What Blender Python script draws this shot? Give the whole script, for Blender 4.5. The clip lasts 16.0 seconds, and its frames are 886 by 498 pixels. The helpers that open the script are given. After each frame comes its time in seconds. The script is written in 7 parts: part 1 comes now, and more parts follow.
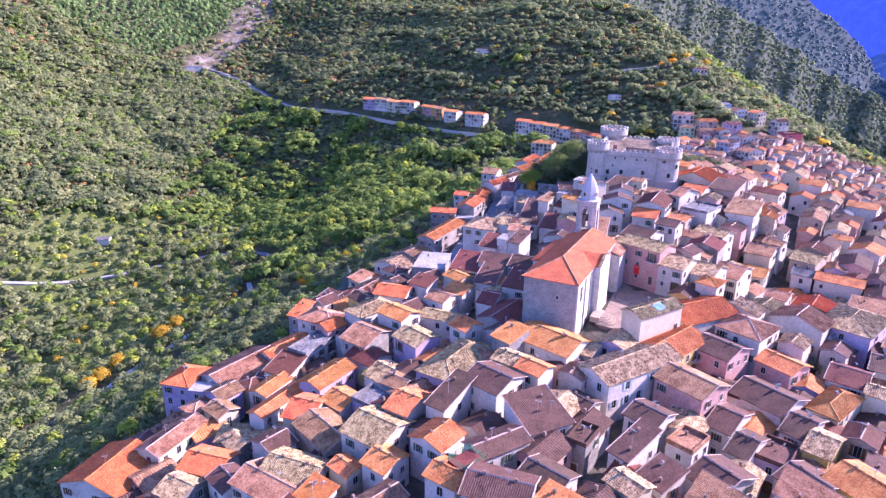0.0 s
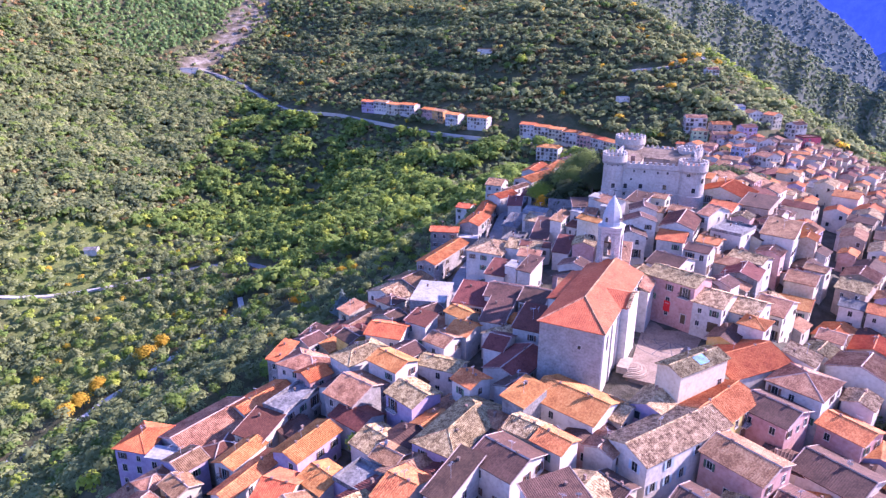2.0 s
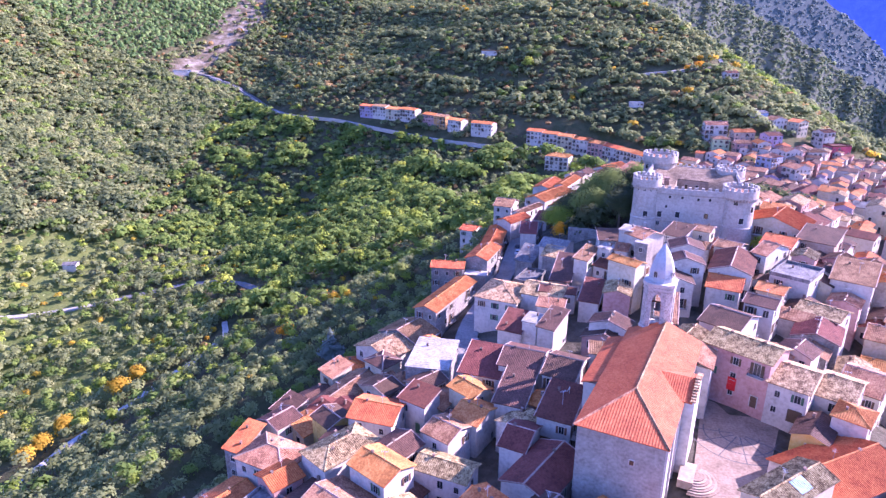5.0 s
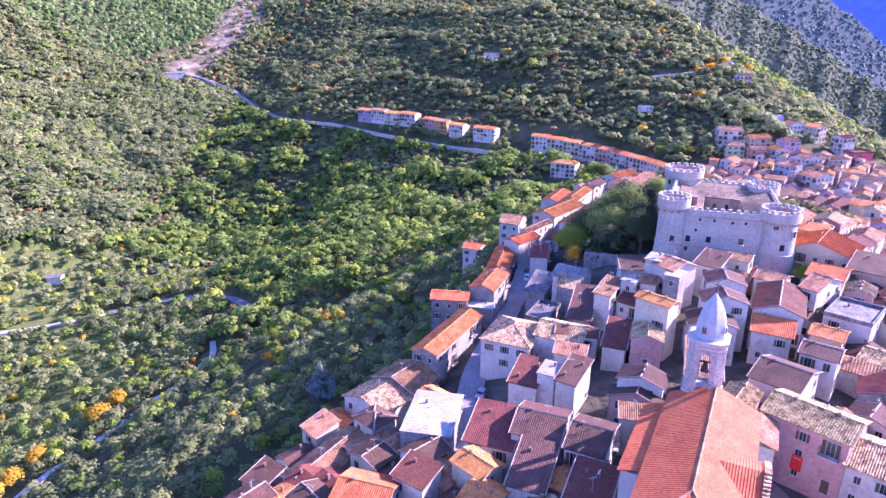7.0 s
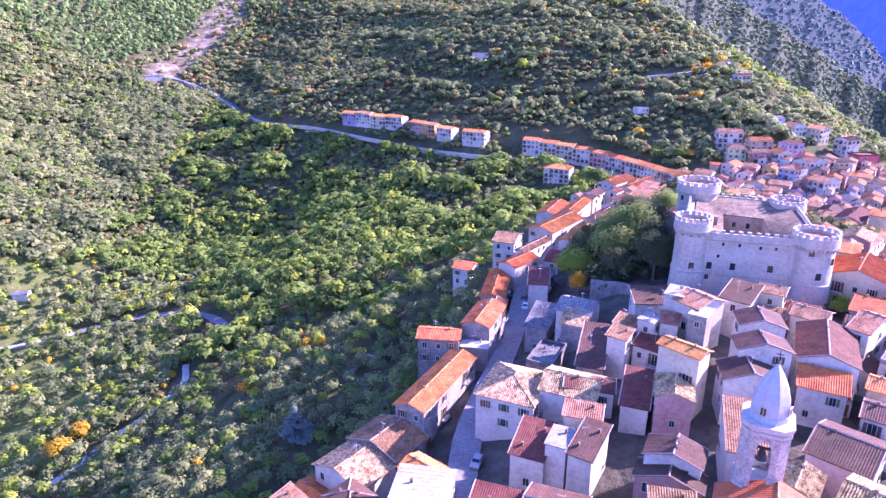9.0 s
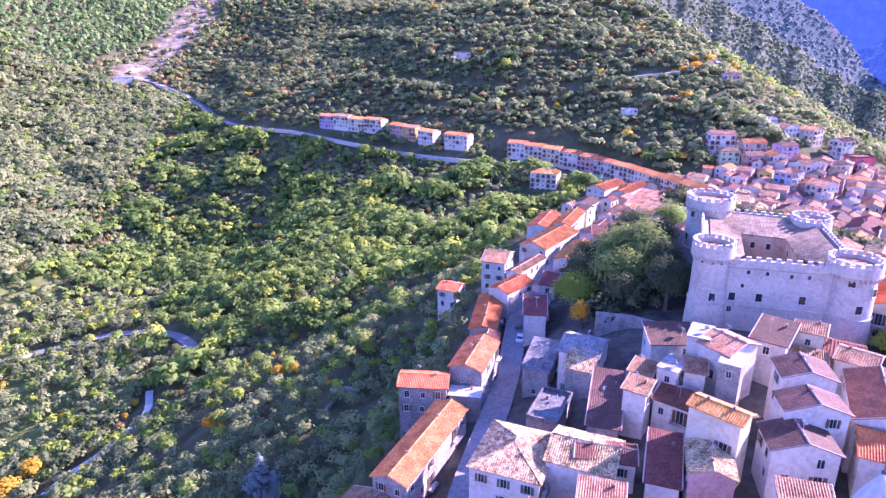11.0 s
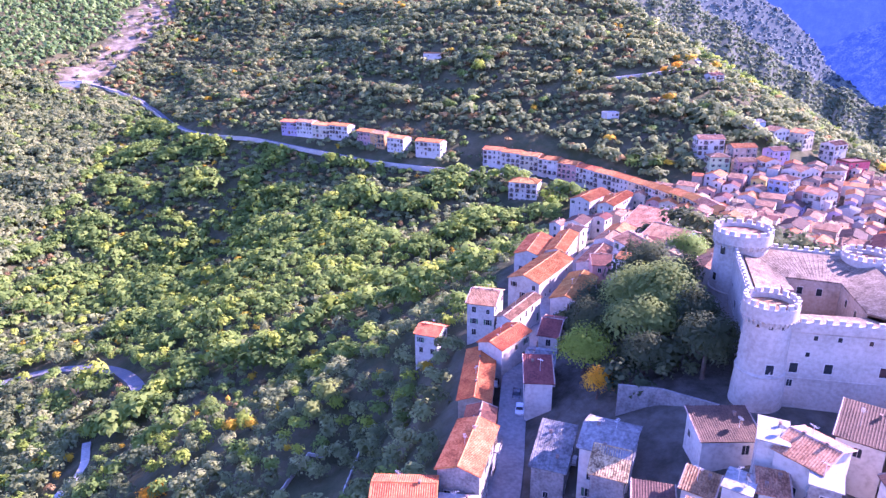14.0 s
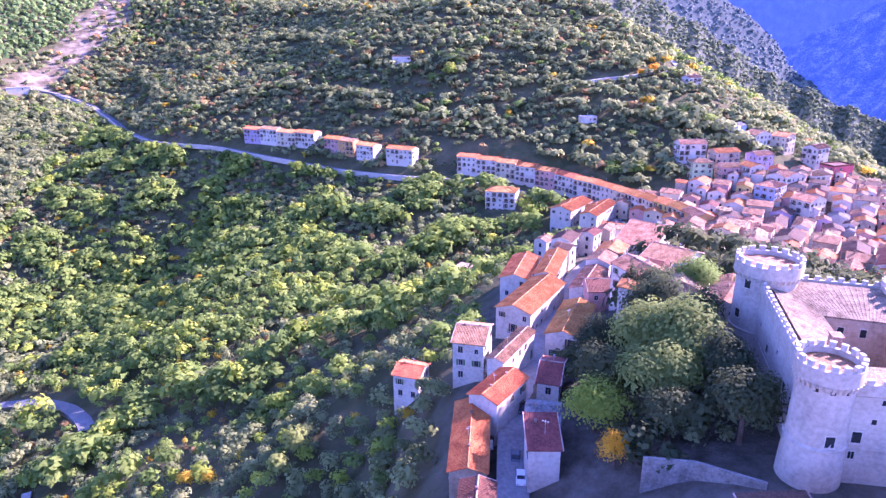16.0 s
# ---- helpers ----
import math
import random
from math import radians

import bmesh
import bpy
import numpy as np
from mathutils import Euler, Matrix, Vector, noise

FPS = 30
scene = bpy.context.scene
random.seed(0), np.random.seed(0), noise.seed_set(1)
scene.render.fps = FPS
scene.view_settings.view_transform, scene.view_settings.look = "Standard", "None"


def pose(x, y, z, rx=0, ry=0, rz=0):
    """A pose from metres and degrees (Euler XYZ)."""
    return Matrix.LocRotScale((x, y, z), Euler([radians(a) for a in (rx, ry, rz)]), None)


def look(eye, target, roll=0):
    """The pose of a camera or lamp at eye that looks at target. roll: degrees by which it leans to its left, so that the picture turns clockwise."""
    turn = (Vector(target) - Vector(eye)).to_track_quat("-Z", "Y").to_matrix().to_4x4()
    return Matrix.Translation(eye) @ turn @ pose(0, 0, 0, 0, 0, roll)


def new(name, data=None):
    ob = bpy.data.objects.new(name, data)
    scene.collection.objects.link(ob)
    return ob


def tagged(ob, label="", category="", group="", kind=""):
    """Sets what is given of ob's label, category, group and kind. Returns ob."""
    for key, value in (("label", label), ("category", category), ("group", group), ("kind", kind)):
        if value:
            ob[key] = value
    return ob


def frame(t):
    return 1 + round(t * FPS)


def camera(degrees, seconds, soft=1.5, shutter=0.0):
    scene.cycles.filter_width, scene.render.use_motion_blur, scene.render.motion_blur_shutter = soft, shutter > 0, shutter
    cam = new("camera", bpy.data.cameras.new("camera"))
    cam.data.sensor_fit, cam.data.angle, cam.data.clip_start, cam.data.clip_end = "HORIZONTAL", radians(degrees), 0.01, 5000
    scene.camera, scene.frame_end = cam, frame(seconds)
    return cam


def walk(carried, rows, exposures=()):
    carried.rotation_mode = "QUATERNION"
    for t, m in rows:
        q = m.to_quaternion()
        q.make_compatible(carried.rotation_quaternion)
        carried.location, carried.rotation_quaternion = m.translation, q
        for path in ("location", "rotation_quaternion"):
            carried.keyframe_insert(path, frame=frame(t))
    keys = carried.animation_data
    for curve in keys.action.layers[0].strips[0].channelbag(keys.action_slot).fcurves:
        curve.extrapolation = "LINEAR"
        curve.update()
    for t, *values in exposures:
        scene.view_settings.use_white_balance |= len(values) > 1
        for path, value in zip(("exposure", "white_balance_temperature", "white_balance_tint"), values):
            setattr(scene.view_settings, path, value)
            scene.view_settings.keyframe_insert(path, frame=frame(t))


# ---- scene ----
cam = camera(69.27, 16.0, soft=1.4)
walk(cam, [
    (0.0, look((0.00, 0.00, 63.75), (0.53, 94.47, 30.96), 0.58)),
    (0.5, look((0.18, 5.68, 63.81), (0.66, 100.13, 30.96), 0.53)),
    (1.0, look((0.26, 11.43, 63.91), (0.61, 105.89, 31.08), 0.48)),
    (1.5, look((0.33, 17.07, 63.97), (0.62, 111.52, 31.10), 0.36)),
    (2.0, look((0.29, 22.76, 64.07), (0.51, 117.20, 31.19), 0.31)),
    (2.5, look((0.29, 28.28, 64.03), (0.47, 122.72, 31.16), 0.34)),
    (3.0, look((0.20, 33.76, 63.98), (0.31, 128.23, 31.18), 0.37)),
    (3.5, look((0.22, 39.14, 63.98), (0.28, 133.60, 31.17), 0.36)),
    (4.0, look((0.09, 44.66, 64.15), (0.11, 139.12, 31.33), 0.38)),
    (6.5, look((-0.15, 71.29, 64.25), (-0.31, 165.77, 31.48), 0.24)),
    (7.0, look((-0.20, 76.76, 64.31), (-0.41, 171.27, 31.63), 0.22)),
    (7.5, look((-0.06, 82.05, 64.30), (-0.39, 176.55, 31.58), 0.13)),
    (8.0, look((0.06, 87.55, 64.38), (1.43, 182.03, 31.65), 0.05)),
    (8.5, look((0.23, 92.98, 64.31), (1.59, 187.45, 31.54), -0.01)),
    (9.0, look((0.31, 98.50, 64.22), (1.69, 192.98, 31.49), -0.08)),
    (11.5, look((0.41, 124.25, 63.75), (5.78, 218.55, 30.88), -0.23)),
    (12.0, look((0.28, 129.49, 63.80), (6.75, 223.70, 30.90), -0.26)),
    (12.5, look((0.32, 134.43, 63.81), (6.98, 228.62, 30.88), -0.29)),
    (13.0, look((0.26, 139.58, 63.88), (7.00, 233.76, 30.95), -0.36)),
    (13.5, look((0.28, 144.56, 63.83), (7.31, 238.69, 30.82), -0.39)),
    (14.0, look((0.24, 149.74, 63.82), (8.89, 243.76, 30.88), -0.44)),
    (14.5, look((0.26, 154.64, 63.83), (10.84, 248.46, 30.86), -0.51)),
    (15.0, look((0.16, 159.82, 63.89), (11.77, 253.53, 30.99), -0.56)),
    (15.5, look((0.20, 164.74, 63.84), (12.64, 258.37, 30.99), -0.60)),
    (16.0, look((0.08, 170.00, 63.75), (13.28, 263.57, 31.03), -0.61)),
], exposures=[(0.0, 1.60, 4775, 55), (7.0, 1.91, 4720, 64), (16.0, 2.34, 4790, 75)])

# ---- light ----
SUN_ELEV, SUN_AZ = radians(30), radians(75)   # azimuth from +y towards +x
world = bpy.data.worlds.new("sky")
scene.world = world
world.use_nodes = True
wn = world.node_tree.nodes
sky = wn.new("ShaderNodeTexSky")
sky.sky_type = "NISHITA"
sky.sun_disc = False
sky.sun_elevation = SUN_ELEV
sky.sun_rotation = SUN_AZ
sky.altitude = 500
sky.ozone_density = 1.2
sky.dust_density = 0.4
wn["Background"].inputs["Strength"].default_value = 0.105
world.node_tree.links.new(sky.outputs[0], wn["Background"].inputs["Color"])
sun_data = bpy.data.lights.new("sun", "SUN")
sun_data.energy, sun_data.angle, sun_data.color = 5.0, radians(0.6), (1.0, 0.77, 0.47)
sun = new("sun", sun_data)
toward = Vector((math.sin(SUN_AZ) * math.cos(SUN_ELEV), math.cos(SUN_AZ) * math.cos(SUN_ELEV), math.sin(SUN_ELEV)))
sun.matrix_world = look(toward * 400, (0, 0, 0))


# ---- materials ----
def material(name, colors, rough=0.85, scale=0.35, fine=4.0, bump=0.2, metal=0.0, rand=0.12, island=0.0, spec=0.3, coords="Object", span=0.16):
    """A mottled surface: colors from dark to light, mixed by a coarse and a fine noise, varied from thing to thing."""
    m = bpy.data.materials.new(name)
    m.use_nodes = True
    nt = m.node_tree
    n, l = nt.nodes, nt.links
    b = n["Principled BSDF"]
    tc = n.new("ShaderNodeTexCoord")
    big = n.new("ShaderNodeTexNoise")
    big.inputs["Scale"].default_value = scale
    big.inputs["Detail"].default_value = 5
    big.inputs["Roughness"].default_value = 0.65
    small = n.new("ShaderNodeTexNoise")
    small.inputs["Scale"].default_value = fine
    small.inputs["Detail"].default_value = 3
    for tex in (big, small):
        l.new(tc.outputs[coords], tex.inputs["Vector"])
    mix = n.new("ShaderNodeMath")
    mix.operation = "MULTIPLY_ADD"
    mix.inputs[1].default_value = 0.55
    l.new(big.outputs["Fac"], mix.inputs[0])
    half = n.new("ShaderNodeMath")
    half.operation = "MULTIPLY"
    half.inputs[1].default_value = 0.45
    l.new(small.outputs["Fac"], half.inputs[0])
    l.new(half.outputs[0], mix.inputs[2])
    ramp = n.new("ShaderNodeValToRGB")
    ramp.color_ramp.elements[0].position, ramp.color_ramp.elements[1].position = 0.5 - span, 0.5 + span
    ramp.color_ramp.elements[0].color = (*colors[0], 1)
    ramp.color_ramp.elements[1].color = (*colors[-1], 1)
    for i, c in enumerate(colors[1:-1]):
        e = ramp.color_ramp.elements.new(0.5 - span + 2 * span * (i + 1) / (len(colors) - 1))
        e.color = (*c, 1)
    l.new(mix.outputs[0], ramp.inputs["Fac"])
    hsv = n.new("ShaderNodeHueSaturation")
    l.new(ramp.outputs["Color"], hsv.inputs["Color"])
    source = None
    if rand:
        info = n.new("ShaderNodeObjectInfo")
        source, amount = info.outputs["Random"], rand
    if island:
        geo = n.new("ShaderNodeNewGeometry")
        source, amount = geo.outputs["Random Per Island"], island
    if source:
        val = n.new("ShaderNodeMapRange")
        val.inputs["To Min"].default_value, val.inputs["To Max"].default_value = 1 - amount * 1.6, 1 + amount * 1.6
        l.new(source, val.inputs["Value"])
        l.new(val.outputs[0], hsv.inputs["Value"])
        hue = n.new("ShaderNodeMapRange")
        hue.inputs["To Min"].default_value, hue.inputs["To Max"].default_value = 0.5 + amount * 0.1, 0.5 - amount * 0.1
        l.new(source, hue.inputs["Value"])
        l.new(hue.outputs[0], hsv.inputs["Hue"])
    l.new(hsv.outputs["Color"], b.inputs["Base Color"])
    b.inputs["Roughness"].default_value = rough
    b.inputs["Metallic"].default_value = metal
    b.inputs["Specular IOR Level"].default_value = spec
    if bump:
        bp = n.new("ShaderNodeBump")
        bp.inputs["Strength"].default_value = bump
        bp.inputs["Distance"].default_value = 0.08
        l.new(small.outputs["Fac"], bp.inputs["Height"])
        l.new(bp.outputs["Normal"], b.inputs["Normal"])
    return m


ROOFS = {
    "s": material("old_straw_tiles", [(0.12, 0.072, 0.034), (0.37, 0.258, 0.122), (0.65, 0.50, 0.265)], 0.9, 1.0, 4.2, 0.8, span=0.10),
    "b": material("brown_tiles", [(0.064, 0.034, 0.022), (0.101, 0.053, 0.034), (0.143, 0.078, 0.052)], 0.75, 0.4, 3.0, 0.35, span=0.11),
    "o": material("orange_tiles", [(0.315, 0.108, 0.028), (0.512, 0.199, 0.051), (0.610, 0.299, 0.095)], 0.8, 0.4, 2.8, 0.35, span=0.11),
    "r": material("red_tiles", [(0.316, 0.087, 0.023), (0.480, 0.145, 0.038), (0.551, 0.213, 0.059)], 0.8, 0.4, 2.8, 0.3, span=0.11),
    "k": material("dark_red_tiles", [(0.093, 0.029, 0.019), (0.149, 0.048, 0.029), (0.200, 0.070, 0.045)], 0.75, 0.4, 2.8, 0.35, span=0.11),
    "p": material("pink_tan_tiles", [(0.175, 0.086, 0.042), (0.314, 0.164, 0.081), (0.445, 0.265, 0.138)], 0.85, 0.5, 3.6, 0.4, span=0.09),
    "g": material("grey_slabs", [(0.09, 0.088, 0.085), (0.17, 0.165, 0.16), (0.26, 0.255, 0.24)], 0.85, 0.3, 2.0, 0.3, span=0.11),
    "w": material("pale_screed", [(0.24, 0.23, 0.21), (0.35, 0.335, 0.315), (0.44, 0.42, 0.40)], 0.85, 0.3, 2.0, 0.2, span=0.11),
}
WALLS = {
    "w": material("white_plaster", [(0.39, 0.345, 0.29), (0.55, 0.505, 0.44), (0.63, 0.59, 0.525)], 0.9, 0.25, 1.5, 0.15, rand=0.06),
    "c": material("cream_plaster", [(0.395, 0.342, 0.228), (0.532, 0.471, 0.334), (0.593, 0.547, 0.426)], 0.9, 0.25, 1.5, 0.15, rand=0.06),
    "v": material("lilac_plaster", [(0.29, 0.225, 0.31), (0.40, 0.32, 0.43), (0.47, 0.39, 0.49)], 0.9, 0.25, 1.5, 0.15, rand=0.06),
    "p": material("pink_plaster", [(0.35, 0.182, 0.152), (0.471, 0.281, 0.243), (0.532, 0.357, 0.319)], 0.9, 0.25, 1.5, 0.15, rand=0.06),
    "y": material("yellow_plaster", [(0.418, 0.289, 0.0608), (0.562, 0.426, 0.122), (0.608, 0.502, 0.213)], 0.9, 0.25, 1.5, 0.15, rand=0.06),
    "g": material("grey_rubble_wall", [(0.137, 0.122, 0.106), (0.251, 0.236, 0.213), (0.365, 0.342, 0.312)], 0.95, 0.5, 2.4, 0.6, rand=0.1),
    "t": material("tan_plaster", [(0.258, 0.198, 0.137), (0.38, 0.304, 0.22), (0.456, 0.388, 0.304)], 0.9, 0.3, 1.8, 0.25, rand=0.1),
    "m": material("mint_plaster", [(0.319, 0.418, 0.228), (0.441, 0.532, 0.319), (0.502, 0.578, 0.395)], 0.9, 0.25, 1.5, 0.15),
    "b": material("pale_blue_plaster", [(0.274, 0.334, 0.441), (0.365, 0.433, 0.547), (0.441, 0.502, 0.593)], 0.9, 0.25, 1.5, 0.15),
    "r": material("red_plaster", [(0.35, 0.0608, 0.076), (0.456, 0.0988, 0.114), (0.502, 0.152, 0.152)], 0.9, 0.25, 1.5, 0.15),
    "o": material("ochre_plaster", [(0.334, 0.198, 0.0608), (0.441, 0.274, 0.0912), (0.502, 0.35, 0.152)], 0.9, 0.25, 1.5, 0.15),
}
LOOK_ROOF = {"s": "weathered straw-coloured tile", "b": "brown tile", "o": "orange tile", "r": "bright red tile", "k": "dark red tile", "p": "faded pink-tan tile", "g": "grey slab", "w": "pale flat"}
LOOK_WALL = {"w": "white plastered", "c": "cream plastered", "v": "lilac plastered", "p": "pink plastered", "y": "yellow plastered", "g": "grey rubble-stone", "t": "tan rendered", "m": "mint green", "b": "pale blue", "r": "crimson painted", "o": "ochre plastered"}
CASTLE_TILES = material("castle_old_tiles", [(0.11, 0.074, 0.046), (0.215, 0.158, 0.102), (0.33, 0.26, 0.18)], 0.9, 0.6, 3.0, 0.6, rand=0.05, span=0.12)
STONE = material("castle_limestone", [(0.31, 0.27, 0.225), (0.43, 0.385, 0.325), (0.53, 0.48, 0.415)], 0.92, 0.22, 1.6, 0.5, rand=0.03)
TRIM = material("pale_stone_trim", [(0.37, 0.335, 0.29), (0.49, 0.455, 0.40), (0.58, 0.54, 0.485)], 0.85, 0.6, 3.0, 0.25, rand=0.05)
APSE = material("apse_masonry", [(0.20, 0.175, 0.15), (0.32, 0.29, 0.255), (0.42, 0.385, 0.345)], 0.95, 0.5, 2.2, 0.6, rand=0)
DOME = material("dome_plaster", [(0.36, 0.36, 0.37), (0.45, 0.45, 0.46), (0.52, 0.52, 0.53)], 0.6, 0.4, 2.0, 0.1, rand=0)
GLASS = material("window_glass", [(0.015, 0.017, 0.02), (0.04, 0.045, 0.05)], 0.15, 0.5, 1.0, 0, rand=0, spec=0.6)
WOOD = material("brown_shutter_paint", [(0.10, 0.055, 0.03), (0.17, 0.10, 0.06)], 0.6, 1.0, 6.0, 0.1, rand=0.2)
GREENP = material("green_shutter_paint", [(0.05, 0.10, 0.06), (0.09, 0.17, 0.10)], 0.6, 1.0, 6.0, 0.1, rand=0.2)
BLUEP = material("pale_blue_shutter_paint", [(0.36, 0.46, 0.52), (0.48, 0.58, 0.64)], 0.6, 1.0, 6.0, 0.1, rand=0.1)
IRON = material("painted_iron", [(0.05, 0.05, 0.055), (0.10, 0.10, 0.105)], 0.5, 1.0, 6.0, 0, rand=0.1)
CHIM = material("chimney_plaster", [(0.13, 0.085, 0.06), (0.24, 0.165, 0.125), (0.38, 0.30, 0.25)], 0.9, 0.8, 3.0, 0.2, rand=0.15)
CHURCH_TILES = material("church_red_tiles", [(0.36, 0.085, 0.032), (0.52, 0.135, 0.045), (0.60, 0.19, 0.07)], 0.8, 0.35, 2.8, 0.35, rand=0)
BELFRY = material("belfry_masonry", [(0.20, 0.18, 0.155), (0.40, 0.375, 0.335), (0.56, 0.53, 0.48)], 0.92, 0.9, 3.2, 0.7, rand=0.03)
RIDGE = material("pale_ridge_tiles", [(0.26, 0.18, 0.14), (0.40, 0.30, 0.24), (0.5, 0.4, 0.33)], 0.85, 0.6, 3.0, 0.2, rand=0.15)
SQUARE = material("square_paving", [(0.17, 0.125, 0.09), (0.27, 0.205, 0.15), (0.36, 0.285, 0.215)], 0.85, 0.3, 2.5, 0.2, rand=0)
ASPHALT = material("asphalt", [(0.12, 0.12, 0.125), (0.18, 0.18, 0.185), (0.24, 0.238, 0.235)], 0.9, 0.08, 1.2, 0.1, rand=0)
PAVING = material("pale_street_paving", [(0.16, 0.15, 0.145), (0.24, 0.23, 0.22), (0.33, 0.31, 0.29)], 0.88, 0.15, 1.5, 0.2, rand=0)
TRACK = material("gravel_road", [(0.30, 0.28, 0.25), (0.44, 0.42, 0.38), (0.55, 0.53, 0.49)], 0.95, 0.08, 1.0, 0.2, rand=0)


# ---- mesh helpers ----
def thing(name, m, label, category, group="", kind=""):
    ob = new(name)
    ob.empty_display_size = 0.5
    ob.matrix_world = m
    return tagged(ob, label, category, group, kind)


def part(name, bm, mats, parent=None, label=""):
    me = bpy.data.meshes.new(name)
    bm.to_mesh(me)
    bm.free()
    for m in mats if isinstance(mats, (list, tuple)) else (mats,):
        me.materials.append(m)
    ob = new(name, me)
    if parent:
        ob.parent = parent
    return tagged(ob, label)


def place(name, me, parent, m, label=""):
    ob = new(name, me)
    ob.parent = parent
    ob.matrix_local = m
    return tagged(ob, label)


def box(bm, x0, y0, z0, x1, y1, z1, mi=0):
    v = [bm.verts.new(p) for p in ((x0, y0, z0), (x1, y0, z0), (x1, y1, z0), (x0, y1, z0), (x0, y0, z1), (x1, y0, z1), (x1, y1, z1), (x0, y1, z1))]
    for q in ((3, 2, 1, 0), (4, 5, 6, 7), (0, 1, 5, 4), (1, 2, 6, 5), (2, 3, 7, 6), (3, 0, 4, 7)):
        bm.faces.new([v[i] for i in q]).material_index = mi
    return v


def poly(bm, pts, mi=0):
    f = bm.faces.new([bm.verts.new(p) for p in pts])
    f.material_index = mi
    return f


def lathe(bm, profile, n=32, mi=0, a0=0.0, a1=2 * math.pi, cx=0.0, cy=0.0):
    """A surface of revolution from (radius, height) pairs."""
    full = abs(a1 - a0 - 2 * math.pi) < 1e-6
    rings = []
    for r, z in profile:
        rings.append([bm.verts.new((cx + r * math.cos(a0 + (a1 - a0) * i / n), cy + r * math.sin(a0 + (a1 - a0) * i / n), z)) for i in range(n if full else n + 1)])
    for k in range(len(rings) - 1):
        a, b = rings[k], rings[k + 1]
        for i in range(n):
            j = (i + 1) % len(a)
            bm.faces.new((a[i], a[j], b[j], b[i])).material_index = mi


# ---- ground ----
WIDE_X = np.array((-900, -600, -400, -250, -140, -60, 20, 110, 220, 400, 700, 1300), float)
WIDE_Y = np.array((-300, 0, 150, 300, 450, 600, 720, 900, 1200, 1700, 2300), float)
WIDE = {}
WIDE[-300] = (78, -7, -42, -51, -48, -43, -41, -41, -47, -58, -79, -23)
WIDE[0] = (89, -25, -77, -97, -83, -36, -12, -28, -44, -60, -72, -33)
WIDE[150] = (101, -32, -79, -96, -79, -30, -1, -9, -25, -60, -70, -28)
WIDE[300] = (121, -31, -89, -127, -99, -58, -2, 23, -38, -32, -64, -20)
WIDE[450] = (142, -10, -80, -111, -94, -66, -54, -36, -23, -56, -64, -14)
WIDE[600] = (178, 40, -43, -83, -84, -46, -17, 8, 29, -42, -60, 11)
WIDE[720] = (208, 91, -32, -50, -18, 8, 38, 68, 72, -25, -60, 63)
WIDE[900] = (257, 136, 23, -2, 34, 58, 86, 110, 118, 15, -62, -95)
WIDE[1200] = (315, 196, 132, 130, 157, 150, 157, 164, 175, 80, -14, -110)
WIDE[1700] = (389, 308, 266, 260, 269, 276, 284, 285, 285, 290, 108, -170)
WIDE[2300] = (467, 413, 386, 372, 370, 367, 365, 362, 350, 330, 200, -200)
TOWN_X = np.arange(-80, 171, 25.0)
TOWN_Y = np.arange(70, 391, 32.0)
TOWN = {}
TOWN[70] = (-42.1, -24.6, -14.0, -7.7, -7.5, -11.0, -11.8, -16.5, -20.8, -24.4, -28.1)
TOWN[102] = (-39.0, -19.4, -15.2, -7.8, -6.1, -8.6, -10.9, -13.5, -17.1, -22.5, -26.6)
TOWN[134] = (-42.2, -25.0, -14.2, -8.9, -3.6, 0.2, -4.9, -7.9, -13.1, -19.3, -24.0)
TOWN[166] = (-48.2, -33.1, -15.1, -8.8, -4.0, -0.4, 1.4, -13.0, -8.9, -13.9, -18.9)
TOWN[198] = (-52.5, -39.1, -24.4, -12.6, -2.2, 2.6, 3.4, 3.0, -6.8, -9.6, -16.1)
TOWN[230] = (-57.9, -43.5, -35.1, -11.5, -6.8, 5.2, 7.2, 4.6, -5.7, -7.2, -14.0)
TOWN[262] = (-62.5, -52.8, -35.0, -20.1, -9.4, 1.9, 7.4, 5.6, -0.3, -6.9, -14.1)
TOWN[294] = (-66.9, -54.9, -40.7, -27.5, -10.7, -7.5, 4.9, -2.9, -2.3, -9.1, -16.3)
TOWN[326] = (-70.3, -58.3, -46.3, -32.8, -18.7, -10.8, -7.3, 0.2, -7.2, -12.6, -19.6)
TOWN[358] = (-74.2, -65.3, -54.2, -41.0, -26.6, -13.7, -9.0, -8.4, -11.5, -16.3, -21.9)
TOWN[390] = (-76.8, -69.6, -58.9, -45.3, -33.4, -25.1, -19.2, -16.5, -17.6, -20.4, -23.4)


def slopes(k, v, axis):
    """Smooth slopes at the knots, by finite differences."""
    return np.gradient(v, k, axis=axis)


def hermite(k, v, s, q):
    """Cubic Hermite interpolation along the first axis of v at each q."""
    q = np.clip(q, k[0], k[-1])
    i = np.clip(np.searchsorted(k, q) - 1, 0, len(k) - 2)
    h = k[i + 1] - k[i]
    u = (q - k[i]) / h
    return i, h, u


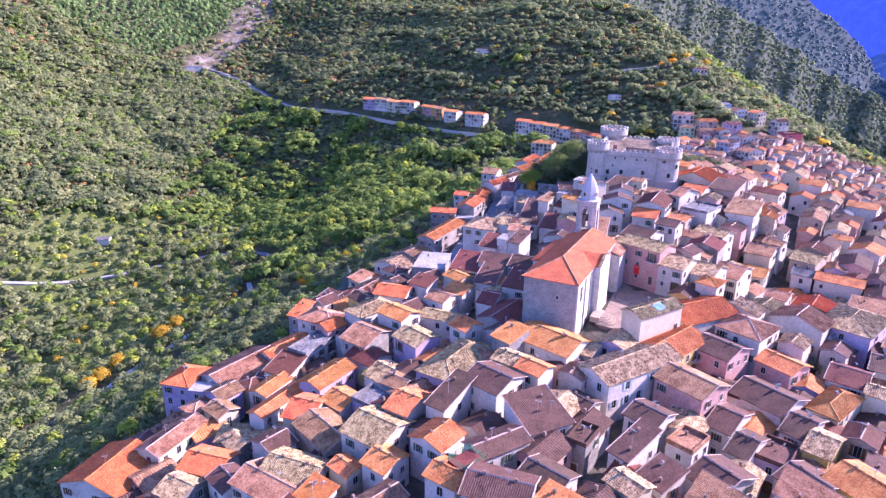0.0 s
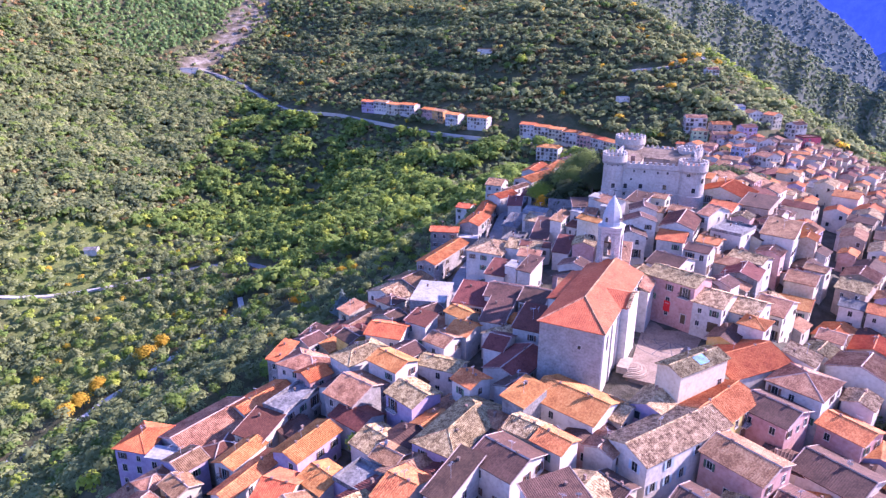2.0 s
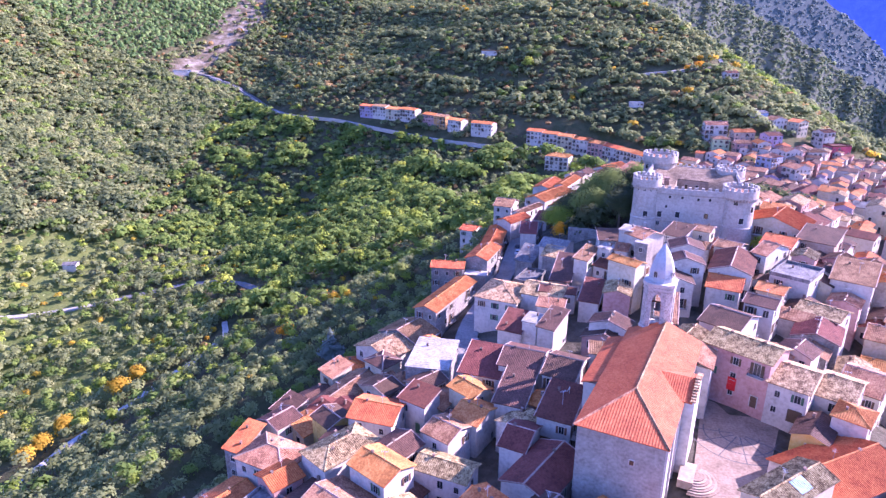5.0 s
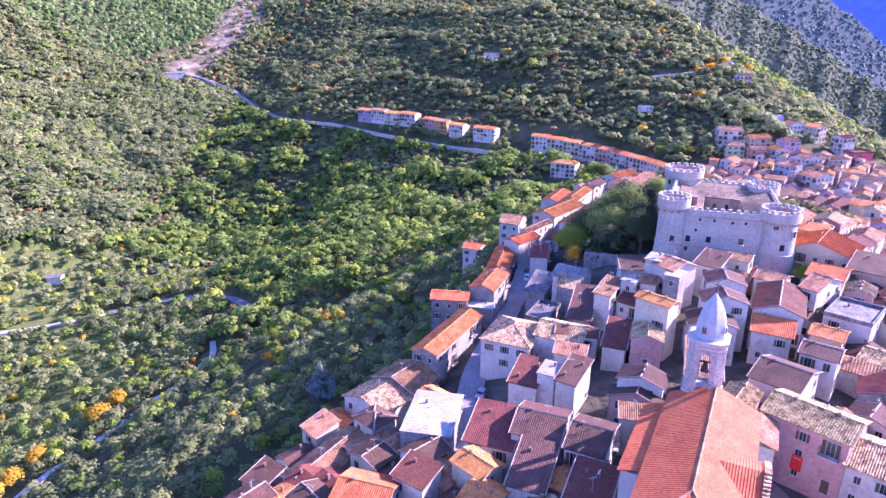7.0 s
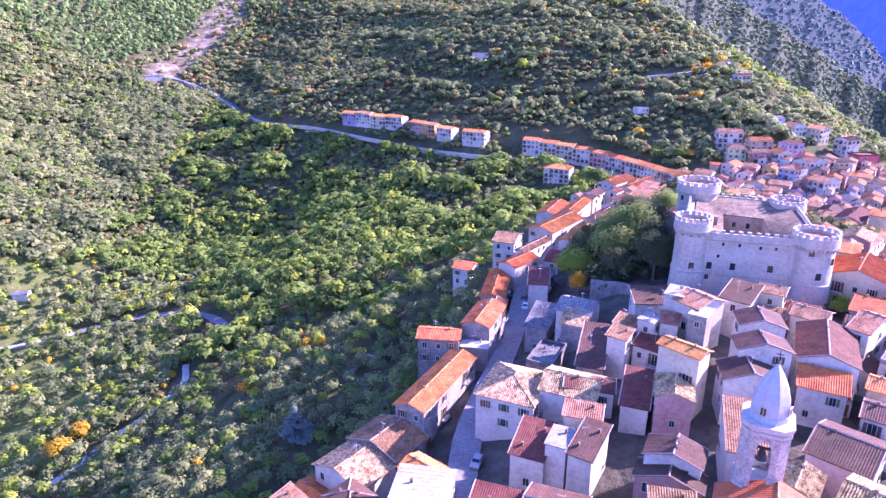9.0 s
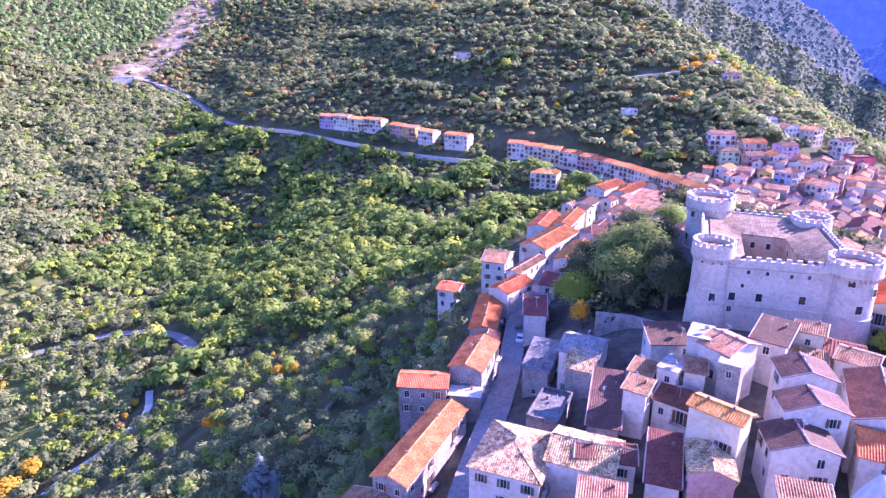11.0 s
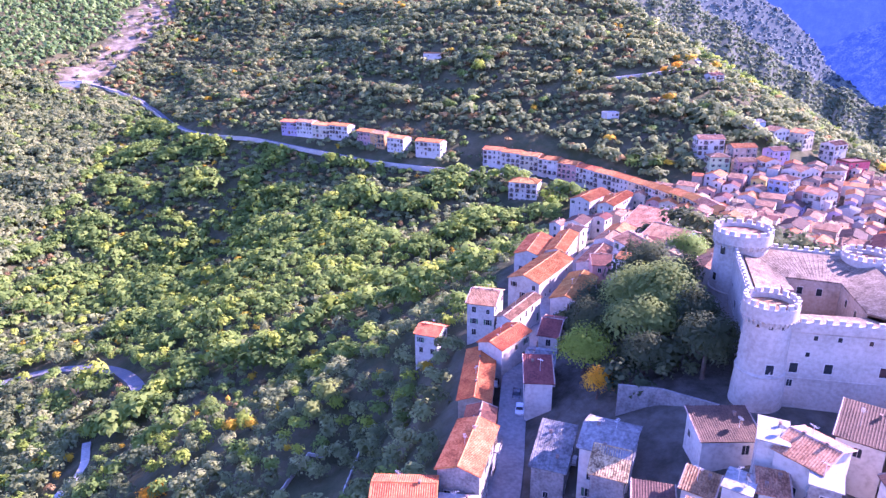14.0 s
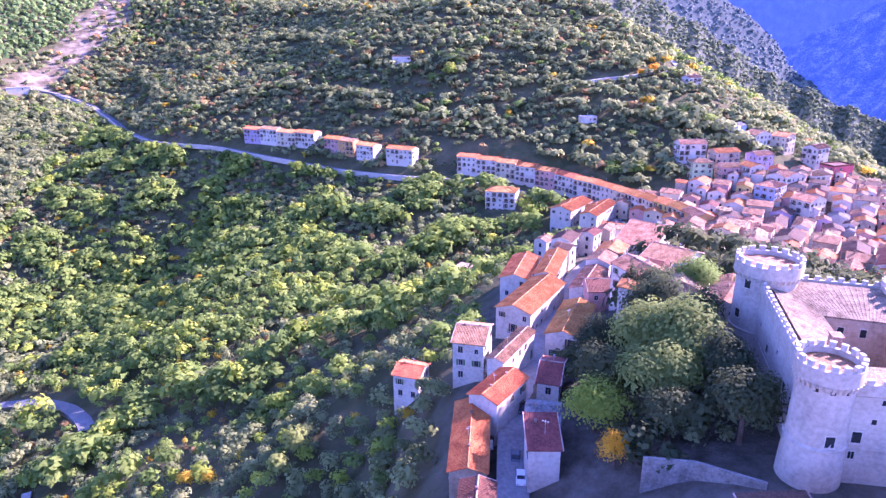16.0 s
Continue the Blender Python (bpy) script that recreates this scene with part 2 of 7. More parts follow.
def surface(kx, ky, table, x, y):
    v = np.array([table[int(t)] for t in ky], float)          # v[y][x]
    sx = slopes(kx, v, 1)
    i, h, u = hermite(kx, None, None, x)
    h00, h10, h01, h11 = 2 * u**3 - 3 * u**2 + 1, u**3 - 2 * u**2 + u, -2 * u**3 + 3 * u**2, u**3 - u**2
    lines = h00 * v[:, i] + h10 * h * sx[:, i] + h01 * v[:, i + 1] + h11 * h * sx[:, i + 1]
    sy = slopes(ky, lines, 0)
    j, g, w = hermite(ky, None, None, y)
    n = np.arange(len(x))
    g00, g10, g01, g11 = 2 * w**3 - 3 * w**2 + 1, w**3 - 2 * w**2 + w, -2 * w**3 + 3 * w**2, w**3 - w**2
    return g00 * lines[j, n] + g10 * g * sy[j, n] + g01 * lines[j + 1, n] + g11 * g * sy[j + 1, n]


ROW_FRONT = [(58, 566, -25.5), (76, 555, -26.5), (94, 541, -28.0), (108, 528, -29.5), (120, 508, -30.8), (128, 488, -31.3), (133, 466, -30.8), (137, 444, -29.0), (138, 422, -27.5), (136, 408, -26.5)]


TOWN_EDGE = [(-66, 60), (-62, 130), (-42, 150), (-30, 175), (-14, 205), (6, 235), (13, 265), (21, 300), (35, 335), (48, 365), (90, 400), (125, 430)]


def line_distance(x, y, pts):
    d = np.full(x.shape, 1e9)
    for (ax, ay), (bx, by) in zip(pts[:-1], pts[1:]):
        u = np.clip(((x - ax) * (bx - ax) + (y - ay) * (by - ay)) / ((bx - ax)**2 + (by - ay)**2), 0, 1)
        d = np.minimum(d, np.hypot(x - ax - u * (bx - ax), y - ay - u * (by - ay)))
    return d


def heights(x, y):
    x, y = np.asarray(x, float).ravel(), np.asarray(y, float).ravel()
    wide = surface(WIDE_X, WIDE_Y, WIDE, x, y)
    town = surface(TOWN_X, TOWN_Y, TOWN, x, y)
    edge = np.minimum(np.minimum(x + 80, 170 - x), np.minimum(y - 70, 390 - y))
    k = np.clip(edge / 25, 0, 1)
    k = k * k * (3 - 2 * k)
    rough = np.clip((np.hypot(x - 60, y - 200) - 250) / 300, 0, 1)
    wave = np.sin(x / 37 + 1.3 * np.sin(y / 53)) * np.cos(y / 41 + x / 90) * 3.0 + np.sin(x / 13 + y / 17) * 0.8
    z = wide * (1 - k) + town * k + rough * wave
    # the shelf that carries the road before the terraced houses
    near, level = np.full(x.shape, 1e9), np.zeros(x.shape)
    for (ax, ay, az), (bx, by, bz) in zip(ROW_FRONT[:-1], ROW_FRONT[1:]):
        u = np.clip(((x - ax) * (bx - ax) + (y - ay) * (by - ay)) / ((bx - ax)**2 + (by - ay)**2), 0, 1)
        d = np.hypot(x - ax - u * (bx - ax), y - ay - u * (by - ay))
        level = np.where(d < near, az + u * (bz - az), level)
        near = np.minimum(near, d)
    # the far side of the hill falls into a side valley
    brow = np.interp(y, [530, 560, 590, 615, 643, 687, 750, 880, 1000, 1200], [430, 352, 322, 288, 254, 226, 194, 130, 60, -20])
    over = np.clip(x - brow, 0, None) * np.clip((y - 520) / 60, 0, 1)
    z = z - np.clip(0.62 * over * over / (over + 12), 0, 230)
    # the slope below the town's edge is hollow
    out = np.interp(y, [p[1] for p in TOWN_EDGE], [p[0] for p in TOWN_EDGE]) - x
    z = z - 10 * np.exp(-((out - 27) / 17)**2) * np.clip((y - 90) / 40, 0, 1) * np.clip((322 - y) / 30, 0, 1)
    # a rounded spur below the bend of the road
    z = z + 11 * np.exp(-((x + 145) / 46)**2 - ((y - 636) / 42)**2)
    shelf = np.clip((19 - near) / 10, 0, 1)
    shelf = shelf * shelf * (3 - 2 * shelf)
    z = z * (1 - shelf) + level * shelf
    flat = np.clip((17 - np.hypot(x - 46, y - 142)) / 7, 0, 1)
    return z * (1 - flat) - 0.1 * flat


def ground_z(x, y):
    return float(heights([x], [y])[0])


def ramp_nodes(n, l, fac, stops):
    r = n.new("ShaderNodeValToRGB")
    r.color_ramp.elements[0].position, r.color_ramp.elements[0].color = stops[0][0], (*stops[0][1], 1)
    r.color_ramp.elements[1].position, r.color_ramp.elements[1].color = stops[-1][0], (*stops[-1][1], 1)
    for p, c in stops[1:-1]:
        r.color_ramp.elements.new(p).color = (*c, 1)
    l.new(fac, r.inputs["Fac"])
    return r.outputs["Color"]


def ground_material():
    m = bpy.data.materials.new("hillside_ground")
    m.use_nodes = True
    n, l = m.node_tree.nodes, m.node_tree.links
    tc = n.new("ShaderNodeTexCoord")

    def noise_tex(scale, detail=6):
        t = n.new("ShaderNodeTexNoise")
        t.inputs["Scale"].default_value, t.inputs["Detail"].default_value, t.inputs["Roughness"].default_value = scale, detail, 0.65
        l.new(tc.outputs["Object"], t.inputs["Vector"])
        return t.outputs["Fac"]

    grass = ramp_nodes(n, l, noise_tex(0.035), [(0.3, (0.05, 0.062, 0.024)), (0.45, (0.085, 0.092, 0.04)), (0.56, (0.13, 0.12, 0.062)), (0.7, (0.18, 0.15, 0.09))])
    scrub = ramp_nodes(n, l, noise_tex(0.16), [(0.35, (0.035, 0.047, 0.018)), (0.5, (0.075, 0.083, 0.035)), (0.66, (0.14, 0.122, 0.07))])
    meadow = ramp_nodes(n, l, noise_tex(0.08), [(0.35, (0.10, 0.14, 0.03)), (0.65, (0.19, 0.22, 0.06))])
    rock = ramp_nodes(n, l, noise_tex(0.09), [(0.3, (0.065, 0.062, 0.034)), (0.47, (0.15, 0.125, 0.08)), (0.58, (0.25, 0.215, 0.16)), (0.7, (0.40, 0.36, 0.29))])
    earth = ramp_nodes(n, l, noise_tex(0.3), [(0.35, (0.06, 0.055, 0.042)), (0.65, (0.15, 0.135, 0.11))])

    def mixed(a, b, fac):
        x = n.new("ShaderNodeMix")
        x.data_type = "RGBA"
        l.new(fac, x.inputs["Factor"])
        l.new(a, x.inputs["A"])
        l.new(b, x.inputs["B"])
        return x.outputs["Result"]

    def zone(name):
        at = n.new("ShaderNodeAttribute")
        at.attribute_name = name
        return at.outputs["Fac"]

    half = n.new("ShaderNodeValue")
    half.outputs[0].default_value = 0.5
    c = mixed(grass, scrub, half.outputs[0])
    c = mixed(c, meadow, zone("meadow"))
    c = mixed(c, rock, zone("scar"))
    c = mixed(c, earth, zone("town"))
    b = n["Principled BSDF"]
    l.new(c, b.inputs["Base Color"])
    b.inputs["Roughness"].default_value = 0.95
    b.inputs["Specular IOR Level"].default_value = 0.1
    bp = n.new("ShaderNodeBump")
    bp.inputs["Strength"].default_value, bp.inputs["Distance"].default_value = 0.7, 1.2
    l.new(noise_tex(0.35), bp.inputs["Height"])
    l.new(bp.outputs["Normal"], b.inputs["Normal"])
    return m


def soft(v, lo, hi):
    k = np.clip((v - lo) / (hi - lo), 0, 1)
    return k * k * (3 - 2 * k)


polyline_distance = line_distance


SCAR = [(-345, 888), (-318, 960), (-302, 1030), (-298, 1085), (-294, 1150), (-270, 1260)]


def in_town(x, y):
    """1 within the built-up ridge, 0 in the valley and on the slopes."""
    edge = np.interp(y, [p[1] for p in TOWN_EDGE], [p[0] for p in TOWN_EDGE])
    right = np.interp(y, [60, 200, 330, 420, 520, 560], [170, 235, 330, 345, 340, 200])
    k = soft(x - edge, -3, 3) * soft(right - x, -10, 10) * soft(480 - y, -12, 12)
    return k


GRASSY = [(-270, 530), (-297, 485), (-242, 407), (-190, 375), (-200, 330)]


def make_ground():
    xs = np.concatenate([np.arange(-4000, -1200, 400), np.arange(-1200, -480, 40), np.arange(-480, 460, 6), np.arange(460, 1500, 30), np.arange(1500, 4300, 400)])
    ys = np.concatenate([np.arange(-3000, -300, 300), np.arange(-300, 60, 24), np.arange(60, 820, 6), np.arange(820, 2500, 25), np.arange(2500, 4300, 300)])
    gx, gy = np.meshgrid(xs, ys)
    x, y = gx.ravel(), gy.ravel()
    z = heights(x, y) + np.clip(y - 2300, 0, None) * 0.12
    nx, ny = len(xs), len(ys)
    i = np.arange(nx * ny).reshape(ny, nx)
    faces = np.stack([i[:-1, :-1], i[:-1, 1:], i[1:, 1:], i[1:, :-1]], -1).reshape(-1, 4)
    me = bpy.data.meshes.new("ground")
    me.from_pydata(np.stack([x, y, z], 1).tolist(), [], faces.tolist())
    scar = soft(12 + np.clip(y - 890, 0, 200) * 0.1 - polyline_distance(x, y, SCAR) * (1 + 0.3 * np.sin(y / 19)), -9, 9)
    meadow = soft(15 - polyline_distance(x, y, [(255, 650), (275, 615), (297, 600), (318, 588), (345, 560)]), -9, 9)
    meadow = np.maximum(meadow, 0.85 * soft(34 - polyline_distance(x, y, GRASSY), -22, 12))
    for name, val in (("scar", scar), ("meadow", meadow), ("town", in_town(x, y) * 0.85)):
        at = me.attributes.new(name, "FLOAT", "POINT")
        at.data.foreach_set("value", val.astype(np.float32))
    me.polygons.foreach_set("use_smooth", [True] * len(me.polygons))
    me.materials.append(ground_material())
    return tagged(new("ground", me), "steep grassy valley sides with scrub, scree and meadow", "ground", kind="structure")


make_ground()


RIDGE_TREES = []


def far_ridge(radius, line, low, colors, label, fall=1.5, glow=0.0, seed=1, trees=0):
    """A mountainside far off: its crest given as azimuth (from +y towards +x) and height, falling towards the valley.
    colors include the distance haze, glow adds its brightness.
    """
    rs = np.random.default_rng(seed)
    az = np.linspace(line[0][0], line[-1][0], 90)
    crest = np.interp(az, [p[0] for p in line], [p[1] for p in line])
    crest = crest + sum(radius * (0.003 if radius < 2000 else 0.001) / k * np.sin(az * 2.3 * k + rs.uniform(0, 6)) for k in (1, 2, 4, 7))
    rows = 40
    verts, faces = [], []
    for j in range(rows):
        u = j / (rows - 1)
        for i, (a, c) in enumerate(zip(az, crest)):
            z = c + (low - c) * u
            spur = radius * (0.012 if radius < 2000 else 0.003) * u * (np.sin(a * 0.9 + 2.2 * u + seed) + 0.4 * np.sin(a * 2.1 - 3 * u))
            r = radius - fall * (c - z) + spur + radius * 0.006 * np.sin(a * 1.3 + 9 * u) * np.sin(11 * u - a * 0.9) * min(1.0, 6 * u)
            verts.append((r * math.sin(radians(a)), 90 + r * math.cos(radians(a)), z))
    for j in range(rows - 1):
        for i in range(89):
            k = j * 90 + i
            faces.append((k, k + 90, k + 91, k + 1))
    if trees:
        a, u = rs.uniform(az[0], az[-1], trees), rs.uniform(0, 0.75, trees)
        c = np.interp(a, az, crest)
        z = c + (low - c) * u
        r = radius - fall * (c - z) + radius * (0.012 if radius < 2000 else 0.003) * u * (np.sin(a * 0.9 + 2.2 * u + seed) + 0.4 * np.sin(a * 2.1 - 3 * u))
        r = r + radius * 0.006 * np.sin(a * 1.3 + 9 * u) * np.sin(11 * u - a * 0.9) * np.minimum(1.0, 6 * u)
        RIDGE_TREES.append((r * np.sin(np.radians(a)), 90 + r * np.cos(np.radians(a)), z))
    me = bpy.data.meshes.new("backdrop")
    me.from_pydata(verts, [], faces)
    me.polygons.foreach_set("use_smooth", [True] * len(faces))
    m = material("hazed_forest_" + str(seed), colors, 0.95, 0.03, 0.22, 0.0, rand=0)
    # the slope emits its own colour, standing in for haze in the air
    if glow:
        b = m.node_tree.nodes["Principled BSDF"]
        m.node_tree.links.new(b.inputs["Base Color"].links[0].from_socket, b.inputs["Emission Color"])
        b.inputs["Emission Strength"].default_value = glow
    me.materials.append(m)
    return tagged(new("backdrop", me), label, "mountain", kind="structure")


# haze is painted into these colours, bluer with distance; the last holds shade too
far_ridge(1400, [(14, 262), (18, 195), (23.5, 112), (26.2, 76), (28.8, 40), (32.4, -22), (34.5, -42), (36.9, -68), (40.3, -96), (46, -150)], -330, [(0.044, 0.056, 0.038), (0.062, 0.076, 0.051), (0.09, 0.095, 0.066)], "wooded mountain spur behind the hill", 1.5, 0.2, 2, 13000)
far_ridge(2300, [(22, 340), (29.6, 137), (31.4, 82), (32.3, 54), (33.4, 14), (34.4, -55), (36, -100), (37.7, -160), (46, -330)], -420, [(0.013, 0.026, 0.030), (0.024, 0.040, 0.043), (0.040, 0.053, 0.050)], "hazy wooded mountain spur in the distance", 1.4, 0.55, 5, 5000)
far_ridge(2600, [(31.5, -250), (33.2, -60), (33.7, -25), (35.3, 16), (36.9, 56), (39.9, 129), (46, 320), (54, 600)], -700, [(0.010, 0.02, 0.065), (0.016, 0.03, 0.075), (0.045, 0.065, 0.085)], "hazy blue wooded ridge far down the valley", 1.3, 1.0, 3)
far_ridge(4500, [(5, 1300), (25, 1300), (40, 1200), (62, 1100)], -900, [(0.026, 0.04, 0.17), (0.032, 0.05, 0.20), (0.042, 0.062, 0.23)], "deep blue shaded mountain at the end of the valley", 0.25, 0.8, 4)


def smooth_path(pts, step=4.0):
    p = np.array(pts, float)
    p = np.vstack([2 * p[0] - p[1], p, 2 * p[-1] - p[-2]])
    out = []
    for a, b, c, d in zip(p[:-3], p[1:-2], p[2:-1], p[3:]):
        n = max(2, int(np.hypot(*(c - b)) / step))
        for u in np.arange(n) / n:
            out.append(0.5 * (2 * b + (c - a) * u + (2 * a - 5 * b + 4 * c - d) * u**2 + (3 * b - a - 3 * c + d) * u**3))
    out.append(p[-2])
    return np.array(out)


def ribbon(name, pts, width, mat, label, lift=0.3, edges=False, category="road"):
    """A road that follows the ground, with a bed that reaches into it."""
    c = smooth_path(pts)
    t = np.gradient(c, axis=0)
    t /= np.hypot(t[:, 0], t[:, 1])[:, None]
    nrm = np.stack([-t[:, 1], t[:, 0]], 1)
    a, b = c + nrm * width / 2, c - nrm * width / 2
    z = np.maximum(np.maximum(heights(a[:, 0], a[:, 1]), heights(b[:, 0], b[:, 1])), heights(c[:, 0], c[:, 1])) + lift
    z = np.convolve(np.pad(z, 3, "edge"), np.ones(7) / 7, "valid")
    bm = bmesh.new()
    rows = []
    for i in range(len(c)):
        rows.append([bm.verts.new((*a[i], z[i] - 2.5)), bm.verts.new((*a[i], z[i])), bm.verts.new((*b[i], z[i])), bm.verts.new((*b[i], z[i] - 2.5))])
    for p, q in zip(rows[:-1], rows[1:]):
        for k in range(3):
            bm.faces.new((p[k], q[k], q[k + 1], p[k + 1]))
    bmesh.ops.recalc_face_normals(bm, faces=bm.faces)
    ob = part(name, bm, mat)
    return tagged(ob, label, category, kind="structure")


MAIN_ROAD = [(-335, 905), (-301, 908), (-256, 878), (-190, 764), (-155, 718), (-103, 680), (-79, 660), (-44, 630), (-12, 600), (7, 584), (38, 562), (62, 553), (84, 540), (108, 516), (126, 486), (133, 452), (136, 418), (126, 398), (104, 384)]
STREET = [(3, 172), (6, 196), (10, 210), (15, 225), (19, 238), (22, 250), (26, 266), (31, 280), (38, 296), (45, 310), (54, 326), (66, 345), (86, 366), (104, 384)]
WHITE_ROAD = [(-420, 400), (-340, 412), (-287, 424), (-268, 430), (-242, 439), (-215, 450)]
HAIRPIN = [(-215, 450), (-182, 457), (-150, 447), (-128, 430), (-114, 412), (-109, 403)]
LOWER = [(-179.2, 224.6), (-169.2, 247.6), (-161.2, 269.6), (-156.7, 286.4), (-143.7, 306.9), (-131.5, 325.9), (-122.6, 334.2), (-113.7, 353.5), (-119.8, 374.2)]
TRACK_UP = [(150, 612), (170, 610), (197, 604), (222, 610), (235, 618), (240, 640)]
ribbon("road", MAIN_ROAD, 5.2, ASPHALT, "grey asphalt road along the foot of the hillside", 0.5)
ribbon("road", STREET, 5.2, PAVING, "narrow paved street between the houses", 0.25)
ribbon("road", WHITE_ROAD, 4.0, TRACK, "pale gravel lane through the olive groves", 0.5)
ribbon("road", HAIRPIN, 6.0, ASPHALT, "asphalt hairpin bend among the trees", 0.5)
ribbon("road", LOWER, 3.0, TRACK, "pale lane on the valley side", 0.5)
ribbon("road", TRACK_UP, 3.5, TRACK, "dirt track climbing the hill", 0.5)


def parapet(pts, shift, label):
    """A low pale wall along the valley side of a road."""
    c = smooth_path(pts)
    t = np.gradient(c, axis=0)
    t /= np.hypot(t[:, 0], t[:, 1])[:, None]
    nrm = np.stack([-t[:, 1], t[:, 0]], 1)
    top = np.maximum(heights(*(c + nrm * 2.6).T), np.maximum(heights(*(c - nrm * 2.6).T), heights(*c.T))) + 0.5
    top = np.convolve(np.pad(top, 3, "edge"), np.ones(7) / 7, "valid")
    a, b = c + nrm * shift, c + nrm * (shift - 0.4)
    bm = bmesh.new()
    rows = [[bm.verts.new((*p, z + e)) for p, e in ((a[i], -2.4), (a[i], 0.9), (b[i], 0.9), (b[i], -2.4))] for i, z in enumerate(top)]
    for p, q in zip(rows[:-1], rows[1:]):
        for k in range(3):
            bm.faces.new((p[k], q[k], q[k + 1], p[k + 1]))
    bmesh.ops.recalc_face_normals(bm, faces=bm.faces)
    return tagged(part("road_parapet", bm, TRIM), label, "wall", kind="structure")


parapet(MAIN_ROAD[1:13], -2.6, "low pale parapet along the valley side of the road")


# ---- roofs and houses ----
RIB = [0.06]


def slope(bm, e0, e1, r0, r1, mi=0, ribs=0.33, thick=0.16):
    """One roof slope from its eave e0-e1 up to r0-r1, as a slab with rows of curved tiles running down it."""
    e0, e1, r0, r1 = Vector(e0), Vector(e1), Vector(r0), Vector(r1)
    along = e1 - e0
    length = along.length
    if length < 0.3:
        return
    along /= length
    up = r0 - e0
    a = max(0.0, up.dot(along))
    b = max(0.0, (e1 - r1).dot(along))
    rise = up - along * up.dot(along)
    nrm = along.cross(rise).normalized()
    if nrm.z < 0:
        nrm = -nrm
    low = nrm * -thick
    n = max(1, int(length / ribs))
    hh = RIB[0]
    stations = []
    for i in range(n):
        for u, k in ((0.0, 0.0), (0.2, 0.0), (0.5, 1.0), (0.8, 0.0)):
            stations.append(((i + u) * length / n, k * hh))
    stations.append((length, 0.0))
    lower, upper = [], []
    for s, k in stations:
        reach = min(1.0, s / a if a > 0.01 else 1.0, (length - s) / b if b > 0.01 else 1.0)
        p = e0 + along * s
        lower.append(bm.verts.new(p + nrm * k))
        upper.append(bm.verts.new(p + rise * reach + nrm * (k * (0.25 + 0.75 * min(1, reach * 3)))))
    fs = [bm.faces.new((lower[i], lower[i + 1], upper[i + 1], upper[i])) for i in range(len(lower) - 1)]
    ends = [bm.verts.new(e0 + low), bm.verts.new(e1 + low)]
    fs.append(bm.faces.new([ends[0], ends[1]] + lower[::-1]))
    tops = [bm.verts.new(r1 + low), bm.verts.new(r0 + low)]
    fs.append(bm.faces.new((ends[1], ends[0], tops[1], tops[0])))
    fs.append(bm.faces.new((lower[0], ends[0], tops[1], upper[0])) if a < 0.01 else bm.faces.new((lower[0], ends[0], tops[1])))
    fs.append(bm.faces.new((ends[1], lower[-1], upper[-1], tops[0])) if b < 0.01 else bm.faces.new((ends[1], lower[-1], tops[0])))
    for f in fs:
        f.material_index = mi


def ridge_cap(bm, p, q, mi=0, r=0.16):
    p, q = Vector(p), Vector(q)
    d = (q - p).normalized()
    s = d.cross(Vector((0, 0, 1))).normalized() * r
    u = Vector((0, 0, r * 0.9))
    a = [bm.verts.new(p - s), bm.verts.new(p + u), bm.verts.new(p + s)]
    b = [bm.verts.new(q - s), bm.verts.new(q + u), bm.verts.new(q + s)]
    for f in ((a[0], a[1], b[1], b[0]), (a[1], a[2], b[2], b[1]), (a[0], a[2], a[1]), (b[0], b[1], b[2])):
        bm.faces.new(f).material_index = mi


def window_mesh(name, w, h, shutter=None, sill=True, bar=True):
    """A window that stands in its wall facing -y: surround, dark pane with a glazing bar, sill, shutters folded back."""
    bm = bmesh.new()
    for x0, x1, z0, z1 in ((-w / 2 - 0.1, -w / 2, 0, h), (w / 2, w / 2 + 0.1, 0, h), (-w / 2 - 0.1, w / 2 + 0.1, h, h + 0.12)):
        box(bm, x0, -0.07, z0, x1, 0.05, z1, 0)
    box(bm, -w / 2, -0.012, 0, w / 2, 0.05, h, 1)
    if sill:
        box(bm, -w / 2 - 0.1, -0.16, -0.1, w / 2 + 0.1, 0.05, 0, 0)
    if shutter:
        for s in (-1, 1):
            x0, x1 = sorted((s * (w / 2 + 0.1), s * (w / 2 + 0.1 + w * 0.46)))
            box(bm, x0, -0.12, 0, x1, -0.07, h, 2)
    bmesh.ops.remove_doubles(bm, verts=bm.verts, dist=0.001)
    if shutter:
        bm.normal_update()
        leaves = [f for f in bm.faces if f.material_index == 2 and abs(f.calc_center_median().y + 0.12) < 0.01]
        bmesh.ops.inset_individual(bm, faces=leaves, thickness=0.07, depth=-0.025)
    if bar:
        box(bm, -0.025, -0.035, 0.001, 0.025, -0.013, h - 0.001, 0)
    me = bpy.data.meshes.new(name)
    bm.to_mesh(me)
    bm.free()
    for m in (TRIM, GLASS, shutter or WOOD):
        me.materials.append(m)
    return me


WINDOWS = [window_mesh("window", 0.9, 1.35), window_mesh("window", 0.85, 1.35, WOOD), window_mesh("window", 1.0, 1.5), window_mesh("window", 0.75, 1.1), window_mesh("window", 0.9, 1.4, GREENP)]
BLUE_WINDOW = window_mesh("window", 1.0, 1.6, BLUEP)
FRENCH = window_mesh("french_window", 1.1, 2.2, WOOD, sill=False)


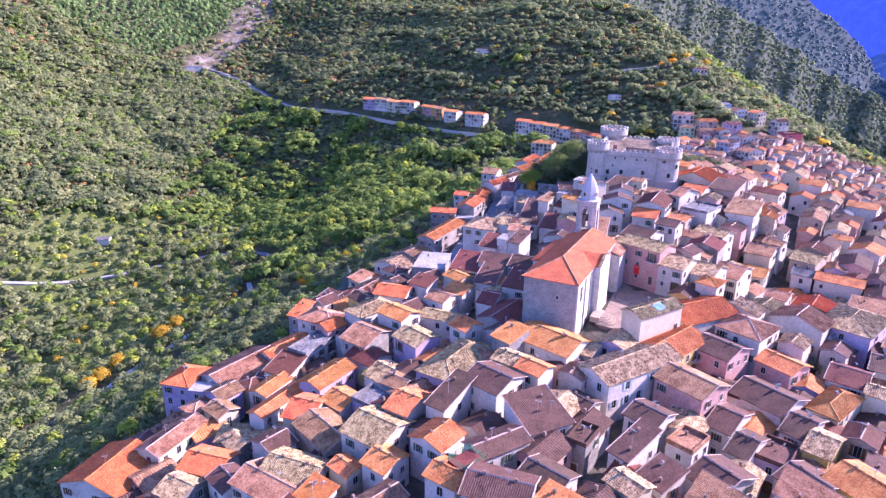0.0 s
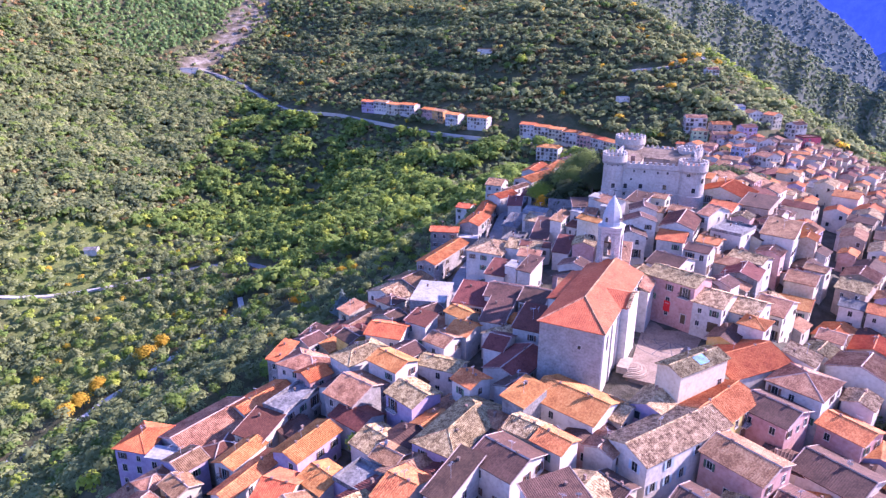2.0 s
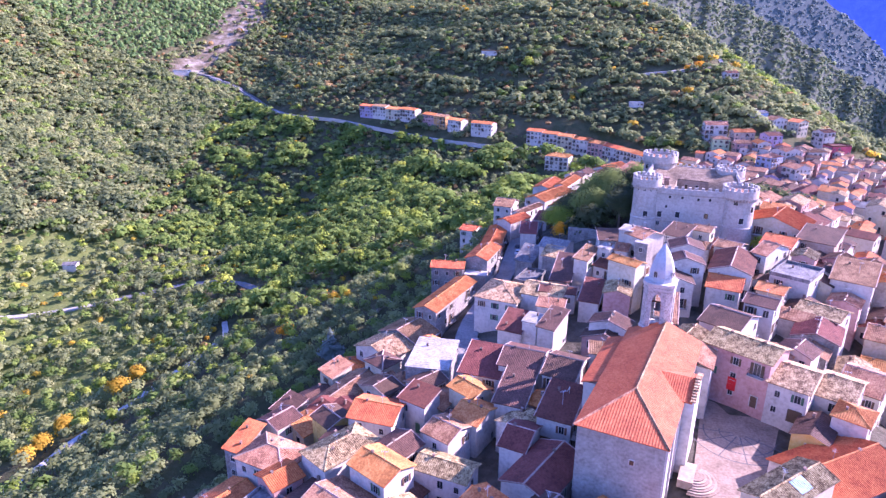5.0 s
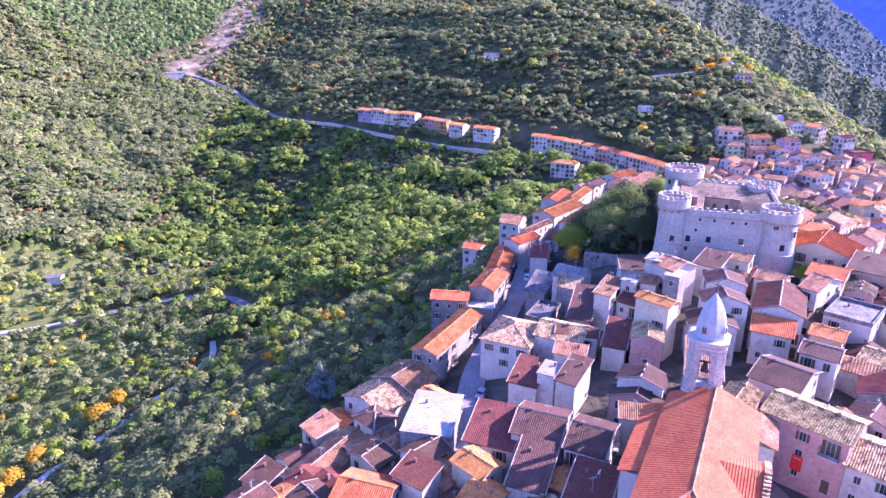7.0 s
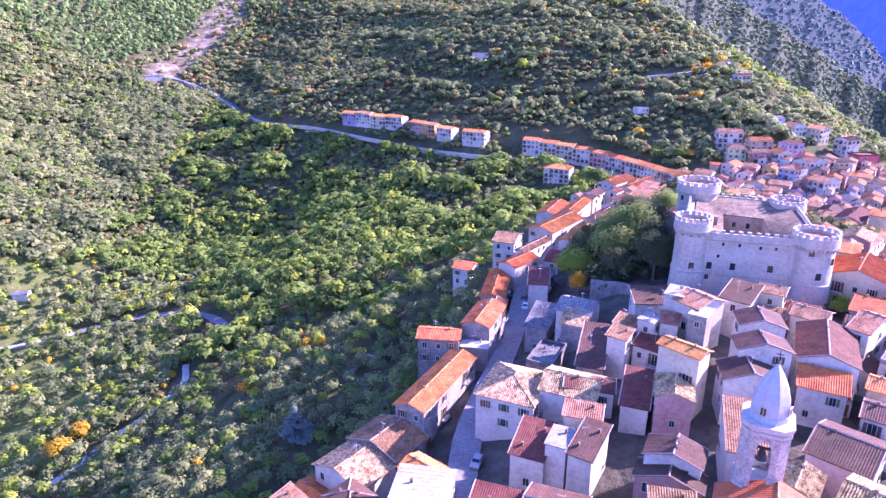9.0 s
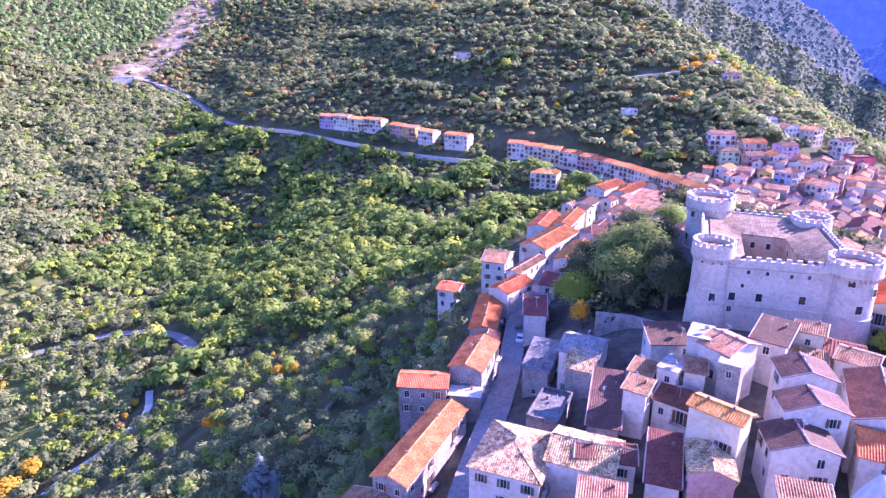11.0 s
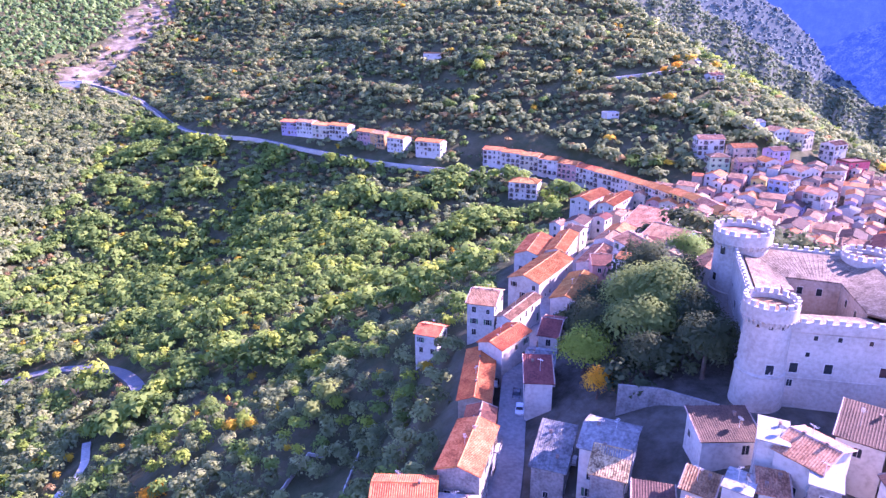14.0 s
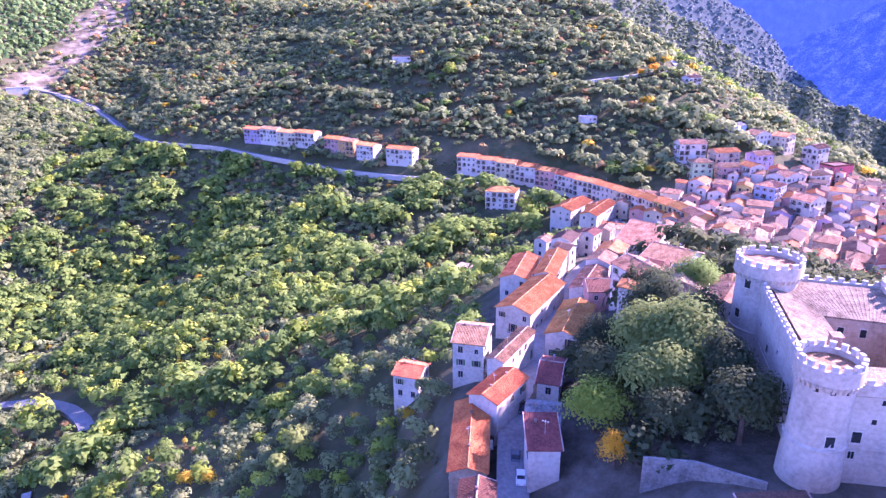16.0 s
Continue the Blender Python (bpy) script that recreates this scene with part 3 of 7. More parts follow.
def door_mesh(name, w, h, mat):
    bm = bmesh.new()
    for x0, x1, z0, z1 in ((-w / 2 - 0.14, -w / 2, 0, h), (w / 2, w / 2 + 0.14, 0, h), (-w / 2 - 0.14, w / 2 + 0.14, h, h + 0.16)):
        box(bm, x0, -0.08, z0, x1, 0.05, z1, 0)
    box(bm, -w / 2, -0.02, 0, w / 2, 0.05, h, 1)
    for s in (-1, 1):
        for z0, z1 in ((0.15, h * 0.42), (h * 0.5, h - 0.15)):
            box(bm, s * w / 4 - w * 0.17, -0.04, z0, s * w / 4 + w * 0.17, -0.021, z1, 1)
    me = bpy.data.meshes.new(name)
    bm.to_mesh(me)
    bm.free()
    me.materials.append(TRIM)
    me.materials.append(mat)
    return me


DOORS = [door_mesh("door", 1.1, 2.15, WOOD), door_mesh("door", 2.2, 2.4, WOOD), door_mesh("door", 1.1, 2.15, GREENP)]


def balcony_mesh(w=2.6, d=0.95):
    bm = bmesh.new()
    box(bm, -w / 2, -d, -0.16, w / 2, 0, 0, 0)
    for z in (0.08, 0.95):
        box(bm, -w / 2, -d, z, w / 2, -d + 0.04, z + 0.04, 1)
        for s in (-1, 1):
            box(bm, s * (w / 2 - 0.02) - 0.02, -d + 0.041, z, s * (w / 2 - 0.02) + 0.02, 0, z + 0.04, 1)
    for i in range(int(w / 0.16) + 1):
        x = -w / 2 + 0.01 + i * (w - 0.03) / int(w / 0.16)
        box(bm, x - 0.01, -d + 0.01, 0, x + 0.01, -d + 0.03, 0.949, 1)
    me = bpy.data.meshes.new("balcony")
    bm.to_mesh(me)
    bm.free()
    me.materials.append(TRIM)
    me.materials.append(IRON)
    return me


BALCONY = balcony_mesh()


def chimney_mesh():
    bm = bmesh.new()
    box(bm, -0.15, -0.19, -0.8, 0.15, 0.19, 0.62)
    box(bm, -0.19, -0.23, 0.621, 0.19, 0.23, 0.68)
    for s in (-1, 1):
        for t in (-1, 1):
            box(bm, s * 0.12 - 0.03, t * 0.16 - 0.03, 0.681, s * 0.12 + 0.03, t * 0.16 + 0.03, 0.82)
    box(bm, -0.2, -0.24, 0.821, 0.2, 0.24, 0.87)
    me = bpy.data.meshes.new("chimney")
    bm.to_mesh(me)
    bm.free()
    me.materials.append(CHIM)
    return me


CHIMNEY = chimney_mesh()


def antenna_mesh():
    bm = bmesh.new()
    box(bm, -0.025, -0.025, -0.5, 0.025, 0.025, 2.2)
    box(bm, -0.6, -0.02, 2.0, 0.6, 0.02, 2.04)
    for i in range(6):
        box(bm, -0.5 + i * 0.2 - 0.01, -0.35 + 0.02 * i, 2.041, -0.5 + i * 0.2 + 0.01, 0.35 - 0.02 * i, 2.06)
    me = bpy.data.meshes.new("aerial")
    bm.to_mesh(me)
    bm.free()
    me.materials.append(ALLOY)
    return me


ALLOY = material("bare_aluminium", [(0.45, 0.45, 0.46), (0.6, 0.6, 0.61)], 0.4, 1.0, 6.0, 0, metal=0.6, rand=0.1)
AERIAL = antenna_mesh()


def dish_mesh():
    bm = bmesh.new()
    m = Matrix.Translation((0, 0, 1.1)) @ Matrix.Rotation(radians(62), 4, "X")
    lathe(bm, [(0.02, 0.0), (0.25, 0.04), (0.45, 0.14), (0.46, 0.16), (0.25, 0.06), (0.02, 0.02)], 12)
    for v in bm.verts:
        v.co = m @ v.co
    box(bm, -0.03, -0.03, -0.4, 0.03, 0.03, 1.1)
    me = bpy.data.meshes.new("satellite_dish")
    bm.to_mesh(me)
    bm.free()
    me.materials.append(TRIM)
    return me


DISH = dish_mesh()
FOOTPRINTS = []


def face_pose(side, s, z, w, d):
    """The pose of something on a wall of a w by d house: side 0 faces -y, 1 faces +x, 2 faces +y, 3 faces -x."""
    if side == 0:
        return pose(s, -d / 2, z)
    if side == 1:
        return pose(w / 2, s, z, 0, 0, 90)
    if side == 2:
        return pose(s, d / 2, z, 0, 0, 180)
    return pose(-w / 2, s, z, 0, 0, -90)


def house(x, y, ang, w, d, eave, kind, roof, wall, storey=3.0, win=None, low=None, blue=False, balcony=0.13, pitch=0.34, dense=0.58, group="old town houses", name="house"):
    """A house of w by d metres, turned by ang degrees, with its eaves at that height. kind: A or B, the ridge along y or x; H hipped; S or SA, one slope; F flat."""
    rng = random.Random(int(x * 91) * 7919 + int(y * 57))
    c, s = math.cos(radians(ang)), math.sin(radians(ang))
    corners = [(x + c * u - s * v, y + s * u + c * v) for u in (-w / 2, w / 2) for v in (-d / 2, d / 2)]
    gz = heights([p[0] for p in corners], [p[1] for p in corners])
    ground = float(min(gz)) - 0.4
    if low is not None:
        ground = low
    h = max(3.2, eave - ground)
    ground = eave - h
    FOOTPRINTS.append((x, y, 0.5 * math.hypot(w, d)))
    top = "flat roof" if kind == "F" else ("hipped %s roof" % LOOK_ROOF[roof] if kind == "H" else "%s roof" % LOOK_ROOF[roof])
    label = "%s house with %s" % (LOOK_WALL[wall], ("a " + LOOK_ROOF[roof] + " roof terrace") if kind == "F" else ("a " + top))
    root = thing(name, pose(x, y, ground, 0, 0, ang), label, "house", group)
    W, D = w / 2, d / 2
    o = 0.38
    bm = bmesh.new()
    rise = 0.0
    # walls
    base = [(-W, -D, 0), (W, -D, 0), (W, D, 0), (-W, D, 0)]
    if kind == "B":
        rise = D * pitch
    elif kind == "A":
        rise = W * pitch
    elif kind == "H":
        rise = min(W, D) * pitch
    elif kind == "S":
        rise = w * 0.24
    elif kind == "SA":
        rise = d * 0.24
    v0 = [bm.verts.new(p) for p in base]
    if kind == "S":
        tops = [(-W, -D, h), (W, -D, h + rise), (W, D, h + rise), (-W, D, h)]
    elif kind == "SA":
        tops = [(-W, -D, h), (W, -D, h), (W, D, h + rise), (-W, D, h + rise)]
    else:
        tops = [(p[0], p[1], h) for p in base]
    v1 = [bm.verts.new(p) for p in tops]
    for i in range(4):
        j = (i + 1) % 4
        bm.faces.new((v0[i], v0[j], v1[j], v1[i]))
    if kind == "B":
        for sx in (-W, W):
            poly(bm, [(sx, -D, h), (sx, D, h), (sx, 0, h + rise)])
    elif kind == "A":
        for sy in (-D, D):
            poly(bm, [(-W, sy, h), (W, sy, h), (0, sy, h + rise)])
    bm.faces.new(v1[:])
    bmesh.ops.recalc_face_normals(bm, faces=bm.faces)
    part("wall", bm, WALLS[wall], root)
    # roof
    RIB[0] = 0.045 if roof in "bkg" else 0.085
    bm = bmesh.new()
    caps = []
    t = 0.2
    if kind == "B":
        g = o * pitch
        slope(bm, (-W - o, -D - o, h - g + t), (W + o, -D - o, h - g + t), (-W - o, 0, h + rise + t), (W + o, 0, h + rise + t))
        slope(bm, (W + o, D + o, h - g + t), (-W - o, D + o, h - g + t), (W + o, 0, h + rise + t), (-W - o, 0, h + rise + t))
        caps.append(("ridge", (-W - o, 0, h + rise + t), (W + o, 0, h + rise + t), 0.16))
        for sx in (-W - o, W + o):
            for sy in (-D - o, D + o):
                caps.append(("verge", (sx, sy, h - g + t), (sx, 0, h + rise + t), 0.11))
        peak = (0.5 * W, 0.0, h + rise * 0.8)
    elif kind == "A":
        g = o * pitch
        slope(bm, (-W - o, D + o, h - g + t), (-W - o, -D - o, h - g + t), (0, D + o, h + rise + t), (0, -D - o, h + rise + t))
        slope(bm, (W + o, -D - o, h - g + t), (W + o, D + o, h - g + t), (0, -D - o, h + rise + t), (0, D + o, h + rise + t))
        caps.append(("ridge", (0, -D - o, h + rise + t), (0, D + o, h + rise + t), 0.16))
        for sx in (-W - o, W + o):
            for sy in (-D - o, D + o):
                caps.append(("verge", (sx, sy, h - g + t), (0, sy, h + rise + t), 0.11))
        peak = (0.0, 0.5 * D, h + rise * 0.8)
    elif kind == "H":
        g = o * pitch
        m = min(W, D)
        a, b = max(0.01, W - m), max(0.01, D - m)
        z = h + rise + t
        slope(bm, (-W - o, -D - o, h - g + t), (W + o, -D - o, h - g + t), (-a, -b, z), (a, -b, z))
        slope(bm, (W + o, D + o, h - g + t), (-W - o, D + o, h - g + t), (a, b, z), (-a, b, z))
        slope(bm, (-W - o, D + o, h - g + t), (-W - o, -D - o, h - g + t), (-a, b, z), (-a, -b, z))
        slope(bm, (W + o, -D - o, h - g + t), (W + o, D + o, h - g + t), (a, -b, z), (a, b, z))
        for sx, sy in ((-1, -1), (1, -1), (1, 1), (-1, 1)):
            caps.append(("ridge", (sx * (W + o), sy * (D + o), h - g + t), (sx * a, sy * b, z), 0.16))
        if max(a, b) > 0.3:
            caps.append(("ridge", (-a, -b, z), (a, b, z), 0.16))
        peak = (0.4 * W, 0.3 * D, h + rise * 0.5)
    elif kind == "S":
        k = rise / w
        slope(bm, (-W - o, D + o, h - o * k + t), (-W - o, -D - o, h - o * k + t), (W + o, D + o, h + rise + o * k + t), (W + o, -D - o, h + rise + o * k + t))
        for sy in (-D - o, D + o):
            caps.append(("verge", (-W - o, sy, h - o * k + t), (W + o, sy, h + rise + o * k + t), 0.11))
        peak = (0.5 * W, 0.4 * D, h + rise * 0.7)
    elif kind == "SA":
        k = rise / d
        slope(bm, (-W - o, -D - o, h - o * k + t), (W + o, -D - o, h - o * k + t), (-W - o, D + o, h + rise + o * k + t), (W + o, D + o, h + rise + o * k + t))
        for sx in (-W - o, W + o):
            caps.append(("verge", (sx, -D - o, h - o * k + t), (sx, D + o, h + rise + o * k + t), 0.11))
        peak = (0.5 * W, 0.5 * D, h + rise * 0.7)
    elif roof == "w":
        box(bm, -W - 0.2, -D - 0.25, h + 0.004, W + 0.2, D + 0.15, h + 0.16)
        for i in range(int(w / 0.9)):
            box(bm, -W + 0.4 + i * 0.9, -D - 0.2, h + 0.161, -W + 0.46 + i * 0.9, D + 0.1, h + 0.185)
        peak = (0.4 * W, 0.4 * D, h)
    else:
        box(bm, -W + 0.25, -D + 0.25, h + 0.004, W - 0.25, D - 0.25, h + 0.12)
        for x0, y0, x1, y1 in ((-W - 0.06, -D - 0.06, W + 0.06, -D + 0.2), (-W - 0.06, D - 0.2, W + 0.06, D + 0.06), (-W - 0.06, -D + 0.201, -W + 0.2, D - 0.201), (W - 0.2, -D + 0.201, W + 0.06, D - 0.201)):
            box(bm, x0, y0, h - 0.1, x1, y1, h + 0.75)
        peak = (0.4 * W, 0.4 * D, h)
    bmesh.ops.recalc_face_normals(bm, faces=bm.faces)
    part("roof", bm, ROOFS[roof], root)
    for cap, p, q, r in caps:
        bm = bmesh.new()
        ridge_cap(bm, p, q, 0, r)
        part(cap, bm, RIDGE if roof in "bkp" else ROOFS[roof], root)
    # openings
    floors = max(1, min(5, int((h - 0.5) / storey)))
    for side in range(4):
        length = w if side in (0, 2) else d
        cols = max(1, int(length / 2.9))
        seen = side in (0, 3)
        for f in range(floors):
            zf = h - (f + 1) * storey + 0.75
            if zf < 0.3:
                continue
            for k in range(cols):
                if rng.random() > (dense if seen else dense * 0.45):
                    continue
                sx = (k + 0.5 - cols / 2) * length / cols + rng.uniform(-0.15, 0.15)
                ground_floor = zf - storey < 0.6
                if side == 3 or side == 2:
                    sx = -sx
                if ground_floor and rng.random() < 0.35:
                    place("door", DOORS[rng.randrange(3)], root, face_pose(side, sx, max(0.05, zf - 0.75), w, d))
                elif seen and not ground_floor and rng.random() < balcony and length > 4:
                    place("balcony", BALCONY, root, face_pose(side, sx, zf - 0.6, w, d))
                    place("window", FRENCH, root, face_pose(side, sx, zf - 0.59, w, d))
                else:
                    me = BLUE_WINDOW if blue else (win or WINDOWS[rng.randrange(5)])
                    place("window", me, root, face_pose(side, sx, zf, w, d))
    for i in range(rng.choice((1, 1, 2)) if kind != "F" else rng.choice((0, 1))):
        sg = 1 if i == 0 else -1
        place("chimney", CHIMNEY, root, pose(peak[0] * sg, peak[1] * sg, peak[2] if kind in "ABH" else (peak[2] if sg > 0 else h + rise * 0.2), 0, 0, 0))
    if rng.random() < 0.5:
        place("aerial", AERIAL, root, pose(-peak[0] * 0.4, -peak[1] * 0.6 + 0.3, h + rise * 0.75, 0, 0, rng.uniform(0, 180)))
    if rng.random() < 0.16:
        place("satellite_dish", DISH, root, pose(peak[0] * 0.7 + 0.4, -peak[1] * 0.3 - 0.4, h + rise * 0.72, 0, 0, rng.uniform(120, 200)))
    return root


# ---- the castle ----
CASTLE = (75.0, 245.0, 5.0)


def local(p):
    return Vector((p[0] - CASTLE[0], p[1] - CASTLE[1], p[2] - CASTLE[2]))


castle = thing("castle", pose(*CASTLE), "pale limestone castle with four round crenellated towers", "castle")
MERLONS = {}


def merlon_mesh(w, d, h):
    key = (round(w, 2), round(d, 2), round(h, 2))
    if key not in MERLONS:
        bm = bmesh.new()
        box(bm, -w / 2, -d / 2, 0, w / 2, d / 2, h - 0.12)
        box(bm, -w / 2 - 0.05, -d / 2 - 0.05, h - 0.119, w / 2 + 0.05, d / 2 + 0.05, h)
        bmesh.ops.bevel(bm, geom=bm.edges[:], offset=0.03, segments=1, affect="EDGES")
        me = bpy.data.meshes.new("merlon")
        bm.to_mesh(me)
        bm.free()
        me.materials.append(TRIM)
        MERLONS[key] = me
    return MERLONS[key]


def tower(cx, cy, r, top, base, windows):
    """A round tower with a battered foot, a moulding, a corbelled parapet and merlons."""
    zb, zt = base - CASTLE[2], top - CASTLE[2]
    c = local((cx, cy, CASTLE[2]))
    bm = bmesh.new()
    prof = [(r + 0.5, zb - 3), (r + 0.3, zb + 2.5), (r + 0.1, zb + 5.2), (r + 0.26, zb + 5.35), (r + 0.26, zb + 5.6), (r, zb + 5.75), (r - 0.12, zt - 4.0), (r - 0.1, zt - 3.9), (r + 0.45, zt - 3.0), (r + 0.5, zt - 1.0), (r - 0.15, zt - 1.0), (r - 0.2, zt - 1.9), (0.01, zt - 1.8)]
    lathe(bm, prof, 40, 0, cx=c.x, cy=c.y)
    for f in bm.faces:
        f.smooth = False
    body = part("tower", bm, STONE, castle, "round limestone tower with a battered foot")
    bm = bmesh.new()
    lathe(bm, [(r - 0.22, zt - 1.86), (r - 0.22, zt - 1.74), (0.02, zt - 1.66)], 28, cx=c.x, cy=c.y)
    part("tower_floor", bm, ROOFS["p"], body, "worn terracotta floor inside the parapet")
    bm = bmesh.new()
    for i in range(34):
        a = 2 * math.pi * i / 34
        u, s = Vector((math.cos(a), math.sin(a), 0)), Vector((-math.sin(a), math.cos(a), 0))
        p = c + u * (r + 0.18)
        p.z = zt - 4.0
        pts = [p - s * 0.16, p + s * 0.16]
        lo = [q for q in pts]
        hi = [q + u * 0.42 + Vector((0, 0, 0.95)) for q in pts]
        bk = [q - u * 0.25 + Vector((0, 0, 0.95)) for q in pts]
        va = [bm.verts.new(q) for q in lo + hi + bk]
        for q in ((0, 1, 3, 2), (0, 2, 4), (1, 5, 3), (2, 3, 5, 4)):
            bm.faces.new([va[k] for k in q])
    tagged(part("corbel_ring", bm, TRIM, body), kind="stuff")
    n = 17
    me = merlon_mesh(2 * math.pi * (r + 0.2) / n * 0.55, 0.5, 0.85)
    for i in range(n):
        a = 360 * (i + 0.3) / n
        place("merlon", me, body, pose(c.x + math.cos(radians(a)) * (r + 0.18), c.y + math.sin(radians(a)) * (r + 0.18), zt - 1.0, 0, 0, a + 90))
    for a, z, me2 in windows:
        q = pose(c.x + math.cos(radians(a)) * (r - 0.03), c.y + math.sin(radians(a)) * (r - 0.03), z - CASTLE[2], 0, 0, a + 90)
        place("window", me2, body, q)


SMALL_OPENING = window_mesh("window", 0.6, 0.75, sill=False, bar=False)
CASTLE_WINDOW = window_mesh("window", 1.15, 1.6, bar=False)
T1, T2, T3, T4 = (57.6, 233.4), (81.0, 226.0), (91.5, 257.0), (72.0, 267.0)
ring = [(a, 21.0, SMALL_OPENING) for a in (215, 245, 275, 305)]
tower(*T1, 3.5, 25.2, 7.5, ring + [(258, 13.6, CASTLE_WINDOW)])
tower(*T2, 4.15, 23.8, 7.0, ring[:1] + [(235, 19.0, CASTLE_WINDOW), (262, 13.9, CASTLE_WINDOW), (300, 17.0, CASTLE_WINDOW), (290, 10.0, SMALL_OPENING)])
tower(*T3, 3.85, 22.6, 7.0, [(250, 18.0, SMALL_OPENING)])
tower(*T4, 5.1, 25.4, 6.5, [(200, 20.0, CASTLE_WINDOW), (185, 14.0, CASTLE_WINDOW), (230, 21.5, SMALL_OPENING)])


def curtain(p, q, out, top, base, openings):
    """A curtain wall from tower to tower, pushed outwards, with a walk, a parapet and merlons. openings: metres along, height, mesh."""
    a, b = Vector((*p, 0)), Vector((*q, 0))
    d = (b - a).normalized()
    nrm = Vector((d.y, -d.x, 0))
    a, b = a + nrm * out, b + nrm * out
    ang = math.degrees(math.atan2(d.y, d.x))
    length = (b - a).length
    o = local((a.x, a.y, CASTLE[2]))
    frame_m = pose(o.x, o.y, 0, 0, 0, ang)
    zb, zt = base - CASTLE[2], top - CASTLE[2]
    bm = bmesh.new()
    section = [(1.4, zb - 3), (0, zb - 3), (0, zb + 5.3), (-0.12, zb + 5.36), (-0.12, zb + 5.55), (0, zb + 5.6), (0, zt - 2.8), (-0.3, zt - 2.5), (-0.3, zt - 1.0), (0.35, zt - 1.0), (0.35, zt - 2.0), (1.4, zt - 2.0)]
    ends = [[bm.verts.new((x, y, z)) for y, z in section] for x in (0, length)]
    for i in range(len(section)):
        j = (i + 1) % len(section)
        bm.faces.new((ends[0][i], ends[1][i], ends[1][j], ends[0][j]))
    bmesh.ops.recalc_face_normals(bm, faces=bm.faces)
    wall = part("curtain_wall", bm, STONE, castle)
    wall.matrix_local = frame_m
    me = merlon_mesh(0.8, 0.45, 0.7)
    n = int(length / 1.75)
    for i in range(n):
        place("merlon", me, wall, pose((i + 0.5) * length / n, 0.0, zt - 1.0))
    for s, z, me2 in openings:
        place("window", me2, wall, pose(s, -0.0, z - CASTLE[2]))
    return wall


curtain(T1, T2, 1.5, 22.8, 7.0, [(4.2, 13.4, CASTLE_WINDOW), (4.0, 11.0, WINDOWS[3]), (5.8, 16.2, SMALL_OPENING), (9.0, 13.6, CASTLE_WINDOW), (16.5, 13.8, CASTLE_WINDOW), (6.5, 19.0, SMALL_OPENING), (9.8, 19.0, SMALL_OPENING), (14.0, 18.8, SMALL_OPENING), (17.0, 18.9, SMALL_OPENING)])
curtain(T4, T1, 1.6, 22.6, 6.5, [(8, 15, SMALL_OPENING), (14, 13, CASTLE_WINDOW), (20, 16, SMALL_OPENING), (26, 13, CASTLE_WINDOW)])
curtain(T2, T3, 1.5, 21.8, 7.0, [(9, 16, CASTLE_WINDOW), (16, 16, CASTLE_WINDOW), (22, 16, CASTLE_WINDOW)])
curtain(T3, T4, 1.5, 22.0, 6.5, [(8, 16, CASTLE_WINDOW), (15, 16, CASTLE_WINDOW)])


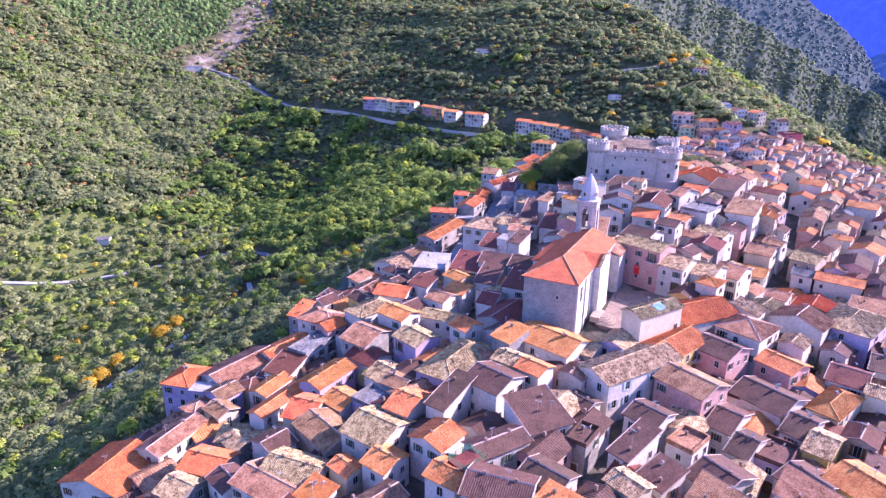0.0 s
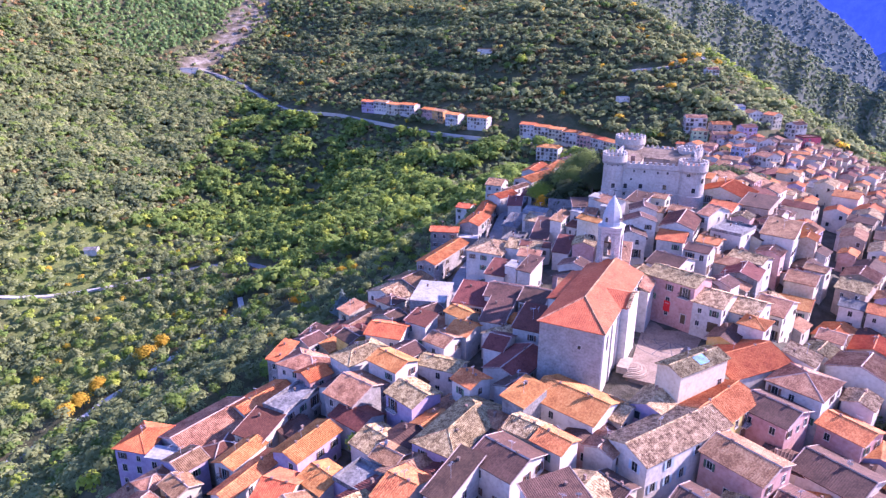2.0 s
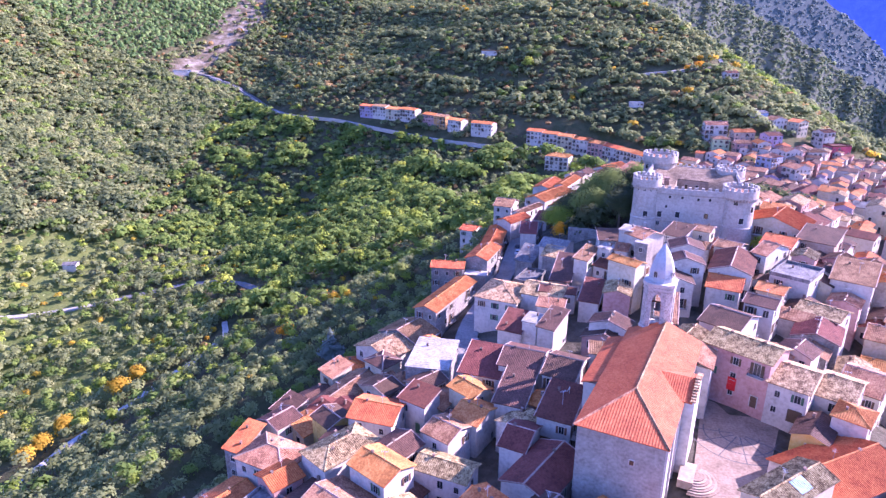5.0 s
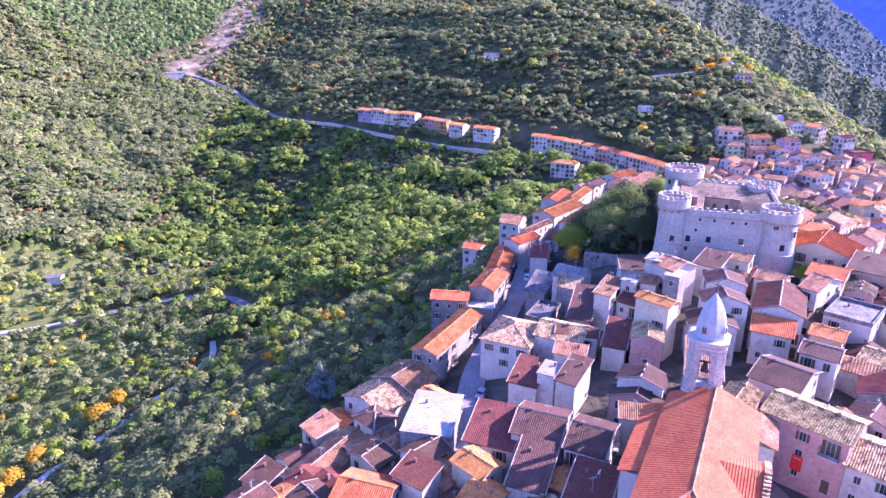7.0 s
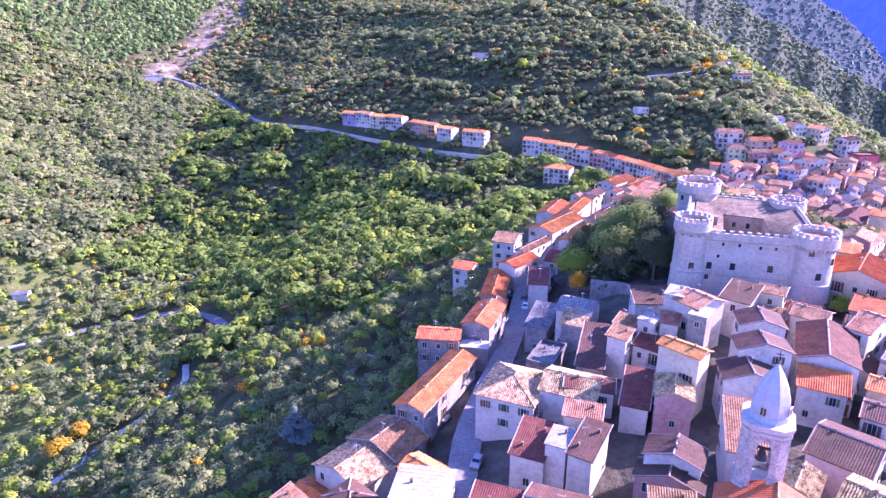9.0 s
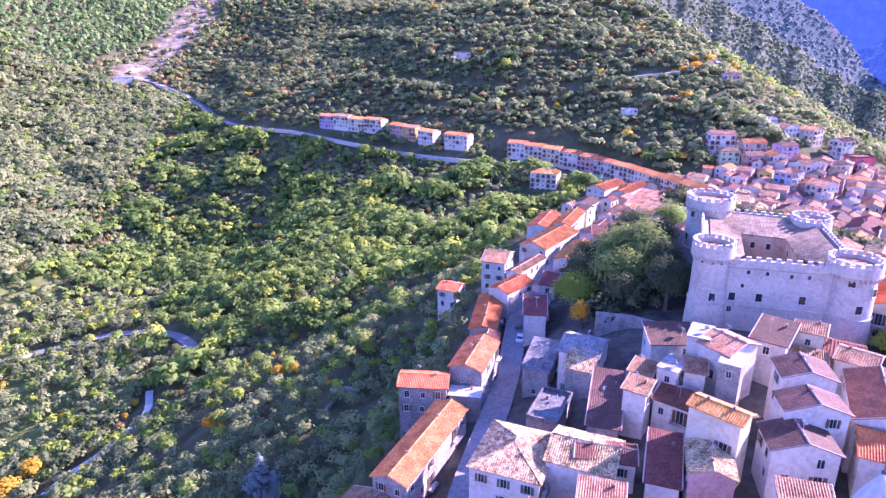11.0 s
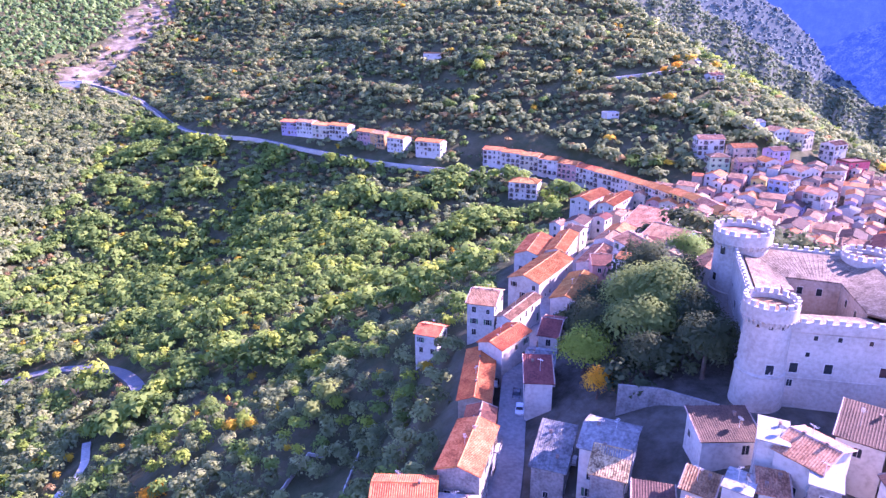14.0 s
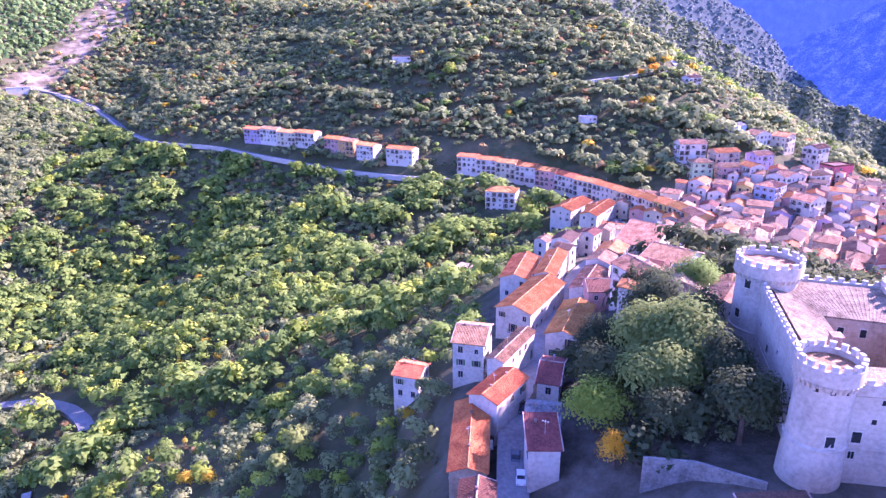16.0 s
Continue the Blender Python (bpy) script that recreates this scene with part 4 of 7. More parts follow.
def castle_wings():
    """Tiled wings round the court, their roofs falling inwards."""
    quad = [Vector((*p, 0)) for p in (T1, T2, T3, T4)]
    mid = sum(quad, Vector()) / 4
    outer = [mid + (p - mid) * 1.0 for p in quad]
    inner = [mid + (p - mid) * k for p, k in zip(quad, (0.42, 0.40, 0.42, 0.42))]
    for i in range(4):
        j = (i + 1) % 4
        bm = bmesh.new()
        hi, lo = (20.9, 19.0) if i else (19.4, 18.2)
        e0, e1 = local((inner[j].x, inner[j].y, lo)), local((inner[i].x, inner[i].y, lo))
        r0, r1 = local((outer[j].x, outer[j].y, hi)), local((outer[i].x, outer[i].y, hi))
        pts = [e0, e1, r1, r0]
        top = [bm.verts.new(p) for p in pts]
        low = [bm.verts.new(p - Vector((0, 0, 0.3))) for p in pts]
        bm.faces.new(top)
        bm.faces.new(low[::-1])
        for k in range(4):
            m = (k + 1) % 4
            bm.faces.new((top[k], low[k], low[m], top[m]))
        along = (e1 - e0)
        n = int(along.length / 0.4)
        bmesh.ops.recalc_face_normals(bm, faces=bm.faces)
        part("roof", bm, CASTLE_TILES, castle, "weathered brown tile roof round the court")
        bm = bmesh.new()
        for k in range(n):
            u = (k + 0.5) / n
            p, q = e0.lerp(e1, u) + Vector((0, 0, 0.02)), r0.lerp(r1, u) + Vector((0, 0, 0.02))
            s = along.normalized() * 0.12
            va = [bm.verts.new(x) for x in (p - s, p + Vector((0, 0, 0.03)), p + s, q - s, q + Vector((0, 0, 0.03)), q + s)]
            bm.faces.new((va[0], va[1], va[4], va[3]))
            bm.faces.new((va[1], va[2], va[5], va[4]))
        tagged(part("tiling", bm, CASTLE_TILES, castle), kind="stuff")
        bm = bmesh.new()
        b0, b1 = e0.copy(), e1.copy()
        c = Vector((0, 0, lo - 0.3 - 6.0))
        poly(bm, [(b0.x, b0.y, 1.0), (b1.x, b1.y, 1.0), (b1.x, b1.y, b1.z - 0.28), (b0.x, b0.y, b0.z - 0.28)])
        d = (Vector((b1.x, b1.y, 0)) - Vector((b0.x, b0.y, 0)))
        back = Vector((-d.y, d.x, 0)).normalized() * 0.5
        out = back if (Vector((b0.x, b0.y, 0)) + back - local((mid.x, mid.y, CASTLE[2]))).length > (Vector((b0.x, b0.y, 0)) - back - local((mid.x, mid.y, CASTLE[2]))).length else -back
        poly(bm, [(b0.x + out.x, b0.y + out.y, 1.0), (b0.x + out.x, b0.y + out.y, b0.z - 0.28), (b1.x + out.x, b1.y + out.y, b1.z - 0.28), (b1.x + out.x, b1.y + out.y, 1.0)])
        wall = part("court_wall", bm, WALLS["t"], castle)
        ang = math.degrees(math.atan2(-d.y, -d.x))
        for k in (0.3, 0.65):
            q = b0.lerp(b1, k)
            w = place("window", WINDOWS[0], wall, pose(q.x, q.y, b0.z - 3.0, 0, 0, ang))
    bm = bmesh.new()
    poly(bm, [tuple(local((p.x, p.y, 8.0))) for p in inner])
    part("court_floor", bm, PAVING, castle)
    bm = bmesh.new()
    u = (outer[3] - outer[0]).normalized()
    box(bm, -0.9, -0.7, 0, 0.9, 0.7, 1.9)
    box(bm, -1.0, -0.8, 1.901, 1.0, 0.8, 2.1)
    ob = part("chimney", bm, CHIM, castle)
    p = local((66.5, 243.0, 20.0))
    ob.matrix_local = pose(p.x, p.y, p.z, 0, 0, 70)


castle_wings()

# ---- the church ----
CH = (29.4, 126.3, -2.5)
church = thing("church", pose(*CH, 0, 0, -27.6), "large stone church with a bright red tiled hipped roof", "church")
CE = 12.1 - CH[2]


def church_body():
    bm = bmesh.new()
    box(bm, -12, 0, -3, 0, 33.5, CE)
    for f in bm.faces:
        c = f.calc_center_median()
        f.material_index = 0 if abs(c.y) < 0.1 else 1
    part("wall", bm, [APSE, WALLS["w"]], church, "rubble apse wall and white plastered flank")
    # cornice and pilasters of the flank
    bm = bmesh.new()
    box(bm, 0.001, -0.35, CE - 0.55, 0.35, 33.8, CE - 0.12)
    part("cornice", bm, TRIM, church)
    for y in (0.5, 7.0, 11.5, 22.5, 28, 33):
        bm = bmesh.new()
        box(bm, 0.001, y - 0.45, -3, 0.28, y + 0.45, CE - 0.551)
        part("pilaster", bm, TRIM, church)
    tall = window_mesh("window", 1.2, 3.2)
    for y in (3.8, 25.2, 30.5):
        place("window", tall, church, pose(0, y, CE - 5.2, 0, 0, 90))
    place("window", SMALL_OPENING, church, pose(-4.2, 0, CE - 4.2))
    # transept
    bm = bmesh.new()
    box(bm, 0.002, 12.5, -3, 1.8, 21.5, CE + 0.2)
    v = [bm.verts.new(p) for p in ((1.8, 12.5, CE + 0.2), (1.8, 21.5, CE + 0.2), (1.8, 17, CE + 2.0), (1.4, 12.5, CE + 0.2), (1.4, 21.5, CE + 0.2), (1.4, 17, CE + 2.0))]
    for q in ((0, 1, 2), (5, 4, 3), (0, 2, 5, 3), (2, 1, 4, 5)):
        bm.faces.new([v[i] for i in q])
    bmesh.ops.recalc_face_normals(bm, faces=bm.faces)
    t = part("transept", bm, WALLS["w"], church)
    bm = bmesh.new()
    for s in (-1, 1):
        for i in range(9):
            u0, u1 = i / 9, (i + 0.85) / 9
            ya, yb = 17 + s * 4.7 * u0, 17 + s * 4.7 * u1
            za = CE + 2.05 - 1.85 * u0
            box(bm, 1.2, min(ya, yb), za - 0.1, 2.0, max(ya, yb), za + 0.12)
    tagged(part("coping", bm, ROOFS["s"], t), kind="stuff")
    bm = bmesh.new()
    slope(bm, (1.5, 12.3, CE + 0.15), (-3.4, 12.3, CE + 0.15), (1.5, 17, CE + 1.9), (-5.8, 17, CE + 1.9))
    slope(bm, (-3.4, 21.7, CE + 0.15), (1.5, 21.7, CE + 0.15), (-5.8, 17, CE + 1.9), (1.5, 17, CE + 1.9))
    bmesh.ops.recalc_face_normals(bm, faces=bm.faces)
    part("roof", bm, CHURCH_TILES, t)
    # main roof
    o, z0, z1 = 0.45, CE - 0.05, CE + 2.75
    bm = bmesh.new()
    slope(bm, (-12 - o, -o, z0), (o, -o, z0), (-6, 8.4, z1), (-6, 8.4, z1), ribs=0.4)
    part("roof", bm, CHURCH_TILES, church, "bright red tile slope over the apse")
    bm = bmesh.new()
    slope(bm, (o, -o, z0), (o, 33.5 + o, z0), (-6, 8.4, z1), (-6, 33.5 + o, z1), ribs=0.4)
    part("roof", bm, CHURCH_TILES, church)
    bm = bmesh.new()
    slope(bm, (-12 - o, 33.5 + o, z0), (-12 - o, -o, z0), (-6, 33.5 + o, z1), (-6, 8.4, z1), ribs=0.4)
    part("roof", bm, CHURCH_TILES, church)
    for p, q in (((-12 - o, -o, z0), (-6, 8.4, z1)), ((o, -o, z0), (-6, 8.4, z1)), ((-6, 8.4, z1), (-6, 33.5 + o, z1))):
        bm = bmesh.new()
        ridge_cap(bm, p, q, r=0.22)
        part("ridge", bm, ROOFS["p"], church)
    # lower aisle on the valley side
    bm = bmesh.new()
    box(bm, -15, 14, -3, -12.002, 31, CE - 1.6)
    part("aisle", bm, WALLS["w"], church)
    bm = bmesh.new()
    slope(bm, (-15.4, 31.3, CE - 1.5), (-15.4, 13.7, CE - 1.5), (-12.4, 31.3, CE - 0.6), (-12.4, 13.7, CE - 0.6), ribs=0.4)
    part("roof", bm, CHURCH_TILES, church)
    # front block behind the bell tower
    bm = bmesh.new()
    box(bm, 0.36, 29, -3, 2.6, 37, CE - 2.3)
    part("side_chapel", bm, WALLS["w"], church)
    bm = bmesh.new()
    slope(bm, (3.0, 28.7, CE - 2.2), (3.0, 37.3, CE - 2.2), (0.36, 28.7, CE - 1.2), (0.36, 37.3, CE - 1.2))
    part("roof", bm, ROOFS["p"], church)


RIB[0] = 0.05
church_body()


def bell_tower():
    root = thing("bell_tower", pose(38.7, 161.4, 0, 0, 0, -27.6), "white stone bell tower with arched openings and a pointed dome", "bell tower")
    r = 2.55
    # square shaft with cut corners
    c = 1.0
    plan = [(r, -r + c), (r, r - c), (r - c, r), (-r + c, r), (-r, r - c), (-r, -r + c), (-r + c, -r), (r - c, -r)]
    bm = bmesh.new()
    v0 = [bm.verts.new((x, y, -4)) for x, y in plan]
    v1 = [bm.verts.new((x, y, 13.2)) for x, y in plan]
    for i in range(8):
        j = (i + 1) % 8
        bm.faces.new((v0[i], v0[j], v1[j], v1[i]))
    bm.faces.new(v1)
    part("shaft", bm, BELFRY, root)
    # belfry piers, with an arch on each broad side
    zb, zt, w = 13.2, 21.2, 0.84
    for k in range(4):
        a = radians(90 * k)
        bm = bmesh.new()
        n = 8
        hw = r - c
        spring, crown = 17.8, 19.9
        prof = [(-w, zb + 0.5)] + [(-w * math.cos(math.pi * i / (2 * n)) if i < n else 0.0, spring + (crown - spring) * math.sin(math.pi * i / (2 * n)) ** 0.8) for i in range(n + 1)]
        prof += [(-x, z) for x, z in prof[-2::-1]]
        # wall strips left, right and above the arch
        left = [p for p in prof[: n + 2]]
        for depth in (r, r - 0.55):
            for sgn in (-1, 1):
                for (xa, za), (xb, zb2) in zip(left[:-1], left[1:]):
                    q = [(sgn * -hw, za), (sgn * xa, za), (sgn * xb, zb2), (sgn * -hw, zb2)]
                    poly(bm, [(x, -depth, z) for x, z in q])
                poly(bm, [(sgn * -hw, -depth, left[-1][1]), (0, -depth, left[-1][1]), (0, -depth, zt), (sgn * -hw, -depth, zt)])
            poly(bm, [(-hw, -depth, zb), (hw, -depth, zb), (hw, -depth, zb + 0.5), (-hw, -depth, zb + 0.5)])
        for (xa, za), (xb, zb2) in zip(prof[:-1], prof[1:]):
            poly(bm, [(xa, -r, za), (xb, -r, zb2), (xb, -r + 0.55, zb2), (xa, -r + 0.55, za)])
        poly(bm, [(hw, -r, zb), (r, -hw, zb), (r, -hw, zt), (hw, -r, zt)])
        bmesh.ops.rotate(bm, verts=bm.verts, cent=(0, 0, 0), matrix=Matrix.Rotation(a, 3, "Z"))
        bmesh.ops.remove_doubles(bm, verts=bm.verts, dist=0.001)
        part("arcade", bm, BELFRY, root, "weathered stone wall with a pointed arch")
    # bell
    bm = bmesh.new()
    lathe(bm, [(0.02, 17.4), (0.3, 17.35), (0.42, 16.8), (0.5, 16.3), (0.68, 16.0), (0.62, 16.0), (0.02, 16.3)], 16)
    part("bell", bm, IRON, root, "dark bronze bell")
    bm = bmesh.new()
    box(bm, -2.2, -0.12, 17.4, 2.2, 0.12, 17.65)
    part("bell_beam", bm, WOOD, root)
    # cornices
    for z, e, hgt in ((13.0, 0.2, 0.35), (20.6, 0.1, 0.35), (21.2, 0.14, 0.4), (21.6, 0.24, 0.25)):
        bm = bmesh.new()
        pl = [(x * (r + e) / r, y * (r + e) / r) for x, y in plan]
        a0 = [bm.verts.new((x, y, z)) for x, y in pl]
        a1 = [bm.verts.new((x, y, z + hgt - 0.004)) for x, y in pl]
        for i in range(8):
            j = (i + 1) % 8
            bm.faces.new((a0[i], a0[j], a1[j], a1[i]))
        bm.faces.new(a1)
        bm.faces.new(a0[::-1])
        part("cornice", bm, TRIM, root)
    # drum and ogival dome
    bm = bmesh.new()
    lathe(bm, [(2.12, 21.85), (2.12, 22.44), (2.2, 22.48), (2.2, 22.6), (2.1, 22.65), (2.14, 23.39), (2.04, 24.26), (1.76, 25.31), (1.36, 26.35), (0.92, 27.22), (0.46, 28.0), (0.16, 28.53), (0.1, 28.7), (0.01, 28.72)], 8, a0=math.pi / 8, a1=math.pi * 2.125)
    dome = part("dome", bm, DOME, root, "smooth white pointed dome")
    for a in (250, 340):
        place("window", window_mesh("window", 0.6, 1.0, sill=False), dome, pose(math.cos(radians(a)) * 2.13, math.sin(radians(a)) * 2.13, 22.85, 0, 0, a + 90))
    bm = bmesh.new()
    lathe(bm, [(0.01, 28.6), (0.2, 28.7), (0.22, 28.85), (0.1, 29.0), (0.01, 29.02)], 10)
    box(bm, -0.05, -0.05, 29.0, 0.05, 0.05, 30.3)
    box(bm, -0.4, -0.045, 29.75, 0.4, 0.045, 29.85)
    part("cross", bm, IRON, root, "iron cross on a ball")


bell_tower()

# ---- the church square ----
bm = bmesh.new()
poly(bm, [(36.0, 131.5, 0.12), (44.0, 127.5, 0.12), (50.0, 137.0, 0.12), (57.5, 149.0, 0.12), (52.5, 153.5, 0.12), (47.5, 157.5, 0.12)])
square = bmesh.ops.extrude_face_region(bm, geom=bm.faces[:])
bmesh.ops.translate(bm, verts=[v for v in square["geom"] if isinstance(v, bmesh.types.BMVert)], vec=(0, 0, -4))
bmesh.ops.recalc_face_normals(bm, faces=bm.faces)
pavement = tagged(part("pavement", bm, SQUARE), "tan paved church square with curved bands", "pavement", kind="structure")
band_mat = material("dark_paving_band", [(0.10, 0.09, 0.09), (0.17, 0.155, 0.15)], 0.9, 0.5, 3.0, 0.2, rand=0)
for r0 in (3.0, 5.5, 8.0):
    bm = bmesh.new()
    lathe(bm, [(r0, 0.128), (r0 + 0.22, 0.128)], 20, a0=radians(150), a1=radians(330), cx=49.5, cy=146.5)
    part("paving_band", bm, band_mat, pavement)
for a in (165, 195, 225, 255, 285, 315):
    bm = bmesh.new()
    u, s = Vector((math.cos(radians(a)), math.sin(radians(a)), 0)), Vector((-math.sin(radians(a)), math.cos(radians(a)), 0)) * 0.1
    c0 = Vector((49.5, 146.5, 0.133))
    poly(bm, [tuple(c0 + u * 1.0 - s), tuple(c0 + u * 8.2 - s), tuple(c0 + u * 8.2 + s), tuple(c0 + u * 1.0 + s)])
    part("paving_band", bm, band_mat, pavement)

stairs = thing("staircase", pose(37.6, 134.6, 0.1, 0, 0, -27.6), "pale stone half-round flight of steps by the church door", "stairs")
for i in range(7):
    bm = bmesh.new()
    r0 = 3.6 - 0.38 * i
    lathe(bm, [(0.01, 0.17 * (i + 1)), (r0, 0.17 * (i + 1)), (r0, 0.17 * i)], 18, a0=radians(-100), a1=radians(80))
    bmesh.ops.recalc_face_normals(bm, faces=bm.faces)
    part("step", bm, WALLS["t"] if i % 2 else SQUARE, stairs)
bm = bmesh.new()
box(bm, -2.2, -2.4, 0, -0.05, 2.4, 1.35)
part("landing", bm, WALLS["t"], stairs)


# ---- the houses of the old town ----
house(-59.7, 98.5, 72, 11.7, 13.0, -14.0, "B", "r", "w")
house(-51.4, 105.7, 67, 12.2, 5.4, -11.5, "B", "p", "c")
house(-57.8, 129.4, 77, 8.7, 6.6, -12.4, "H", "r", "v", storey=2.8)
house(-50.9, 124.2, 80, 3.5, 7.6, -12.4, "F", "w", "v")
house(-46.5, 133.9, 55, 16.8, 11.4, -12.8, "B", "p", "w")
house(-37.9, 141.9, 54, 12.7, 7.2, -11.5, "B", "o", "w")
house(-29.8, 135.2, 60, 10.4, 5.4, -7.0, "F", "g", "w")
house(-34.3, 127.3, 65, 6.7, 6.5, -8.8, "S", "k", "c")
house(-35.9, 120.2, 63, 8.3, 4.4, -9.0, "B", "o", "w")
house(-32.3, 113.0, 61, 13.0, 3.8, -8.0, "B", "o", "w")
house(-25.2, 106.4, 71, 8.5, 5.4, -5.6, "A", "r", "c")
house(-23.5, 119.6, 57, 10.9, 5.8, -6.0, "B", "o", "v")
house(-18.6, 108.6, 49, 6.3, 5.5, -5.0, "A", "o", "w")
house(-39.6, 106.3, 91, 5.5, 5.9, -11.4, "H", "s", "g")
house(-40.6, 95.2, 73, 7.0, 7.5, -9.5, "A", "r", "w")
house(-43.4, 89.3, 62, 6.4, 5.2, -10.0, "A", "s", "g")
house(-23.7, 89.2, 67, 7.2, 9.6, -6.0, "A", "s", "w")
house(-15.0, 87.7, 47, 3.7, 4.4, -4.5, "A", "o", "c")
house(-26.9, 86.3, 57, 7.2, 11.9, -7.0, "A", "p", "w")
house(-10.5, 95.5, 54, 9.7, 8.3, -2.2, "A", "s", "w")
house(-5.4, 101.4, 56, 8.2, 4.8, -0.9, "A", "o", "w")
house(-10.8, 118.3, 49, 7.7, 5.5, -4.7, "A", "s", "w")
house(3.9, 116.6, 56, 17.3, 8.4, -0.4, "H", "s", "v")
house(-4.9, 127.5, 44, 7.2, 7.3, -1.0, "A", "s", "v")
house(2.2, 100.5, 53, 9.4, 3.9, 0.9, "S", "b", "w")
house(10.3, 104.4, 47, 8.7, 7.9, 2.3, "A", "b", "w")
house(17.2, 95.2, 25, 8.3, 8.8, 0.5, "SA", "b", "w")
house(-0.1, 90.0, 51, 6.2, 6.5, 0.0, "B", "o", "w")
house(9.5, 86.9, 32, 9.3, 5.2, 1.0, "B", "b", "w")
house(8.9, 75.3, 69, 7.3, 9.3, 2.0, "A", "b", "w")
house(16.4, 79.0, 47, 5.6, 6.8, 1.0, "A", "b", "w")
house(24.3, 91.0, 54, 6.0, 3.5, -0.5, "F", "b", "g")
house(26.2, 101.8, 42, 4.8, 5.2, -0.9, "A", "b", "c")
house(27.9, 77.1, 37, 4.4, 5.0, 1.0, "A", "s", "c")
house(37.5, 111.7, 32, 20.1, 8.6, 1.8, "B", "s", "w", blue=True, balcony=0.0)
house(49.1, 120.5, 40, 13.1, 8.7, 1.7, "B", "o", "y")
house(47.9, 106.4, 36, 8.5, 10.1, 0.7, "A", "p", "p")
house(37.7, 98.1, 42, 6.9, 6.1, -1.1, "A", "b", "w")
house(31.6, 87.3, 39, 8.3, 3.6, 0.0, "S", "b", "w")
house(41.6, 90.3, 43, 6.0, 4.6, -1.0, "F", "p", "w")
house(43.3, 81.3, 31, 8.7, 6.0, -1.0, "A", "b", "w")
house(53.0, 100.2, 43, 9.5, 4.4, -3.4, "A", "b", "w")
house(52.5, 92.0, 43, 8.5, 3.5, -3.0, "A", "b", "w")
house(63.9, 107.8, 35, 9.7, 10.2, -3.3, "A", "b", "w", dense=0.4)
house(67.2, 126.1, 41, 9.9, 9.6, 2.7, "H", "p", "w")
house(71.0, 117.1, 32, 6.9, 7.6, -1.2, "A", "o", "p")
house(95.2, 133.1, 42, 15.1, 10.8, 1.0, "H", "s", "v")
house(76.5, 106.8, 39, 12.0, 5.6, -4.0, "H", "o", "c")
house(65.9, 92.4, 44, 8.4, 4.0, -3.0, "A", "s", "y")
house(66.7, 82.2, 27, 8.9, 7.5, -3.0, "A", "o", "y")
house(84.0, 115.2, 49, 9.0, 6.8, -3.0, "A", "k", "w")
house(66.1, 99.1, 41, 9.5, 4.3, -4.0, "A", "b", "w")
house(58.8, 119.5, 37, 8.7, 8.2, 1.0, "A", "b", "p")
house(57.4, 91.3, 49, 7.2, 5.4, -4.0, "F", "b", "v")
house(59.0, 83.9, 27, 7.6, 6.7, -4.0, "A", "b", "w")
house(34.1, 81.1, 34, 5.5, 4.7, -1.0, "S", "b", "w")
house(23.9, 120.5, -43, 12.8, 9.8, 2.2, "B", "o", "w")
house(54.0, 157.4, 43, 8.1, 11.5, 10.9, "A", "s", "p", balcony=0.2)
house(60.4, 151.7, 48, 9.8, 6.2, 8.0, "A", "s", "w")
house(45.5, 124.8, 31, 12.5, 5.2, 7.5, "B", "s", "c", dense=0.15, balcony=0.0)
house(58.6, 134.3, 24, 15.4, 11.3, 2.8, "B", "r", "w")
house(68.1, 151.5, 47, 10.2, 5.7, 6.0, "A", "s", "w")
house(-20.8, 173.7, 59, 16.4, 6.9, -9.0, "B", "p", "w")
house(-29.7, 150.1, 63, 7.9, 10.4, -7.0, "H", "p", "w")
house(-36.4, 155.2, 65, 6.8, 3.5, -8.0, "S", "r", "g")
house(-9.5, 138.6, 49, 6.4, 7.7, -0.3, "A", "o", "w")
house(0.6, 140.2, 65, 5.2, 8.9, -1.8, "A", "s", "w")
house(-11.9, 157.2, 72, 7.7, 8.4, -2.6, "A", "r", "w")
house(5.7, 152.8, 55, 7.1, 5.1, 0.0, "A", "o", "w")
house(12.8, 144.6, 63, 8.1, 4.2, 1.0, "A", "k", "w")
house(15.4, 136.1, 53, 11.9, 7.9, 0.9, "B", "k", "w")
house(20.2, 149.9, 64, 8.7, 5.8, 3.0, "S", "k", "w")
house(-2.1, 175.3, 79, 13.0, 8.6, -0.6, "F", "w", "g", dense=0.25, balcony=0.0)
house(-12.4, 193.6, 50, 12.7, 11.2, -7.9, "B", "s", "w")
house(-8.4, 198.5, 53, 8.5, 11.4, -7.0, "B", "p", "g")
house(0.9, 211.2, 62, 22.8, 6.1, -2.5, "B", "o", "g")
house(1.4, 226.7, -8, 8.9, 5.6, 0.0, "B", "r", "g")
house(9.2, 225.3, -12, 5.9, 3.4, -2.0, "F", "w", "g", dense=0.3, balcony=0.0)
house(13.2, 156.8, 68, 9.0, 5.4, 1.5, "S", "b", "w")
house(8.4, 167.8, 70, 9.0, 8.0, 1.0, "S", "k", "w")
house(16.0, 167.3, 68, 9.5, 7.7, 3.0, "A", "b", "w")
house(23.0, 162.1, 64, 9.6, 6.0, 4.0, "A", "b", "w")
house(14.8, 200.0, 65, 12.0, 10.5, 3.2, "H", "s", "w")
house(24.7, 197.7, 64, 8.8, 9.4, 4.5, "A", "s", "w")
house(27.4, 196.5, -16, 8.2, 4.6, 5.2, "B", "k", "w")
house(31.4, 224.6, 62, 9.2, 4.6, 4.8, "A", "s", "g")
house(32.1, 227.7, 60, 8.3, 7.2, 6.0, "A", "g", "w")
